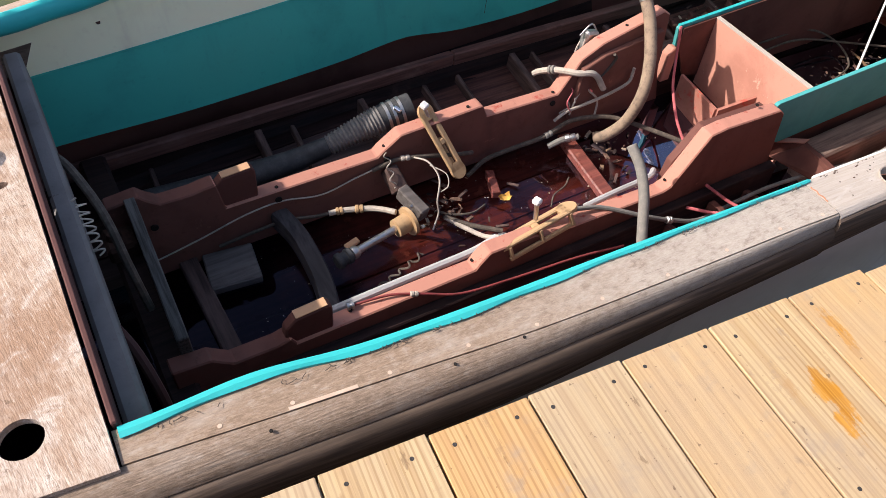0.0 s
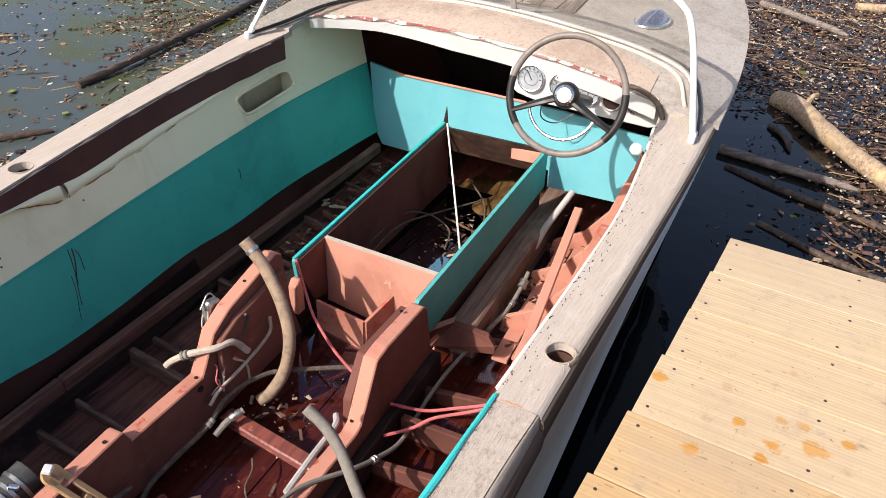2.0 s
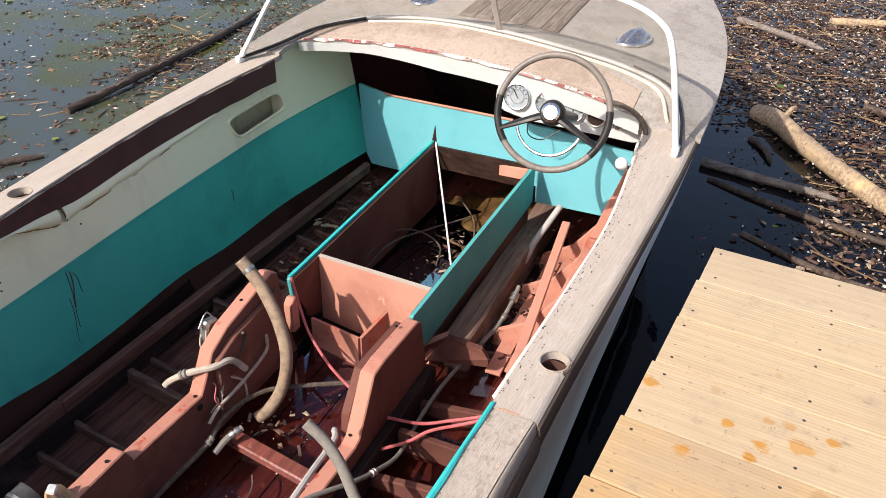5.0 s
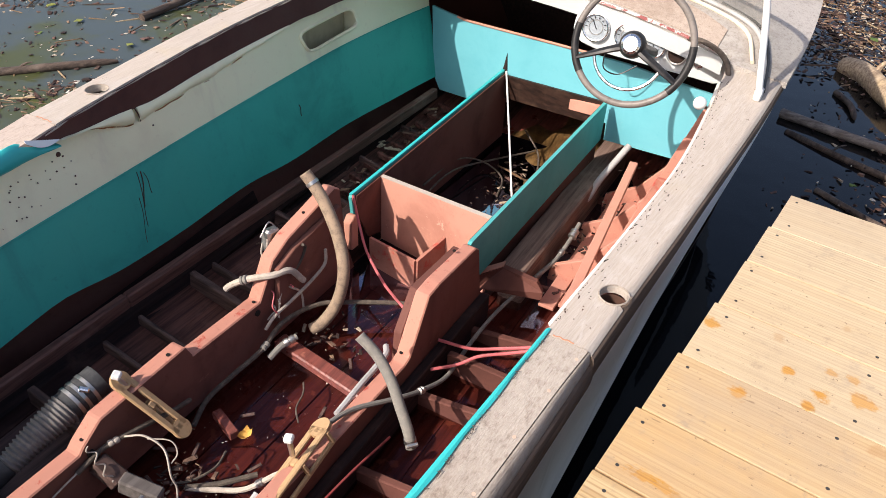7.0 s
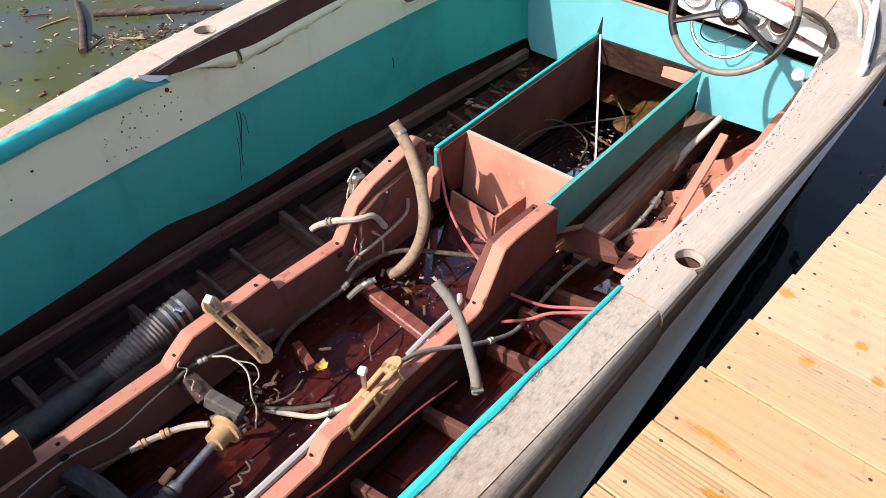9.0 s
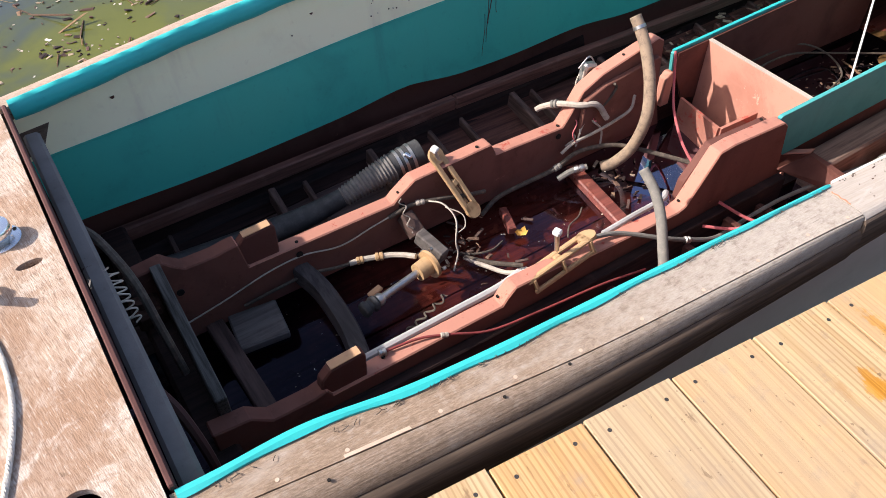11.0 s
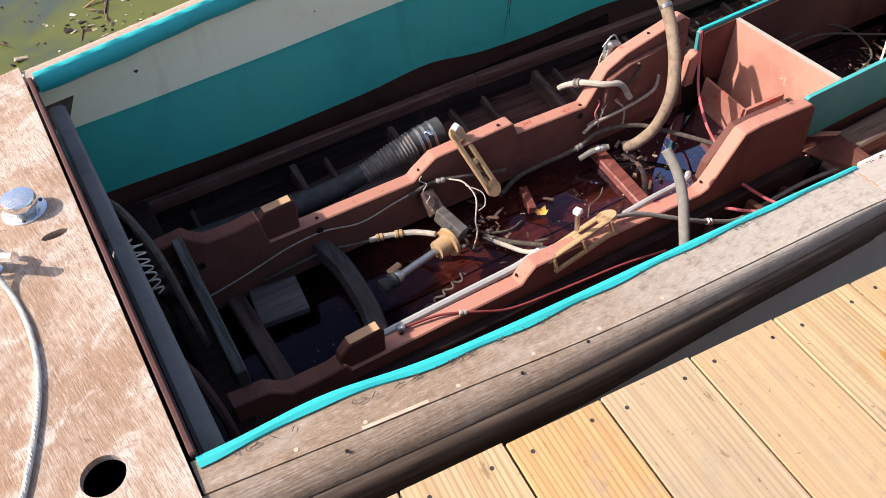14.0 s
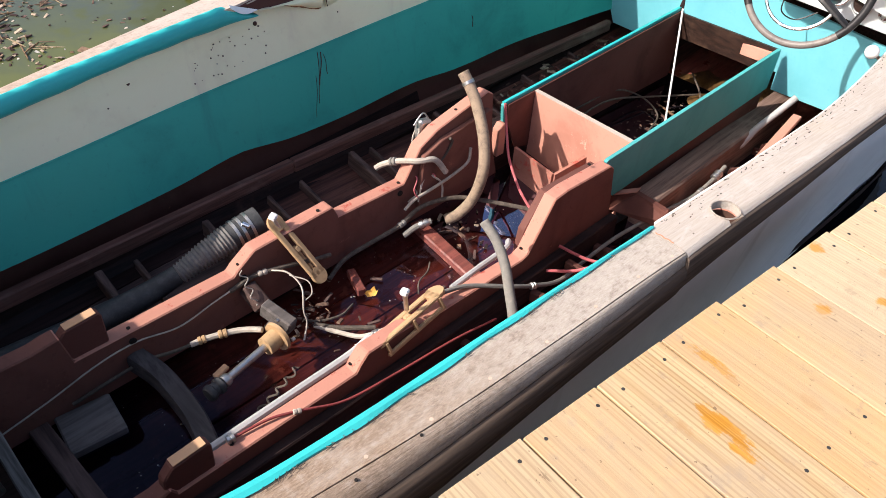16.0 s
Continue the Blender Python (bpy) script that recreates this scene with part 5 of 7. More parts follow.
for x, y, z in ((0.015, 0.268, -0.0835), (0.385, 0.268, -0.06), (0.70, 0.268, -0.0105), (1.06, 0.268, -0.0705), (0.015, -0.262, -0.085), (0.40, -0.262, -0.083), (1.47, -0.25, 0.098), (1.35, 0.276, 0.1185), (1.46, 0.276, 0.144), (1.13, -0.262, -0.078)):
    n_ = part("bolt_hole", lathe([(0.0, 0), (0.0055, 0), (0.006, 0.003), (0.0, 0.003)], (x, y, z), (0.05, 0, 1), 14), M_HOLE, bed_p if y > 0 else bed_s)

# keelson under the seat box, cross pieces
for side in (-1, 1):
    # starboard keelson gets the sunlit tone in its colour, port the shaded one
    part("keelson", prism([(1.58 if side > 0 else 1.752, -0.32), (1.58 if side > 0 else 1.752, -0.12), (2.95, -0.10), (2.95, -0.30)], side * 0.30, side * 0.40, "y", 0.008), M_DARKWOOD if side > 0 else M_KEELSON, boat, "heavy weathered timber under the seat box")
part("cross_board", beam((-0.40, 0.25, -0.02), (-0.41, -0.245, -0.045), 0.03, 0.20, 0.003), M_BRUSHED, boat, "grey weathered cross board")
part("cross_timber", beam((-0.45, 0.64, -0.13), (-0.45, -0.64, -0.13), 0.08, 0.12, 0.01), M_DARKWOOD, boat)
part("floor_timber", beam((-0.30, 0.25, -0.262), (-0.285, -0.245, -0.262), 0.055, 0.05, 0.004), M_RIB, boat)
part("floor_timber", beam((1.105, 0.215, -0.252), (1.05, -0.18, -0.252), 0.052, 0.034, 0.005, wob=0.003), M_FLOOR, boat, "reddish floor timber above the water")
part("floor_timber", beam((0.75, 0.17, -0.25), (0.71, 0.06, -0.245), 0.03, 0.03, 0.003), M_FLOOR, boat)
part("bent_frame", strip_along([(0.004, 0.252, -0.19), (0.030, 0.17, -0.215), (0.036, 0.08, -0.232), (0.030, -0.02, -0.235), (0.008, -0.12, -0.225), (-0.03, -0.245, -0.19)], 0.030, 0.028), M_BENT, boat, "dark bent frame across the bilge", True)
# dark colour carries the shade on the face; the salmon cap paints the lit top
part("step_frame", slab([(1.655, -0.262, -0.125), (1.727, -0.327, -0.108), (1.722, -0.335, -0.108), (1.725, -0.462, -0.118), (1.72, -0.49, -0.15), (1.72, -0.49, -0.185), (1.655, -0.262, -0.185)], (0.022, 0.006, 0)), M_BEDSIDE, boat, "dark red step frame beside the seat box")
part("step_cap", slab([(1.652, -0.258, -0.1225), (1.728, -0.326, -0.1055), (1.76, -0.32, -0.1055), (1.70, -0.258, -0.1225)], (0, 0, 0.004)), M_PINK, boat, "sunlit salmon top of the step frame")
part("step_frame", prism([(-0.335, -0.3), (-0.335, -0.19), (-0.345, -0.185), (-0.66, -0.18), (-0.66, -0.26)], 1.30, 1.325, "x", 0.004), M_BEDSIDE, boat)
for x in (1.95, 2.28, 2.56):
    part("side_frame", prism([(-0.42, -0.30), (-0.43, -0.20), (-0.56, -0.12), (-0.66, 0.02), (-0.74, 0.30), (-0.80, 0.30), (-0.76, -0.02), (-0.66, -0.25)], x, x + 0.022, "x", 0.003), M_PINK_RED, boat, "red-brown painted side frame")
for y0, z0 in ((-0.50, -0.235), (-0.575, -0.205), (-0.645, -0.165)):
    part("side_batten", beam((1.75, y0, z0), (2.62, y0 + 0.01, z0 + 0.01), 0.06, 0.014, 0.002), M_PINK_RED, boat)
for side in (-1, 1):
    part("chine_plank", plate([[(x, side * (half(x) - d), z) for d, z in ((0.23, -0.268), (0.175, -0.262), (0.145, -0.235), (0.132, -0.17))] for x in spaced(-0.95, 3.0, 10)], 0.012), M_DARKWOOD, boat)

# standing water in the bilge
wl = -0.268
part("bilge_water", grid([[(x, y, wl) for y in spaced(-0.52, 0.262, 12)] for x in spaced(-0.95, 2.93, 24)]), M_BILGE, boat, "still dark water lying in the bilge")

# ---- seat box amidships ----
seat_box = thing("seat_box", (2.3, 0, -0.3), "open turquoise seat box with salmon inner boards over the bilge", "seat box")
part("side_panel", slab([(1.632, 0.272, -0.045), (1.625, 0.274, 0.030), (1.635, 0.274, 0.038), (2.862, 0.236, 0.114), (2.862, 0.236, -0.10), (1.90, 0.266, -0.15), (1.70, 0.27, -0.08)], (0, 0.014, 0)), M_TEAL_PLY, seat_box, "turquoise plywood panel")
# both linings are coloured dark for the shade inside the box
part("panel_lining", slab([(1.645, 0.264, -0.045), (1.645, 0.264, 0.030), (2.856, 0.226, 0.104), (2.856, 0.226, -0.24), (1.93, 0.255, -0.255), (1.72, 0.262, -0.20)], (0, 0.0085, 0)), M_BEDSIDE, seat_box, "inner face, its shade put into the brown-red colour")
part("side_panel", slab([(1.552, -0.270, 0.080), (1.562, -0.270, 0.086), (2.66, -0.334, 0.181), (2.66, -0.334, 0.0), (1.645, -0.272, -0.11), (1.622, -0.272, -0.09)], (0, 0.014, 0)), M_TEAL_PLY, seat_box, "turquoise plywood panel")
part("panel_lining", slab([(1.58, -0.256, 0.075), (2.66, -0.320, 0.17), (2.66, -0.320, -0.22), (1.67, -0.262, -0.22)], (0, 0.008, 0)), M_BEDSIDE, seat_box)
part("cross_panel", slab([(1.722, -0.254, 0.084), (1.803, 0.262, 0.040), (1.803, 0.262, -0.26), (1.722, -0.254, -0.26)], (0.014, -0.003, 0)), M_PINK, seat_box, "salmon plywood divider")
part("panel_edge", slab([(1.721, -0.253, 0.0845), (1.802, 0.262, 0.0405), (1.802, 0.262, 0.0365), (1.721, -0.253, 0.0805)], (0.016, -0.003, 0.0015)), M_BUTT, seat_box, "pale worn edge of the divider")
# end panel coloured dark for the shade at the box's far end
part("end_panel", slab([(fore_x(-0.31) - 0.02, -0.31, 0.16), (fore_x(0.22) - 0.02, 0.22, 0.10), (fore_x(0.22) - 0.02, 0.22, -0.015), (fore_x(-0.31) - 0.02, -0.31, 0.045)], (0.012, 0, 0)), M_SHADED_BOARD, seat_box)
part("silt_bank", grid([[(x, y, -0.284 + 0.085 * math.exp(-((x - 3.0) / 0.26) ** 2 - ((y + 0.12) / 0.12) ** 2) + 0.007 * math.sin(23 * x + 9 * y) + 0.008 * math.sin(31 * y - 11 * x)) for y in spaced(-0.34, 0.22, 26)] for x in spaced(2.35, 3.6, 40)]), M_SILT, boat, "bank of wet brown silt and leaves in the bilge", True)
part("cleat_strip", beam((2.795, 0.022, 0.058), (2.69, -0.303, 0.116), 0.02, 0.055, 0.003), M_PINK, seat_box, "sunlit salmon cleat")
part("top_edge", beam((1.63, 0.281, 0.0405), (2.858, 0.243, 0.1165), 0.013, 0.004, 0), M_TEAL_VINYL, seat_box)
part("tray_board", slab([(1.646, 0.210, -0.141), (1.604, -0.019, -0.133), (1.604, -0.019, -0.28), (1.646, 0.210, -0.28)], (0.012, -0.002, 0)), M_PINK_RED, seat_box)
part("tray_board", slab([(1.612, -0.030, -0.133), (1.758, -0.070, -0.090), (1.758, -0.070, -0.27), (1.612, -0.030, -0.27)], (0.003, 0.012, 0)), M_PINK_RED, seat_box)
part("bed_stub", prism([(1.602, -0.20), (1.602, -0.075), (1.625, -0.05), (1.648, -0.055), (1.648, -0.20)], 0.262, 0.30, "y", 0.004), M_PINK, boat, "short salmon block at the end of the engine bed")

# ---- things on and in the boat ----
# steering wheel
HUB = Vector((2.091, -0.536, 0.6705))
AXIS = Vector((-0.92, -0.04, 0.385)).normalized()
RIGHT = Vector((0, -1, 0)) - AXIS * Vector((0, -1, 0)).dot(AXIS)
RIGHT.normalize()
UP = RIGHT.cross(-AXIS).normalized()
UP = UP if UP.z > 0 else -UP


def on_wheel(angle, r, lift=0.0):
    a = radians(angle)
    return HUB + (RIGHT * math.cos(a) + UP * math.sin(a)) * r + AXIS * lift


RIM = 0.1925
wheel = part("steering_wheel", tube([on_wheel(a, RIM) for a in spaced(0, 360, 48)], 0.0115, 10, 2), M_IVORY, boat, "old steering wheel with a worn ivory rim", True)
for a0, a1 in ((171, 219), (-38, 11)):
    part("grip", tube([on_wheel(a, RIM) for a in spaced(a0, a1, 10)], 0.0128, 10, 3), M_BLACK, wheel, "black grip section", True)
for a in (205, -27):
    part("spoke", tube([on_wheel(a, 0.03, 0.006), on_wheel(a, 0.08, 0.012), on_wheel(a, 0.14, 0.008), on_wheel(a, RIM, 0.0)], 0.016, 8, 6, radius=lambda u, s: 0.021 - 0.008 * u, flat=0.55), M_BLACK, wheel, "tapered black spoke", True)
part("horn_ring", tube([on_wheel(a, 0.125 - 0.02 * math.sin(radians((a - 205) / 128 * 180)) * -1, 0.012) for a in spaced(207, 331, 18)], 0.0055, 8, 3), M_CHROME, wheel, "chrome half horn ring", True)
hub = part("hub", lathe([(0.0, -0.02), (0.040, -0.02), (0.045, 0.0), (0.040, 0.022), (0.034, 0.030), (0.0, 0.030)], HUB, AXIS, 28), M_BLACK, wheel, "", True)
part("horn_button", lathe([(0.0, 0.028), (0.030, 0.028), (0.032, 0.034), (0.024, 0.040), (0.012, 0.0385), (0.0, 0.0385)], HUB, AXIS, 28), M_CHROME, wheel, "chrome horn button", True)
part("column", tube([HUB, HUB - AXIS * 0.42], 0.02, 12, 1), M_BLACK, wheel, "", True)

# curved windscreen
BASE = [(2.30, 0.912), (2.47, 0.835), (2.66, 0.735), (2.80, 0.56), (2.845, 0.25), (2.825, -0.07), (2.79, -0.42), (2.765, -0.66), (2.69, -0.83), (2.50, -0.905), (2.262, -0.942)]
TOP = [(2.31, 0.905, 0.61), (2.40, 0.80, 0.83), (2.455, 0.735, 0.935), (2.52, 0.58, 0.995), (2.58, 0.11, 1.022), (2.575, -0.09, 1.02), (2.55, -0.367, 1.004), (2.49, -0.62, 0.978), (2.43, -0.79, 0.93), (2.37, -0.862, 0.84), (2.268, -0.94, 0.55)]
screen = thing("windscreen", (2.6, 0, 0.6), "curved two-pane acrylic windscreen in a white metal frame", "windscreen")
base_pts = [Vector((x, y, deck_z(x, y) + 0.010)) for x, y in BASE]
top_pts = [Vector(p) for p in TOP]
lower, upper = smooth_path(base_pts, 6), smooth_path(top_pts, 6)
part("top_frame", tube(top_pts, 0.0125, 10, 6, flat=0.8), M_WHITE_PLASTIC, screen, "white metal top rail", True)
part("base_frame", tube(base_pts, 0.010, 8, 6), M_SPRUCE, screen, "dull aluminium base strip", True)
part("cowl_trim", tube([Vector((x - 0.035, y * 0.965, deck_z(x - 0.035, y * 0.965) + 0.006)) for x, y in BASE[3:-1]], 0.007, 8, 6), M_TRIM, screen, "cream trim strip along the cowl", True)
mid = len(lower) // 2
for name_, a, b in (("pane", 0, mid), ("pane", mid, len(lower) - 1)):
    rows = [[lower[i].lerp(upper[i], k) for k in spaced(0, 1, 6)] for i in range(a, b + 1)]
    pn = part(name_, plate(rows, Vector((0.004, 0, 0.0))), M_PANE, screen, "hazy clear acrylic pane", True)
part("divider", beam(lower[mid], upper[mid], 0.026, 0.008, 0.002, up=(1, 0, 0)), M_SPRUCE, screen, "aluminium centre strip")
for p, q in ((base_pts[0], top_pts[0]), (base_pts[-1], top_pts[-1])):
    part("post_foot", joined(box(p + Vector((-0.03, -0.012, -0.014)), p + Vector((0.03, 0.012, 0.016)), 0.004), tube([p, p.lerp(q, 0.5), q], 0.0135, 8, 2)), M_WHITE_PLASTIC, screen, "white metal post foot", True)
part("rubber_strip", tube([p + Vector((-0.02, 0, 0.004)) for p in base_pts[:4]], 0.007, 6, 5), M_BLACK, screen, "perished black sealing strip", True)
part("rubber_strip", tube([p + Vector((0.03, -0.008, 0.0)) for p in base_pts[-4:]], 0.008, 6, 5), M_BLACK, screen, "", True)

# deck vents
def deck_vent(x, y, turn):
    z = deck_z(x, y)
    v = thing("deck_vent", (x, y, z), "blue-tinted chrome clamshell vent on the foredeck", "deck vent", "foredeck vents")
    m = Matrix.Translation((x, y, z)) @ Matrix.Rotation(radians(turn), 4, "Z")
    bm = grid([[(m @ Vector((0.10 * u, 0.055 * math.sqrt(max(0, 1 - u * u)) * math.cos(a), 0.055 * math.sqrt(max(0, 1 - u * u)) * math.sin(a) * (0.65 + 0.35 * u)))) for a in spaced(0, math.pi, 12)] for u in spaced(-0.995, 0.995, 16)])
    part("shell", bm, M_NAVY, v, "", True)
    part("flange", tube([m @ Vector((0.112 * math.cos(a), 0.066 * math.sin(a), 0.003)) for a in spaced(0, 2 * math.pi, 24)], 0.006, 6, 2), M_CHROME, v, "", True)
    part("ridge", tube([m @ Vector((0.10 * u, 0, 0.056 * math.sqrt(max(0, 1 - u * u)) * (0.65 + 0.35 * u))) for u in spaced(-0.97, 0.97, 10)], 0.004, 6, 2), M_CHROME, v, "", True)


deck_vent(3.15, 0.435, 8)
deck_vent(3.10, -0.60, -12)

# yellow fabric left on the foredeck, bow cleat
pad = thing("yellow_fabric", (4.1, -0.14, deck_z(4.1, -0.14)), "crumpled yellow-green fabric cover lying on the foredeck", "fabric cover")
rows = []
for u in spaced(0, 1, 18):
    w = 0.075 * math.sin(math.pi * (0.08 + 0.86 * u)) ** 0.6
    c = Vector((3.84 + 0.62 * u, -0.09 - 0.12 * u, 0))
    rows.append([(c.x + 0.01 * math.sin(9 * u + a), c.y + w * math.cos(a), deck_z(c.x, c.y) + 0.012 + 0.05 * abs(math.sin(a)) * (1 + 0.35 * math.sin(13 * u + 3 * a))) for a in spaced(-0.4, math.pi + 0.4, 14)])
M_YELLOW = paint("yellow_green_fabric", (0.42, 0.38, 0.035), (0.20, 0.17, 0.03), 0.8, 0.6, depth=0.004, fine=25)
part("cover", plate(rows, Vector((0, 0, -0.008))), M_YELLOW, pad, "", True)
part("rope_end", tube([(3.80, -0.06, deck_z(3.8, -0.06) + 0.02), (3.83, -0.085, deck_z(3.83, -0.085) + 0.03), (3.86, -0.10, deck_z(3.86, -0.1) + 0.04)], 0.018, 8, 4), M_ROPE, pad, "white frayed end", True)
cl = thing("bow_cleat", (4.75, -0.34, deck_z(4.75, -0.34)), "small chrome cleat at the bow edge", "cleat")
part("horn", tube([(4.70, -0.38, deck_z(4.7, -0.36) + 0.035), (4.75, -0.34, deck_z(4.75, -0.34) + 0.03), (4.80, -0.30, deck_z(4.8, -0.30) + 0.035)], 0.012, 8, 4), M_CHROME, cl, "", True)
part("foot", lathe([(0.02, -0.01), (0.012, 0.03), (0.0, 0.03)], (4.75, -0.34, deck_z(4.75, -0.34)), (0, 0, 1), 12), M_CHROME, cl)

# stern deck: chrome cap, cleat and mooring rope
cap_at = Vector((-0.678, 0.080, deck_top(-0.678, 0.080)))
cap = thing("vent_cap", cap_at, "round chrome filler cap screwed to the stern deck", "filler cap")
part("flange", lathe([(0.0, -0.002), (0.046, -0.002), (0.046, 0.002), (0.042, 0.004), (0, 0.004)], cap_at, (0, 0, 1), 32), M_CHROME, cap, "flat chrome flange", True)
part("neck", lathe([(0.024, 0.003), (0.024, 0.022), (0.0, 0.022)], cap_at, (0, 0, 1), 24), M_STEEL, cap, "", True)
part("lid", lathe([(0.0, 0.018), (0.034, 0.018), (0.036, 0.024), (0.036, 0.034), (0.033, 0.039), (0.014, 0.041), (0.0, 0.041)], cap_at, (0, 0, 1), 32), M_CHROME, cap, "polished chrome lid", True)
for a in (20, 140, 260):
    part("screw", lathe([(0, 0.003), (0.004, 0.003), (0.004, 0.006), (0, 0.006)], cap_at + Vector((0.039 * math.cos(radians(a)), 0.039 * math.sin(radians(a)), 0)), (0, 0, 1), 8), M_SCREW, cap)
cz = deck_top(-0.78, -0.05)
cleat = thing("stern_cleat", (-0.785, -0.045, cz), "chrome mooring cleat on the stern deck", "cleat")
part("horn", tube([(-0.86, 0.02, cz + 0.045), (-0.81, -0.025, cz + 0.04), (-0.76, -0.07, cz + 0.04), (-0.715, -0.11, cz + 0.05)], 0.012, 8, 5), M_CHROME, cleat, "", True)
for dx in (-0.02, 0.02):
    part("foot", lathe([(0.017, -0.003), (0.017, 0.003), (0.010, 0.01), (0.010, 0.04), (0, 0.04)], (-0.785 + dx, -0.045 - dx, cz), (0, 0, 1), 12), M_CHROME, cleat, "", True)


def rope(name, pts, r, label):
    path = smooth_path(pts, 40)
    strands = []
    for k in range(3):
        gone, out = 0.0, []
        for i, p in enumerate(path):
            d = (path[min(i + 1, len(path) - 1)] - path[max(i - 1, 0)]).normalized()
            s = d.cross(Vector((0, 0, 1)) if abs(d.z) < 0.9 else Vector((1, 0, 0))).normalized()
            u = s.cross(d)
            if i:
                gone += (p - path[i - 1]).length
            a = gone / r * 1.5 + 2.094 * k
            out.append(p + (s * math.cos(a) + u * math.sin(a)) * r * 0.34)
        strands.append(tube(out, r * 0.68, 6, 1))
    return solo(name, joined(*strands), M_ROPE, label, "rope", smooth=True)


rope("mooring_rope", [(-0.83, -0.01, cz + 0.035), (-0.80, -0.045, cz + 0.062), (-0.765, -0.065, cz + 0.06), (-0.762, -0.095, cz + 0.03), *[(x, y, deck_top(x, y) + 0.0052) for x, y in ((-0.747, -0.155), (-0.737, -0.25), (-0.741, -0.345), (-0.757, -0.425), (-0.783, -0.505), (-0.815, -0.585), (-0.86, -0.67))]], 0.0056, "white three-strand mooring rope trailing over the deck")
rope("rope_knot", [(-0.80, -0.02, cz + 0.03), (-0.77, -0.03, cz + 0.055), (-0.745, -0.06, cz + 0.045), (-0.77, -0.085, cz + 0.03), (-0.80, -0.06, cz + 0.03), (-0.785, -0.025, cz + 0.05), (-0.755, -0.05, cz + 0.06), (-0.735, -0.075, cz + 0.04)], 0.006, "knotted rope turns round the stern cleat")

# hoses
def hose(name, pts, r, mat_, label, cat="hose", clamp=None, radius=None):
    h = thing(name, pts[0], label, cat)
    body = part("tube", tube(pts, r, 14, 10, radius=radius, caps=False), mat_, h, "", True)
    sol = body.modifiers.new("wall", "SOLIDIFY")
    sol.thickness, sol.offset = r * 0.22, -1
    path = smooth_path(pts, 10)
    for u in clamp or ():
        i = int(u * (len(path) - 2))
        d = (path[i + 1] - path[i]).normalized()
        part("clamp", lathe([(r * 1.02, -0.006), (r * 1.10, -0.006), (r * 1.10, 0.006), (r * 1.02, 0.006)], path[i], d, 20), M_STEEL, h, "rusty steel clamp", True)
        part("clamp_screw", beam(path[i] + d.orthogonal() * r * 1.15 - d.cross(d.orthogonal()) * 0.012, path[i] + d.orthogonal() * r * 1.15 + d.cross(d.orthogonal()) * 0.012, 0.010, 0.010, 0.002), M_STEEL, h)
    return h


hose("water_hose", [(1.215, 0.165, -0.262), (1.25, 0.135, -0.235), (1.298, 0.108, -0.165), (1.325, 0.095, -0.044), (1.365, 0.142, 0.055), (1.396, 0.214, 0.146), (1.404, 0.265, 0.203), (1.404, 0.302, 0.242)], 0.0215, M_HOSE_TAN, "mud-caked tan rubber hose standing up from the bilge", clamp=(0.9,))
hose("drain_hose", [(0.979, -0.215, 0.092), (0.976, -0.275, 0.052), (0.955, -0.337, 0.002), (0.922, -0.392, -0.052), (0.895, -0.436, -0.10), (0.885, -0.452, -0.145)], 0.0165, M_HOSE_GREY, "grey rubber hose arching over the engine bed", clamp=(0.93,))
ex = thing("exhaust_hose", (0.3, 0.42, -0.2), "black ribbed exhaust hose with a steel-banded cuff", "exhaust hose")
EXH = [(0.55, 0.392, -0.046), (0.495, 0.397, -0.055), (0.44, 0.40, -0.066), (0.345, 0.405, -0.088), (0.25, 0.41, -0.118), (0.10, 0.43, -0.155), (-0.1, 0.46, -0.18), (-0.45, 0.5, -0.19)]
part("cuff", tube(EXH[:3], 0.055, 20, 8, radius=lambda u, s: 0.049 - 0.002 * u), M_RUBBER, ex, "black rubber cuff", True)
part("bellows", tube(EXH[2:5], 0.05, 20, 34, radius=lambda u, s: 0.047 - 0.015 * u + 0.0038 * math.sin(s * 2 * math.pi / 0.0125)), M_BELLOWS, ex, "dusty ribbed bellows", True)
part("tail", tube(EXH[4:], 0.05, 16, 10, radius=lambda u, s: 0.032 + 0.011 * min(1, u * 2)), M_RUBBER, ex, "", True)
for u in (0.35, 0.6, 0.8):
    p = Vector(EXH[0]).lerp(Vector(EXH[2]), u)
    d = (Vector(EXH[2]) - Vector(EXH[0])).normalized()
    part("band", lathe([(0.0475, -0.005), (0.051, -0.005), (0.051, 0.005), (0.0475, 0.005)], p, d, 24), M_STEEL, ex, "steel hose band", True)
part("band_screw", beam(Vector((0.478, 0.375, -0.010)), Vector((0.492, 0.352, -0.018)), 0.014, 0.014, 0.003), M_CHROME, ex, "bright clamp screw")

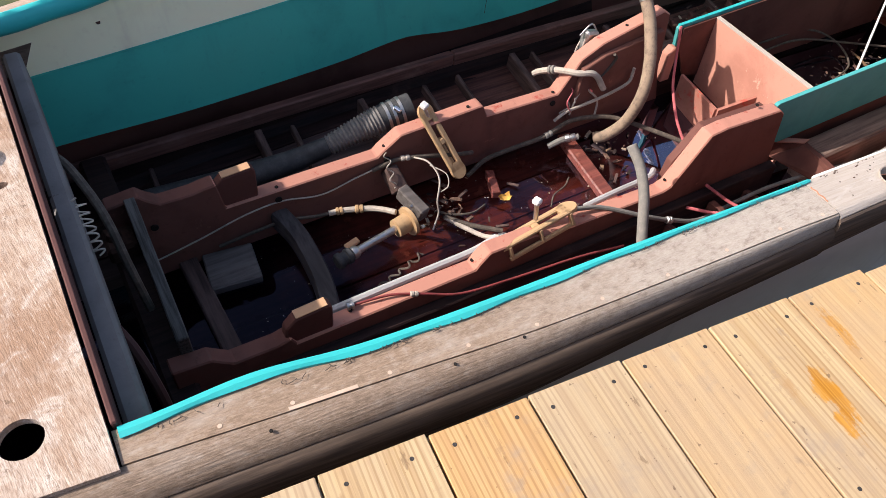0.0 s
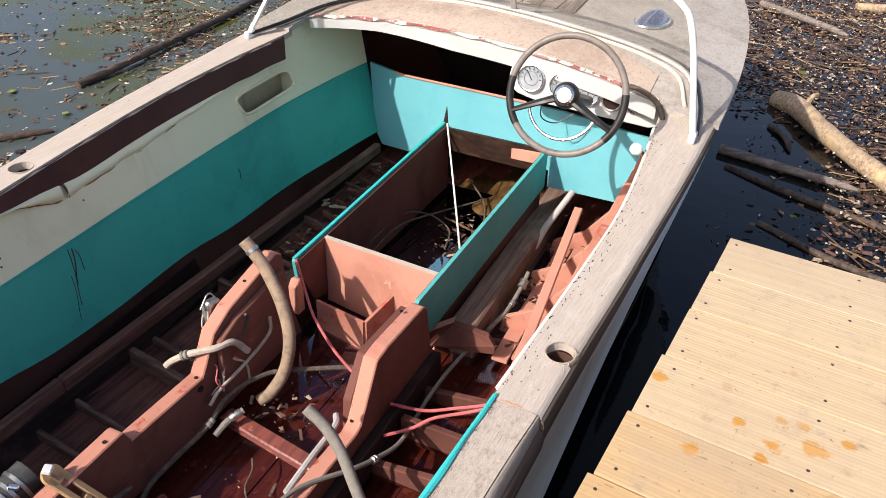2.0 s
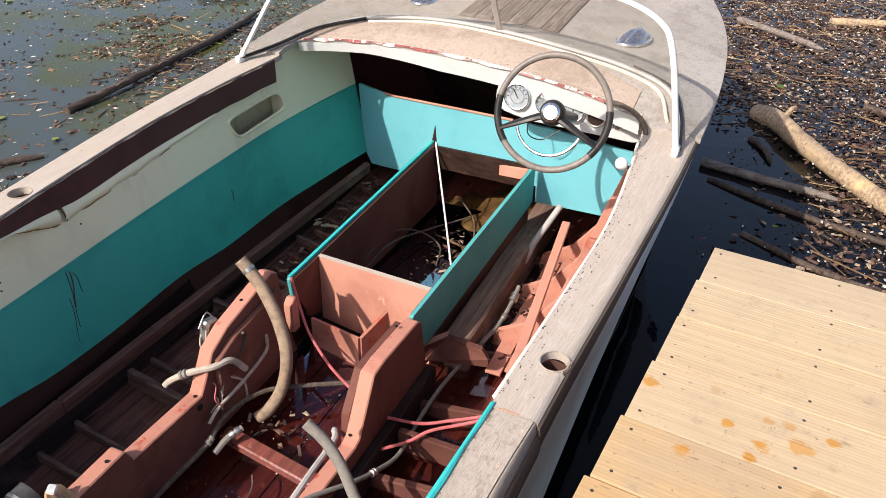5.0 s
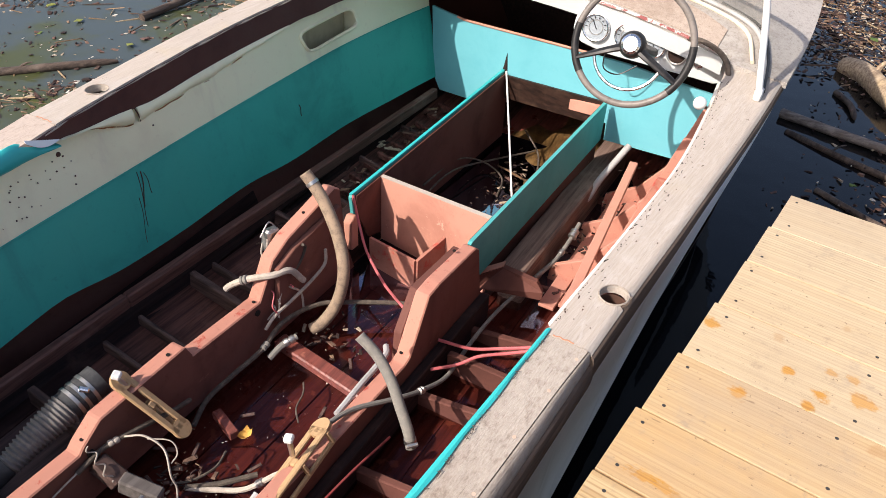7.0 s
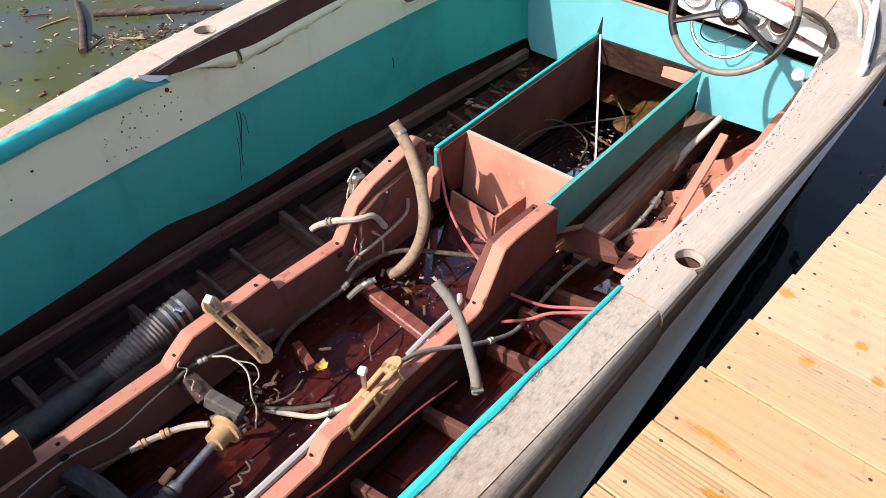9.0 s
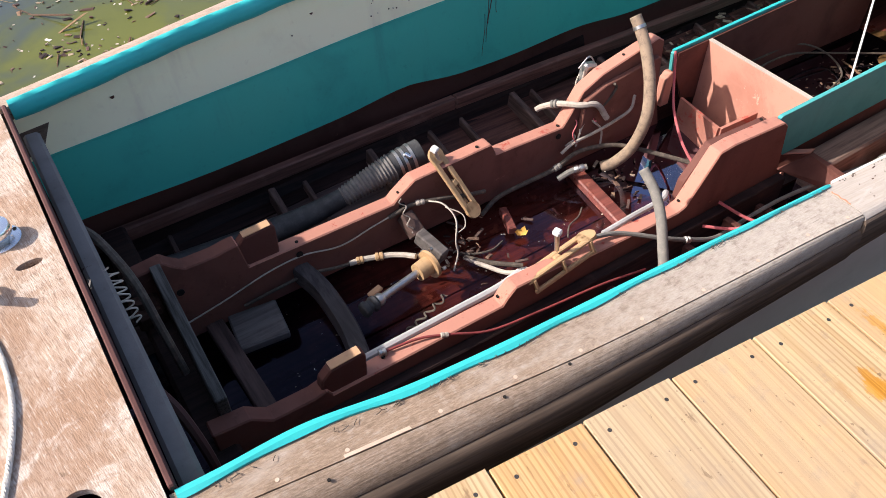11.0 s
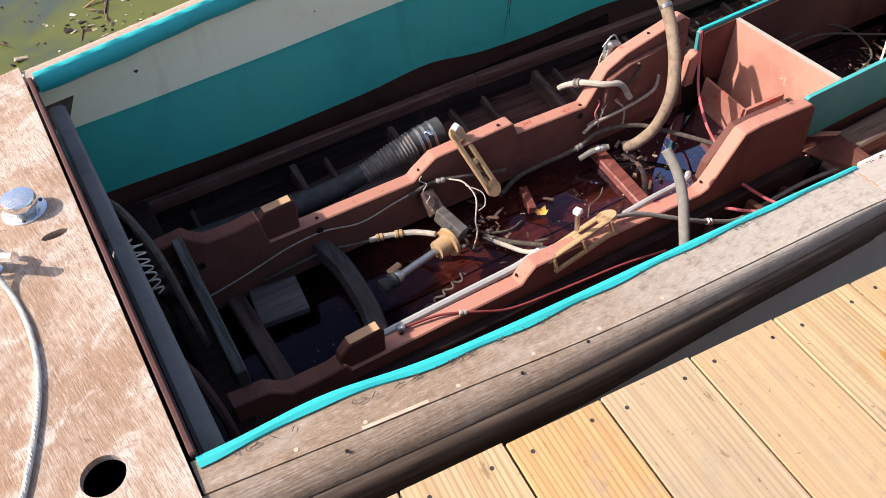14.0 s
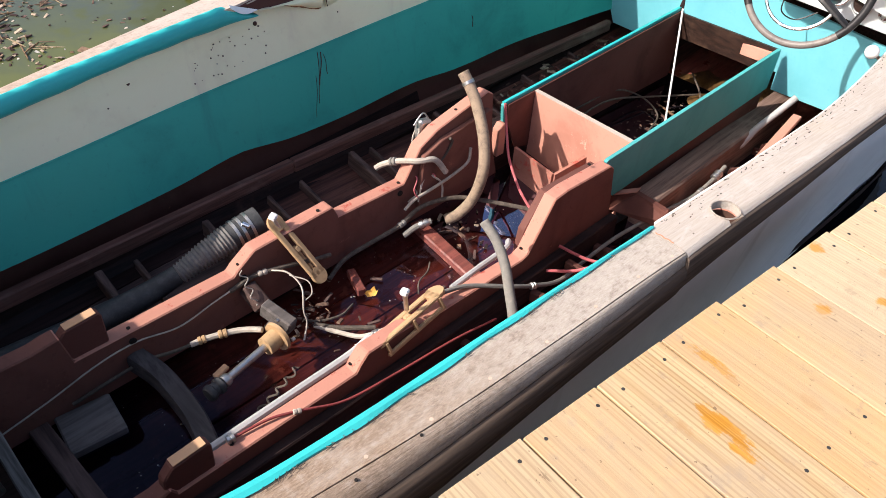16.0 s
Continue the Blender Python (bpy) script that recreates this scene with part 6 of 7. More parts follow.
# slotted mounting brackets with their bolts
def bracket(a, b, side_v, width, flange, label):
    a, b = Vector(a), Vector(b)
    d = (b - a).normalized()
    s = (Vector(side_v) - d * Vector(side_v).dot(d)).normalized()
    n_ = d.cross(s).normalized()
    n_ = n_ if n_.z > 0 else -n_
    L = (b - a).length
    br = thing("mounting_bracket", a, label, "mounting bracket", "engine mounting brackets")

    def bar(u0, v0, u1, v1, t=0.012):
        p, q = a + d * u0 + s * v0, a + d * u1 + s * v1
        w = abs(v1 - v0)
        return beam(a + d * u0 + s * (v0 + v1) / 2, a + d * u1 + s * (v0 + v1) / 2, w, t, 0.0035, up=n_[:])

    w = width / 2
    slotw = width * 0.16
    body = joined(bar(0, -w, L, -slotw), bar(0, slotw, L, w), bar(0, -slotw, L * 0.12, slotw), bar(L * 0.45, -slotw, L * 0.55, slotw), bar(L * 0.9, -slotw, L, slotw),
                  lathe([(0, -0.006), (w, -0.006), (w, 0.006), (0, 0.006)], a + d * 0.002, n_, 18), lathe([(0, -0.006), (w, -0.006), (w, 0.006), (0, 0.006)], b - d * 0.002, n_, 18))
    part("slotted_plate", body, M_BRASS, br, "tan slotted casting")
    f = flange
    e = s * f * (w - 0.006)
    ribs = [beam(a + d * L * k + e - n_ * 0.002, a + d * L * k + e - n_ * 0.044, 0.016, 0.010, 0.002, up=d[:]) for k in (0.04, 0.5, 0.96)]
    part("flange", joined(beam(a + e - n_ * 0.042, b + e - n_ * 0.042, 0.012, 0.014, 0.003, up=n_[:]), *ribs), M_BRASS, br)
    return br, d, s, n_


br1, d1, s1, n1 = bracket((0.545, 0.285, 0.012), (0.598, 0.140, -0.150), (1, 0.25, 0), 0.058, 1, "tan slotted engine bracket hanging off the port bed")
bt = thing("mounting_bolt", (0.542, 0.285, 0.01), "bolt with a white square plastic head", "bolt", "bracket bolts")
part("head", box((0.525, 0.268, 0.034), (0.551, 0.292, 0.052), 0.004, Matrix.Rotation(0.5, 4, "Z") @ Matrix.Rotation(0.3, 4, "X")), M_WHITE_PLASTIC, bt, "white plastic head")
part("shank", tube([(0.538, 0.282, 0.036), (0.552, 0.27, -0.01)], 0.007, 8, 1), M_STEEL, bt)
br2, d2, s2, n2 = bracket((0.498, -0.268, -0.060), (0.728, -0.262, -0.020), (0, 1, -0.45), 0.062, -1, "tan slotted engine bracket lying along the starboard bed")
bt = thing("mounting_bolt", (0.615, -0.25, -0.02), "bolt with a white square plastic head", "bolt", "bracket bolts")
part("head", box((0.588, -0.278, 0.062), (0.612, -0.254, 0.080), 0.004, Matrix.Rotation(0.4, 4, "Z")), M_WHITE_PLASTIC, bt, "white plastic head")
part("shank", tube([(0.60, -0.266, 0.064), (0.618, -0.255, -0.02)], 0.0075, 8, 1), M_STEEL, bt)

# propeller shaft, coupling and stuffing box
SD = Vector((0.97, 0.17, 0.02)).normalized()
F0 = Vector((0.335, 0.035, -0.185))
sh = thing("propeller_shaft", (0.1, 0, -0.26), "steel propeller shaft with a tan coupling flange", "propeller shaft")
part("shaft", tube([F0 - SD * 0.24, F0], 0.0125, 14, 1), M_STEEL, sh, "bright steel shaft", True)
part("coupling", lathe([(0.0, -0.03), (0.030, -0.03), (0.032, 0.016), (0.048, 0.018), (0.050, 0.028), (0.044, 0.032), (0.0, 0.032)], F0, SD, 28), M_BRASS, sh, "tan coupling flange", True)
part("packing_gland", lathe([(0.0, -0.012), (0.020, -0.012), (0.021, 0.0), (0.018, 0.008), (0.015, 0.012), (0.0, 0.012)], F0 - SD * 0.185, SD, 20), M_STEEL, sh, "", True)
part("stuffing_sleeve", lathe([(0.0, -0.05), (0.021, -0.05), (0.026, -0.044), (0.026, -0.032), (0.021, -0.028), (0.021, -0.016), (0.026, -0.012), (0.026, 0.0), (0.020, 0.006), (0.0, 0.006)], F0 - SD * 0.205, SD, 20), M_RUBBER, sh, "black rubber sleeve with clamps", True)
for k in (0.6, -0.6, 2.2):
    q = F0 + SD * 0.034 + (SD.orthogonal() * math.cos(k) + SD.cross(SD.orthogonal()) * math.sin(k)) * 0.037
    part("bolt", lathe([(0, 0), (0.006, 0), (0.006, 0.01), (0, 0.01)], q, SD, 6), M_STEEL, sh)
solo("wood_chock", beam((0.395, 0.165, -0.175), (0.425, 0.055, -0.205), 0.040, 0.055, 0.005), M_KEELSON_GREY, "grey weathered wooden chock under the coupling", "chock")
part("chock_post", beam((0.40, 0.175, -0.19), (0.39, 0.245, -0.14), 0.05, 0.05, 0.005), M_RIB, boat)
bl = beam((-0.18, 0.242, -0.262), (-0.197, 0.095, -0.262), 0.155, 0.045, 0.005)
solo("wood_block", bl, M_KEELSON_GREY, "square dark wooden block lying in the bilge", "wood block")
solo("wood_chip", beam((0.155, 0.085, -0.255), (0.205, 0.095, -0.252), 0.022, 0.012, 0.003, wob=0.004), M_TANEND, "splintered scrap of pale wood", "wood chip")

# cables and pipes
def cable(name, pts, r, mat_, label, fittings=(), cat="cable", seg=8):
    body = tube(pts, r, seg, 8)
    if not fittings:
        return solo(name, body, mat_, label, cat, pts[0], smooth=True)
    c = thing(name, pts[0], label, cat)
    part("sheath", body, mat_, c, "", True)
    path = smooth_path(pts, 8)
    for u, rr, ll, m_ in fittings:
        i = int(u * (len(path) - 2))
        d = (path[i + 1] - path[i]).normalized()
        part("ferrule", lathe([(r, -ll), (rr, -ll * 0.8), (rr, -ll * 0.2), (rr * 0.8, -ll * 0.1), (rr * 0.8, ll * 0.1), (rr, ll * 0.2), (rr, ll * 0.8), (r, ll)], path[i], d, 12), m_, c, "", True)
    return c


def coil(a, b, r, turns, amp):
    a, b = Vector(a), Vector(b)
    d = (b - a).normalized()
    s = d.cross(Vector((0, 0, 1))).normalized()
    u = s.cross(d)
    return [a.lerp(b, k) + s * amp * math.sin(2 * math.pi * turns * k) + u * amp * 0.6 * math.cos(2 * math.pi * turns * k * 0.9) for k in spaced(0, 1, int(turns * 6))]


cable("control_cable", [(-0.20, 0.235, -0.215), (-0.083, 0.235, -0.205), (0.017, 0.225, -0.192), (0.106, 0.205, -0.198), (0.16, 0.192, -0.195)], 0.0055, M_CABLE, "dark control cable along the bilge")
cable("control_cable", [(0.15, 0.194, -0.195), (0.198, 0.182, -0.192), (0.269, 0.153, -0.190), (0.305, 0.125, -0.185), (0.335, 0.085, -0.175)], 0.0095, M_CABLE_PALE, "pale dirty cable end with brass ferrules", ((0.2, 0.013, 0.012, M_BRASS), (0.42, 0.014, 0.014, M_BRASS)))
cable("fuel_pipe", [(-0.13, -0.226, -0.105), (0.05, -0.228, -0.098), (0.25, -0.23, -0.092), (0.42, -0.233, -0.085), (0.50, -0.236, -0.06)], 0.012, M_SPRUCE, "white painted pipe along the engine bed", cat="pipe")
cable("fuel_pipe", [(0.83, -0.235, -0.085), (0.95, -0.230, -0.082), (1.09, -0.226, -0.080), (1.14, -0.20, -0.09)], 0.010, M_SPRUCE, "white painted pipe along the engine bed", cat="pipe")
cable("shift_cable", [(0.76, -0.25, -0.052), (0.86, -0.272, -0.070), (1.0, -0.338, -0.115), (1.10, -0.365, -0.155), (1.225, -0.378, -0.20), (1.40, -0.366, -0.212), (1.56, -0.37, -0.205), (1.737, -0.391, -0.20)], 0.0075, M_HOSE_GREY, "grey control cable looping over the bed", ((0.42, 0.012, 0.012, M_STEEL),))
cable("battery_cable", [(0.02, -0.252, -0.078), (0.13, -0.268, -0.078), (0.22, -0.298, -0.092), (0.33, -0.330, -0.118), (0.5, -0.345, -0.13), (0.72, -0.36, -0.14), (0.9, -0.37, -0.17)], 0.0038, M_CABLE_RED, "faded red battery cable on the engine bed", ((0.02, 0.012, 0.012, M_STEEL), (0.3, 0.008, 0.012, M_CABLE_PALE)))
cable("throttle_cable", [(0.50, -0.262, -0.055), (0.62, -0.20, -0.14), (0.58, -0.10, -0.235), (0.54, -0.02, -0.25), (0.50, 0.05, -0.245)], 0.008, M_CABLE_PALE, "pale cable running down into the bilge", ((0.45, 0.012, 0.014, M_STEEL),))
cable("throttle_cable", [(0.50, 0.05, -0.244), (0.56, -0.02, -0.246), (0.64, -0.09, -0.245)], 0.0085, M_CABLE, "dark cable end lying in the bilge")
cable("red_wire", [(1.619, 0.262, 0.050), (1.60, 0.22, -0.069), (1.545, 0.15, -0.125), (1.464, 0.03, -0.15), (1.40, -0.06, -0.135), (1.352, -0.12, -0.11), (1.30, -0.205, -0.10)], 0.0052, M_CABLE_PINK, "faded pink wire hanging between box and bed")
cable("red_wire", [(1.30, -0.30, -0.14), (1.345, -0.40, -0.165), (1.385, -0.49, -0.15), (1.43, -0.60, -0.12), (1.48, -0.73, -0.05)], 0.0056, M_CABLE_PINK, "faded pink wire crossing to the side")
cable("red_wire", [(1.20, -0.33, -0.175), (1.263, -0.396, -0.17), (1.313, -0.45, -0.146), (1.377, -0.558, -0.124), (1.45, -0.72, -0.06)], 0.0056, M_CABLE_PINK, "faded pink wire crossing to the side")
cable("steering_cable", [(1.50, -0.14, -0.21), (1.424, -0.047, -0.19), (1.335, 0.088, -0.185), (1.258, 0.17, -0.18), (1.123, 0.208, -0.178), (0.994, 0.19, -0.19), (0.88, 0.21, -0.215), (0.77, 0.225, -0.24), (0.68, 0.20, -0.26)], 0.0085, M_CABLE, "muddy brown cable along the port bed", ((0.62, 0.012, 0.016, M_HOSE_GREY),))
cable("choke_cable", [(1.382, 0.215, -0.032), (1.369, 0.212, -0.088), (1.287, 0.212, -0.112), (1.192, 0.214, -0.125), (1.101, 0.22, -0.138), (1.055, 0.225, -0.168)], 0.006, M_CABLE_PALE, "pale stiff cable curling out of the bilge")
cable("earth_strap", [(1.10, 0.13, -0.185), (1.05, 0.155, -0.20), (1.0, 0.17, -0.225)], 0.011, M_HOSE_GREY, "grey battery lead end", ((0.3, 0.014, 0.02, M_STEEL),))
cable("fuel_hose", [(1.055, 0.385, -0.065), (1.0669, 0.37, -0.049), (1.0831, 0.32, -0.0144), (1.105, 0.276, 0.0015), (1.134, 0.24, 0.0063), (1.191, 0.215, 0.0), (1.236, 0.20, -0.0667)], 0.0115, M_CABLE_PALE, "stiff tan fuel hose over the port bed", ((0.35, 0.016, 0.014, M_HOSE_GREY),), "hose")
for k, (p, q) in enumerate((((1.15, 0.30, -0.05), (1.20, 0.215, -0.075)), ((1.12, 0.31, -0.02), (1.14, 0.225, -0.11)), ((1.17, 0.29, -0.02), (1.10, 0.235, -0.16)))):
    cable("thin_wire", coil(p, q, 0.002, 2.2, 0.014), 0.0032, M_CABLE_PALE if k else M_CABLE_PINK, "kinked bare wire by the fuel hose", cat="wire", seg=5)
cable("thin_wire", [(1.235, 0.318, 0.10), (1.21, 0.335, 0.07), (1.18, 0.325, 0.03), (1.19, 0.31, -0.01), (1.15, 0.305, -0.04)], 0.003, M_CABLE_PALE, "kinked pale wire on the port bed", cat="wire", seg=5)
jb = solo("junction_box", joined(box((1.20, 0.308, 0.02), (1.26, 0.345, 0.10), 0.008, Matrix.Rotation(0.25, 4, "Y")), tube([(1.19, 0.33, 0.09), (1.24, 0.335, 0.12), (1.27, 0.33, 0.08)], 0.003, 6, 4)), M_STEEL, "crumpled silver junction box behind the bed", "junction box")
cable("thin_wire", coil((0.385, 0.252, -0.075), (0.375, 0.17, -0.16), 0.002, 3.0, 0.010), 0.0022, M_CABLE_PALE, "wavy bare wire hanging off the bed", cat="wire", seg=5)
cable("thin_wire", [(0.47, 0.215, -0.10), (0.492, 0.16, -0.085), (0.50, 0.10, -0.11), (0.47, 0.055, -0.16), (0.468, 0.04, -0.20), (0.435, 0.015, -0.24)], 0.0032, M_CABLE_PALE, "pale split wire hanging into the bilge", cat="wire", seg=5)
cable("thin_wire", [(0.492, 0.15, -0.09), (0.525, 0.10, -0.10), (0.52, 0.075, -0.13), (0.49, 0.07, -0.14)], 0.0022, M_CABLE_PALE, "pale split wire hanging into the bilge", cat="wire", seg=5)
cable("thin_wire", coil((0.16, -0.115, -0.255), (0.36, -0.055, -0.245), 0.003, 5.0, 0.012), 0.0036, M_CABLE, "curled dark wire lying in the bilge", cat="wire", seg=5)
cable("loom", [(-0.42, 0.235, -0.19), (-0.25, 0.243, -0.165), (-0.10, 0.244, -0.13), (0.02, 0.245, -0.125), (0.15, 0.244, -0.155), (0.28, 0.242, -0.13), (0.40, 0.240, -0.115), (0.52, 0.235, -0.13)], 0.0028, M_CABLE_PALE, "thin wire loom pinned along the port bed", cat="wire", seg=5)
cable("loom", [(0.33, 0.243, -0.125), (0.42, 0.235, -0.105), (0.52, 0.21, -0.11), (0.62, 0.205, -0.14), (0.70, 0.215, -0.17)], 0.0075, M_CABLE, "dark wire loom along the port bed", ((0.35, 0.010, 0.016, M_CABLE_PALE),), "wire")
cable("bilge_pipe", [(2.25, -0.30, -0.175), (2.34, -0.35, -0.172), (2.415, -0.388, -0.165), (2.445, -0.397, -0.145), (2.49, -0.409, -0.10), (2.57, -0.437, -0.045), (2.642, -0.47, 0.02)], 0.0145, M_SPRUCE, "grey plastic conduit bent along the seat box", cat="pipe", seg=12)
cable("fuel_line", [(1.80, -0.40, -0.21), (1.856, -0.412, -0.20), (1.981, -0.436, -0.19), (2.094, -0.444, -0.165), (2.18, -0.447, -0.13)], 0.009, M_HOSE_GREY, "grey fuel line with a valve", ((0.9, 0.018, 0.022, M_STEEL), (0.62, 0.012, 0.012, M_STEEL)))
solo("loose_batten", beam((1.50, -0.632, -0.06), (2.60, -0.515, -0.035), 0.036, 0.02, 0.003), M_PINK, "long salmon batten lying over the frames", "batten")
rod = thing("steel_rod", (2.36, -0.07, -0.27), "thin white-painted rod leaning across the seat box", "rod")
part("shaft", tube([(2.36, -0.072, -0.262), (2.60, 0.079, -0.072), (2.835, 0.228, 0.112)], 0.0045, 8, 2), M_WHITE_PLASTIC, rod, "", True)
part("tip", prism([(-0.016, 0.0), (0.014, 0.0), (-0.004, 0.10)], 2.836, 2.842, "x", 0.001), M_DARKWOOD, rod, "dark splinter")
bpy.data.objects["tip"].location = (0, 0.238, 0.100)
lever = thing("shift_lever", (2.20, -0.80, 0.44), "shift lever with a white ball knob by the dash", "lever")
part("stem", tube([(2.28, -0.845, 0.42), (2.20, -0.815, 0.47), (2.13, -0.787, 0.515)], 0.006, 8, 3), M_STEEL, lever, "", True)
part("knob", lathe([(0.022 * math.sin(a), -0.022 * math.cos(a)) for a in spaced(0.02, math.pi - 0.02, 10)], (2.125, -0.786, 0.519), (0, 0, 1), 18), M_WHITE_PLASTIC, lever, "white ball knob", True)
cable("dash_cable", [(2.52, -0.62, 0.575), (2.46, -0.69, 0.60), (2.42, -0.77, 0.585), (2.38, -0.815, 0.54), (2.36, -0.825, 0.44)], 0.010, M_CABLE, "dark cable loom curling behind the dash")
cable("column_wire", [(2.55, -0.315, 0.435), (2.52, -0.33, 0.385), (2.54, -0.385, 0.365), (2.56, -0.45, 0.41)], 0.0028, M_BLACK, "black wires drooping under the dash", cat="wire", seg=5)
solo("dead_leaf", grid([[(0.732 + 0.022 * u, 0.038 + 0.017 * v * (1 - 0.4 * u * u), -0.254 + 0.009 * (u * u + v * v) + 0.003 * math.sin(5 * u + 3 * v)) for v in spaced(-1, 1, 6)] for u in spaced(-1, 1, 8)]), M_LEAF, "curled yellow dead leaf afloat in the bilge", "leaf", smooth=True)
cable("stern_hose", [(-0.53, 0.20, 0.33), (-0.50, 0.13, 0.32), (-0.47, 0.02, 0.26), (-0.46, -0.06, 0.15), (-0.45, -0.10, 0.02)], 0.011, M_CABLE, "brown hose looped under the stern deck", cat="hose")
cable("stern_hose", [(-0.53, -0.35, 0.33), (-0.505, -0.42, 0.30), (-0.49, -0.49, 0.22), (-0.49, -0.52, 0.10)], 0.011, M_BROWN, "brown hose looped under the stern deck", cat="hose")
cable("coiled_wire", coil((-0.508, -0.04, 0.38), (-0.505, -0.17, 0.33), 0.002, 7, 0.014), 0.0022, M_CABLE_PALE, "tangle of thin wire on the deck beam", cat="wire", seg=5)
for x, y in ((-0.47, -0.56), (-0.47, 0.22)):
    solo("stern_bracket", joined(box((x - 0.03, y - 0.05, -0.08), (x + 0.05, y + 0.05, -0.02), 0.01), lathe([(0.022, 0), (0.018, 0.02), (0, 0.024)], (x, y, -0.02), (0, 0, 1), 12)), M_RUST, "rusty iron fitting under the stern deck", "fitting")

# loose wires and leads round the port bed's raised end
for pts, r, m_ in (([(1.20, 0.31, 0.085), (1.185, 0.30, 0.04), (1.16, 0.262, -0.01), (1.175, 0.238, -0.05), (1.14, 0.228, -0.10), (1.12, 0.222, -0.16)], 0.0034, M_CABLE_PALE),
                   ([(1.145, 0.30, -0.035), (1.175, 0.265, -0.028), (1.21, 0.235, -0.04), (1.25, 0.228, -0.02), (1.285, 0.224, 0.03), (1.27, 0.221, 0.055)], 0.0055, M_CABLE),
                   ([(1.11, 0.315, -0.055), (1.16, 0.258, -0.05), (1.20, 0.226, -0.085), (1.235, 0.215, -0.13), (1.23, 0.205, -0.20)], 0.0042, M_CABLE_PALE),
                   ([(1.10, 0.30, -0.06), (1.13, 0.245, -0.065), (1.10, 0.225, -0.10), (1.115, 0.215, -0.14)], 0.0028, M_CABLE_PINK),
                   ([(0.50, 0.10, -0.262), (0.535, 0.06, -0.258), (0.60, 0.035, -0.256), (0.66, 0.05, -0.258)], 0.004, M_CABLE),
                   ([(0.86, -0.06, -0.262), (0.90, -0.02, -0.258), (0.96, 0.0, -0.258), (1.0, 0.03, -0.26)], 0.003, M_CABLE)):
    cable("loose_lead", pts, r, m_, "loose dirty wire lead dangling by the engine bed", cat="wire", seg=6)
for x, y, turn in ((0.62, 0.13, 20), (0.80, 0.09, -50), (0.47, 0.16, 75), (0.93, -0.10, 10), (0.66, -0.06, -25), (1.15, -0.05, 40)):
    d_ = Vector((math.cos(radians(turn)), math.sin(radians(turn)), 0.0)) * 0.022
    solo("wood_splinter", beam(Vector((x, y, -0.262)) - d_, Vector((x, y, -0.258)) + d_, 0.010, 0.006, 0.001, wob=0.002), M_RIB, "dark sodden splinter of wood in the bilge", "splinter")

# plugs and nails in the covering board
for side in (-1,):
    for x in (-0.42, -0.30, -0.13, 0.02, 0.155, 0.30, 0.45, 0.60, 0.74, 0.85):
        y = side * (seam_y(x) - (0.010 if int(x * 100) % 2 else 0.014))
        part("plug", lathe([(0, -0.001), (0.0042, -0.001), (0.004, 0.0012), (0, 0.0012)], (x, y, sheer(x, side) + 0.0005), (0, 0, 1), 10), M_PUTTY, BOARD[side])
    for x in (-0.35, -0.02, 0.12, 0.40):
        i, h = inner(x, side), half(x)
        part("nail", lathe([(0, -0.001), (0.0032, -0.001), (0.0032, 0.0012), (0, 0.0012)], (x, side * (i + (h - i) * 0.68), sheer(x, side) - 0.001), (0, 0, 1), 8), M_HOLE, BOARD[side])
part("repair_patch", plate([[(x, -(inner(x, -1) + (seam_y(x) - inner(x, -1)) * k), sheer(x, -1) + 0.0022) for k in (0.90, 0.985)] for x in spaced(-0.31, -0.19, 5)], 0.003), M_PUTTY, BOARD[-1], "pale splintered patch in the covering board")


# ---- pier ----
pier = thing("pier", (1.0, -1.5, 0.46), "new yellow pine pier deck with dark screws and resin stains", "pier", kind="structure")
TURN = radians(-5.4)
E1, E2 = Vector((math.cos(TURN), math.sin(TURN), 0)), Vector((math.sin(TURN), -math.cos(TURN), 0))
EDGE0 = Vector((0.0, -0.985, 0.5))
SEAMS = [0.028 + 0.179 * k for k in range(-14, 0)] + [0.028, 0.210, 0.393, 0.576, 0.758, 0.952, 1.162, 1.362, 1.548, 1.745]
TINTS = [(1.0, 1.02, 1.06), (1.0, 1.0, 1.0), (0.96, 0.98, 1.03), (1.0, 0.98, 0.96), (0.93, 0.94, 0.97)]
OVERHANG = [(-3.0, -0.044), (0.0, -0.038), (0.55, -0.036), (0.74, -0.028), (0.94, -0.021), (1.17, -0.013), (1.35, -0.006), (1.78, 0.0)]
random.seed(4)


def pier_board(w, length):
    bm = box((0.0022, 0, -0.038), (w - 0.0022, length, 0.0), 0.0012)
    return bm


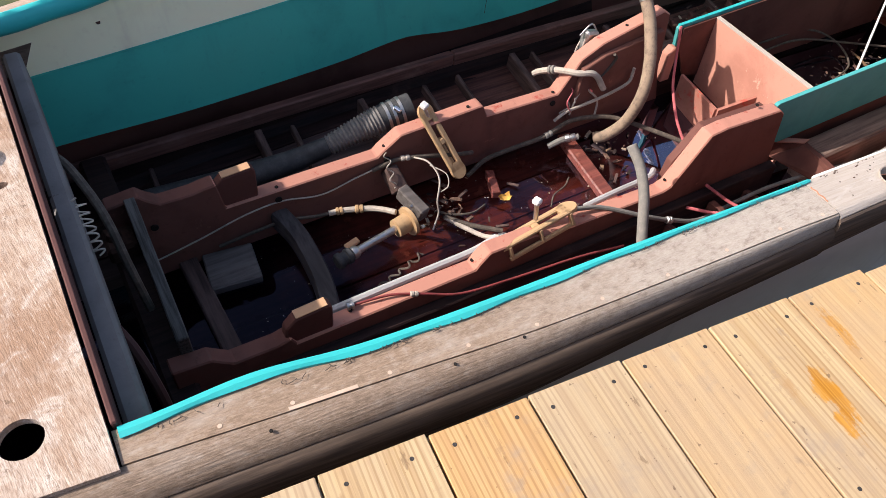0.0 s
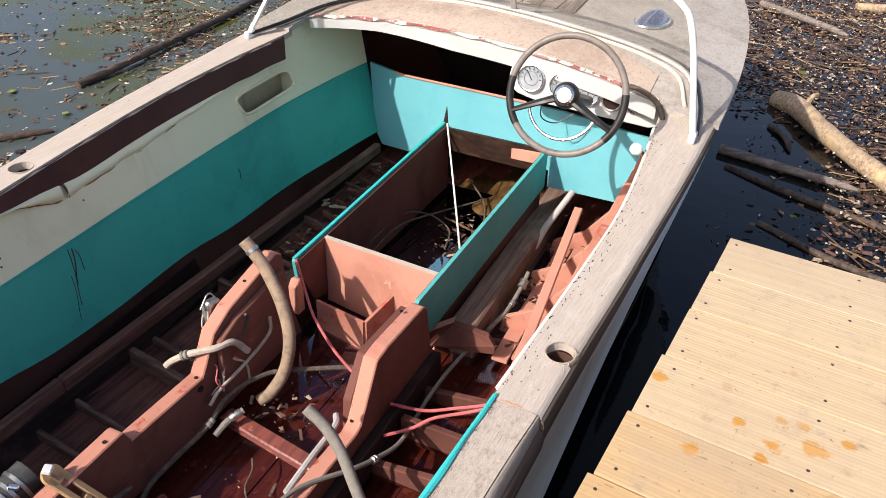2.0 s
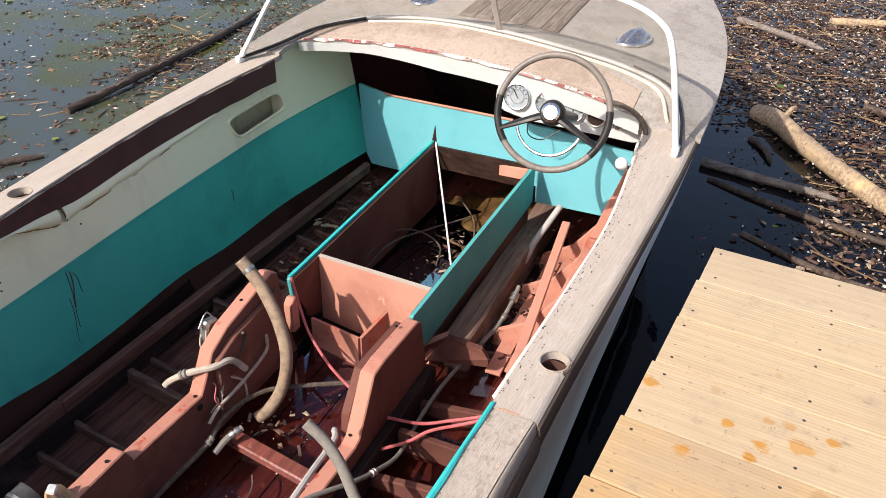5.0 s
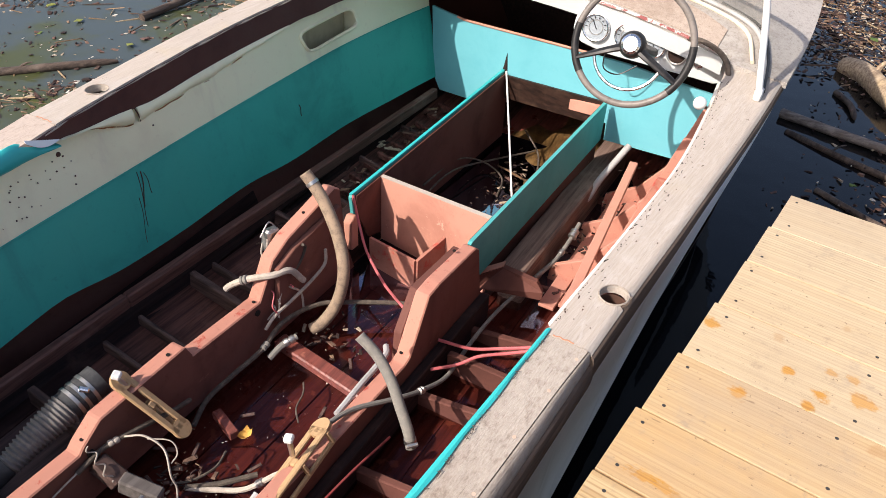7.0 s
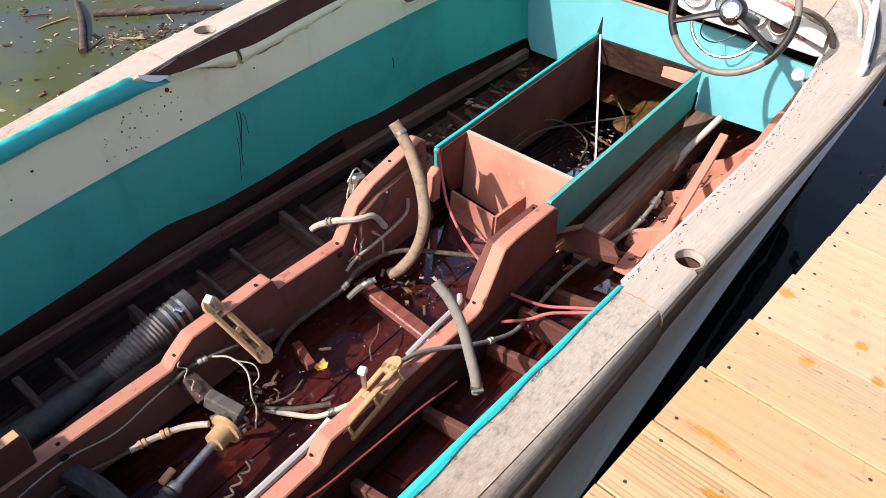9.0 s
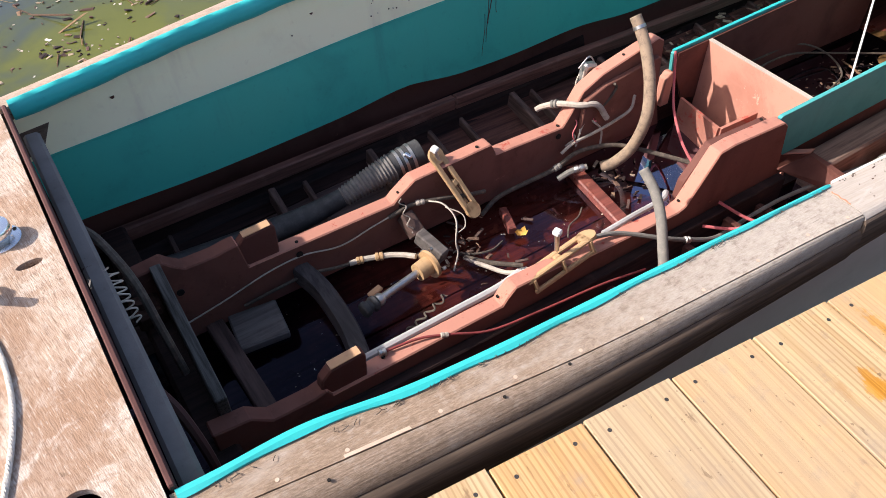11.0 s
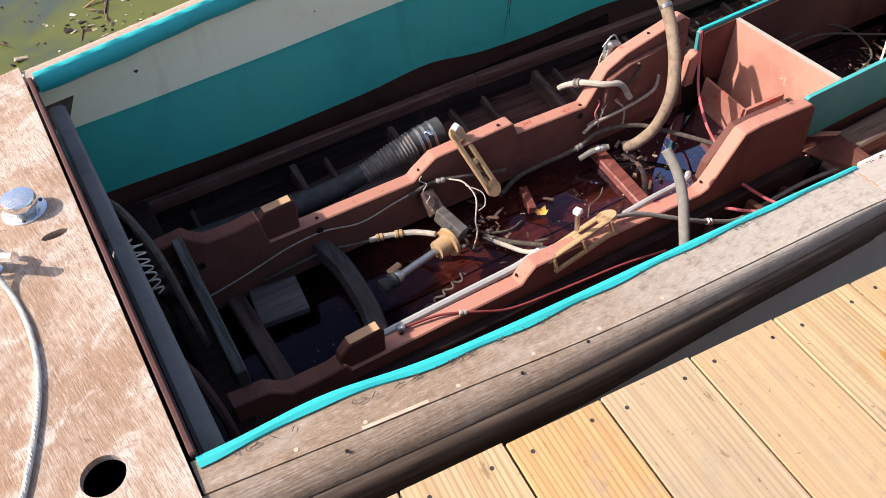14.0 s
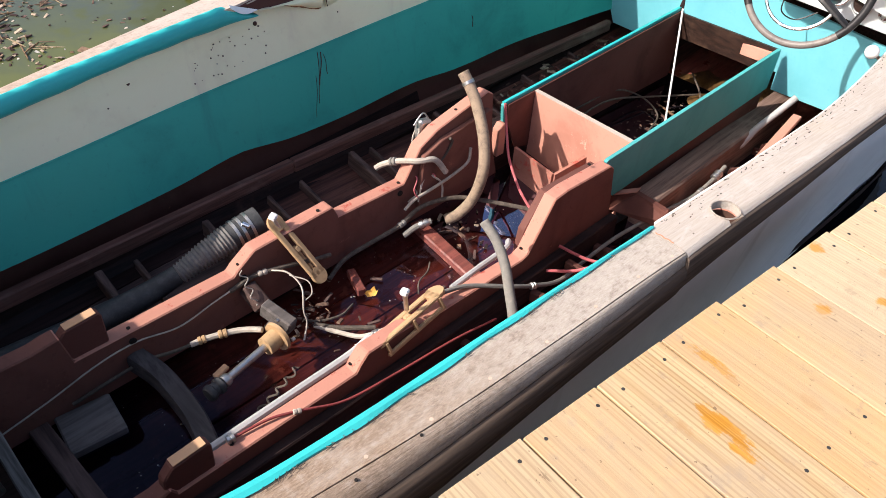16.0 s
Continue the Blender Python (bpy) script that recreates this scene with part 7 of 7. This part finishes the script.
for a, b in zip(SEAMS, SEAMS[1:]):
    out = curve_at(OVERHANG, (a + b) / 2) + random.uniform(-0.003, 0.003)
    bm = pier_board(b - a, 2.6)
    me = bpy.data.meshes.new("pier_board")
    # grain of the board runs along its own x
    m = Matrix(((0, 1, 0, 0), (1, 0, 0, 0), (0, 0, 1, 0), (0, 0, 0, 1)))
    bmesh.ops.transform(bm, matrix=m, verts=bm.verts)
    bmesh.ops.recalc_face_normals(bm, faces=bm.faces)
    bm.to_mesh(me)
    bm.free()
    me.materials.append(M_PIER)
    ob = new("board", me)
    shade = 0.95 if a > 0.5 else 0.92
    ob.color = (*(shade * c * (1.0 if a > 0.5 or k == 0 else 0.975) for k, c in enumerate(random.choice(TINTS))), 1) if abs(a + 0.151) > 0.01 else (0.97, 0.82, 0.66, 1)
    ob.parent = pier
    p = EDGE0 + E1 * a + E2 * out + Vector((0, 0, random.uniform(-0.0015, 0.0015)))
    rot = Matrix((E2, E1, Vector((0, 0, 1)))).transposed().to_4x4()
    rot.translation = p - Vector(pier.location)
    ob.matrix_basis = rot
    place = Matrix.Translation(pier.location) @ rot
    ORIGIN[ob] = Vector((0, 0, 0))
    for back in (0.03, 0.33, 0.74, 1.15):
        for s in (0.033, b - a - 0.033):
            q = p + E1 * (s + random.uniform(-0.005, 0.005)) + E2 * (back + random.uniform(-0.008, 0.008))
            sc = lathe([(0.0, -0.004), (0.0036, -0.003), (0.0038, 0.0003), (0.0030, 0.0009), (0, 0.0004)], q, (0, 0, 1), 10)
            bmesh.ops.transform(sc, matrix=place.inverted(), verts=sc.verts)
            part("screw", sc, M_SCREW, ob)
for back in (0.03, 0.74, 1.5):
    q = EDGE0 + E2 * back
    part("joist", beam(q + E1 * -2.5 + Vector((0, 0, -0.135)), q + E1 * 1.70 + Vector((0, 0, -0.135)), 0.04, 0.185, 0.003), M_RAIL_LOW, pier)
for s in (-2.2, -0.4, 1.5):
    q = EDGE0 + E1 * s + E2 * 0.14
    part("post", lathe([(0.07, -1.6), (0.07, -0.05), (0.0, -0.05)], q + Vector((0, 0, 0)), (0, 0, 1), 16), M_RAIL_LOW, pier)

# ---- water and what floats on it ----
bm = bmesh.new()
R = 400
xs = [-R, -40, -12, -6, -3, 0, 3, 6, 9, 14, 40, R]
vv = [[bm.verts.new((x, y, WATER)) for y in xs] for x in xs]
for a, b in zip(vv, vv[1:]):
    for i in range(len(xs) - 1):
        bm.faces.new((a[i], b[i], b[i + 1], a[i + 1]))
me = bpy.data.meshes.new("water")
bm.to_mesh(me)
bm.free()
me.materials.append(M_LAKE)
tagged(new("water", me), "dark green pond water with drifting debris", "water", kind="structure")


def log(name, pts, r0, r1, mat_, label, knots=2):
    """An uneven tapering trunk with stubs."""
    base = tube(pts, r0, 12, 12, radius=lambda u, s: (r0 + (r1 - r0) * u) * (1 - 0.55 * max(0, (u - 0.86) / 0.14) ** 2) * (1 + 0.04 * math.sin(7 * u + len(name)) + 0.02 * math.sin(19 * u)))
    for v in base.verts:
        v.co += Vector((noise.noise(v.co * 11), noise.noise(v.co * 11 + Vector((3, 1, 7))), noise.noise(v.co * 11 + Vector((9, 4, 2))))) * r0 * 0.07
    bits = [base]
    path = smooth_path(pts, 12)
    for k in range(knots):
        p = path[int((0.25 + 0.5 * k / max(1, knots)) * len(path))]
        bits.append(tube([p, p + Vector((0.05, -0.04, r0 * 1.3)), p + Vector((0.08, -0.07, r0 * 1.5))], r0 * 0.3, 7, 4, radius=lambda u, s: r0 * 0.32 * (1 - 0.6 * u)))
    return solo(name, joined(*bits), mat_, label, "driftwood", smooth=True)


W = WATER
log("driftwood_log", [(5.42, -1.18, W + 0.02), (5.28, -1.31, W + 0.05), (4.95, -1.47, W + 0.06), (4.60, -1.68, W + 0.06), (4.36, -1.86, W + 0.05), (4.10, -2.06, W + 0.04)], 0.072, 0.056, M_LOG, "thick bleached driftwood log afloat among debris", 1)
log("driftwood_branch", [(4.40, -0.93, W + 0.02), (4.30, -1.30, W + 0.025), (4.20, -1.72, W + 0.03)], 0.032, 0.022, M_LOG_GREY, "grey split branch floating beside the boat", 0)
log("driftwood_branch", [(4.20, -1.00, W), (4.02, -1.35, W + 0.01), (3.85, -1.80, W + 0.015), (3.75, -2.3, W + 0.01)], 0.022, 0.016, M_LOG_DARK, "dark waterlogged branch lying low", 1)
log("driftwood_branch", [(3.6, -1.25, W), (3.35, -1.7, W + 0.01), (3.2, -2.3, W + 0.01)], 0.020, 0.015, M_LOG_DARK, "dark waterlogged branch lying low", 0)
log("driftwood_branch", [(4.95, -1.18, W + 0.01), (4.78, -1.28, W + 0.02), (4.60, -1.33, W + 0.01)], 0.022, 0.016, M_LOG_DARK, "short dark stick in the shade", 0)
log("driftwood_branch", [(8.35, -1.65, W + 0.03), (8.5, -2.2, W + 0.04), (8.6, -2.9, W + 0.03), (8.5, -4.0, W + 0.02)], 0.045, 0.03, M_LOG, "long pale branch lying in the debris", 1)
log("driftwood_branch", [(8.0, -0.8, W + 0.03), (7.6, -1.25, W + 0.04), (7.3, -1.6, W + 0.03)], 0.034, 0.026, M_LOG_GREY, "grey weathered branch in the debris", 1)
log("driftwood_branch", [(5.9, -1.9, W + 0.03), (5.6, -2.6, W + 0.03), (5.7, -3.4, W + 0.02)], 0.032, 0.022, M_LOG_DARK, "dark sodden branch in the debris", 0)
log("driftwood_branch", [(3.25, 3.25, W + 0.02), (3.7, 3.25, W + 0.04), (4.2, 3.3, W + 0.04), (5.2, 3.42, W + 0.03), (6.05, 3.62, W + 0.03)], 0.030, 0.024, M_LOG_DARK, "long dark branch floating along the port side", 2)
log("driftwood_branch", [(6.2, 4.5, W), (6.5, 4.35, W + 0.05), (6.65, 4.2, W + 0.05)], 0.07, 0.06, M_LOG_DARK, "short forked driftwood stump", 1)
log("driftwood_branch", [(7.4, 4.4, W + 0.02), (7.9, 4.6, W + 0.05), (8.4, 5.4, W + 0.04)], 0.08, 0.05, M_LOG, "pale driftwood trunk with stubs", 1)
log("driftwood_branch", [(2.05, 3.32, W + 0.01), (2.35, 3.05, W + 0.02), (2.66, 2.82, W + 0.01)], 0.03, 0.022, M_LOG_DARK, "thin dark stick afloat", 1)
log("driftwood_branch", [(1.70, 2.9, W + 0.01), (1.95, 3.3, W + 0.02), (2.1, 3.6, W + 0.01)], 0.022, 0.018, M_LOG_DARK, "thin dark stick afloat", 0)

rng = np.random.default_rng(7)


def scatter(name, spots, mat_, label, lo, hi, slim, thick, lift=0.006, lie=None):
    """Loose pieces afloat: each a small uneven slab of its own, all in one mesh."""
    n = len(spots)
    L = rng.uniform(lo, hi, n) * (0.6 + rng.random(n) ** 2)
    B = L * rng.uniform(slim[0], slim[1], n)
    T = np.minimum(rng.uniform(thick[0], thick[1], n), B)
    a = rng.uniform(0, 2 * np.pi, n) if lie is None else rng.normal(lie, 0.42, n)
    tilt = rng.normal(0, 0.16, n)
    base = np.array([(-1, -1, 0), (1, -0.8, 0), (1.1, 0.7, 0), (-0.9, 1, 0), (-0.8, -0.8, 1), (0.9, -0.6, 1), (0.9, 0.55, 1), (-0.7, 0.8, 1)], float)
    P = base[None] + rng.normal(0, 0.16, (n, 8, 3)) * [1, 1, 0.2]
    P = P * np.stack([L / 2, B / 2, T], -1)[:, None]
    z = P[..., 2] + P[..., 0] * np.sin(tilt)[:, None]
    x = P[..., 0] * np.cos(a)[:, None] - P[..., 1] * np.sin(a)[:, None]
    y = P[..., 0] * np.sin(a)[:, None] + P[..., 1] * np.cos(a)[:, None]
    V = np.stack([x + spots[:, 0, None], y + spots[:, 1, None], z + W - 0.002 + rng.uniform(0, lift, n)[:, None]], -1).reshape(-1, 3)
    F = np.array([(0, 3, 2, 1), (4, 5, 6, 7), (0, 1, 5, 4), (1, 2, 6, 5), (2, 3, 7, 6), (3, 0, 4, 7)])
    faces = (F[None] + 8 * np.arange(n)[:, None, None]).reshape(-1, 4)
    me = bpy.data.meshes.new(name)
    me.from_pydata(V.tolist(), [], faces.tolist())
    me.materials.append(mat_)
    return tagged(new(name, me), label, "debris", kind="stuff")


def clear_of_hull(p):
    h = np.interp(p[:, 0], [x for x, _ in HALF], [v for _, v in HALF], left=0.75, right=0.0)
    inside = (np.abs(p[:, 1]) < h - 0.03) & (p[:, 0] > -1.4) & (p[:, 0] < 5.15)
    return p[~inside]


def cover(n, x0, x1, y0, y1, keep):
    p = np.stack([rng.uniform(x0, x1, n), rng.uniform(y0, y1, n)], -1)
    return clear_of_hull(p[rng.random(n) < keep(p[:, 0], p[:, 1])])


def soft(v, a, b):
    return np.clip((v - a) / (b - a), 0, 1)


def clumps(x, y, k, s):
    return np.sin(k * x + 1.3 * s) * np.sin(k * 1.3 * y + s) * 0.5 + np.sin(k * 2.3 * x - k * 1.7 * y + 2 * s) * 0.35 + 0.35 * np.sin(k * 4.1 * y + k * 3.1 * x)


def raft(x, y):
    """The thick raft of drift round the bow and the pier's end."""
    edge = np.maximum(soft(-y, 1.42, 1.75) * soft(x, 2.2, 3.4), soft(x, 4.9, 5.8) * soft(-y, 0.2, 0.9))
    return edge * (1 - 0.5 * soft(x, 9.5, 13)) + 0.05 * soft(-y, 0.9, 1.2)


def patches(x, y):
    """Loose patches on the open water to port."""
    near = np.exp(-(((y - 2.4 - 0.25 * (x - 3.4)) / 0.55) ** 2)) * soft(x, 2.6, 3.4) * (1 - soft(x, 5.5, 7))
    return np.clip(0.07 + 0.9 * soft(clumps(x, y, 1.5, 0.7), 0.1, 0.5) + 0.8 * near, 0, 1)


scatter("raft_debris", cover(105000, 2.4, 13, -9, 0.9, lambda x, y: raft(x, y) * (0.35 + 0.65 * np.exp(-np.maximum(0, x - 7) / 3))), M_DEBRIS, "thick raft of bark, twigs and rotten leaves", 0.008, 0.042, (0.2, 0.7), (0.003, 0.012), 0.03)
scatter("raft_twigs", cover(6500, 2.4, 13, -9, 0.9, raft), M_REED, "broken reeds and twigs on the debris raft", 0.05, 0.28, (0.015, 0.05), (0.003, 0.010), 0.04, -1.85)
scatter("raft_flecks", cover(16000, 2.4, 12, -8, 0.9, raft), M_WHITEFLECK, "pale flecks of foam and bark on the raft", 0.005, 0.020, (0.4, 0.9), (0.003, 0.008), 0.045)
scatter("drift_debris", cover(60000, -1.5, 10, 1.0, 9, patches), M_DEBRIS, "drifting patches of bark and leaf litter", 0.010, 0.05, (0.25, 0.8), (0.002, 0.008), 0.006)
scatter("drift_twigs", cover(9000, -1.5, 10, 1.0, 9, patches), M_REED, "reeds and twigs drifting to port", 0.06, 0.24, (0.025, 0.07), (0.003, 0.009), 0.008)
scatter("drift_flecks", cover(14000, -1.5, 10, 1.0, 9, lambda x, y: 0.15 + 0.6 * patches(x, y)), M_WHITEFLECK, "pale leaf flecks on the open water", 0.010, 0.035, (0.4, 0.9), (0.001, 0.003), 0.003)
M_LEAVES = chips("floating_green_leaves", [(0.16, 0.24, 0.04), (0.25, 0.27, 0.05), (0.10, 0.16, 0.03)], 0.6)
scatter("drift_leaves", cover(1400, -1.5, 12, -8, 9, lambda x, y: 0.22 * (np.abs(y) > 1.1)), M_LEAVES, "small green leaves and duckweed afloat", 0.02, 0.06, (0.5, 0.9), (0.001, 0.003), 0.02)

# litter in the bilge and in the seat box
W = -0.268
scatter("bilge_litter", np.stack([rng.normal(0.50, 0.07, 90), rng.normal(0.12, 0.05, 90)], -1), M_DEBRIS, "bark and leaf litter in the bilge", 0.006, 0.03, (0.15, 0.6), (0.002, 0.006), 0.014)
scatter("bilge_litter", np.stack([rng.normal(1.22, 0.06, 50), rng.normal(0.10, 0.07, 50)], -1), M_DEBRIS, "wet bark litter round the hose foot", 0.006, 0.028, (0.15, 0.6), (0.002, 0.006), 0.012)
scatter("bilge_litter", np.stack([rng.uniform(-0.2, 1.5, 220), rng.uniform(-0.2, 0.22, 220)], -1), M_WHITEFLECK, "pale specks floating on the bilge water", 0.002, 0.007, (0.4, 0.9), (0.0005, 0.0015), 0.002)
scatter("box_litter", np.stack([rng.normal(2.50, 0.14, 160), rng.normal(-0.02, 0.10, 160)], -1), M_DEBRIS, "wet litter lying inside the seat box", 0.006, 0.03, (0.1, 0.5), (0.002, 0.006), 0.012)
scatter("box_reeds", np.stack([rng.normal(2.50, 0.10, 22), rng.normal(-0.15, 0.06, 22)], -1), M_REED, "dry reeds fallen into the seat box", 0.06, 0.24, (0.02, 0.05), (0.003, 0.006), 0.05)
scatter("side_litter", np.stack([rng.uniform(1.8, 2.9, 150), rng.uniform(-0.62, -0.42, 150)], -1), M_DEBRIS, "dry bark litter on the starboard frames", 0.006, 0.03, (0.2, 0.6), (0.002, 0.006), 0.09)
scatter("port_litter", np.stack([rng.uniform(1.5, 2.9, 260), rng.uniform(0.33, 0.66, 260)], -1), M_DEBRIS, "bark litter between the port frames", 0.008, 0.05, (0.1, 0.5), (0.002, 0.006), 0.08)
for pts in ([(2.0, 0.22, -0.22), (2.15, 0.235, -0.20), (2.35, 0.22, -0.19), (2.6, 0.14, -0.23), (2.8, 0.02, -0.24)], [(2.1, 0.24, -0.15), (2.4, 0.245, -0.17), (2.55, 0.18, -0.23), (2.5, 0.05, -0.25), (2.35, 0.0, -0.255)], [(2.90, 0.12, -0.20), (2.75, -0.02, -0.22), (2.55, -0.10, -0.235)]):
    cable("loose_wire", pts, 0.0045, M_CABLE, "old cable lying in the seat box", cat="wire", seg=6)
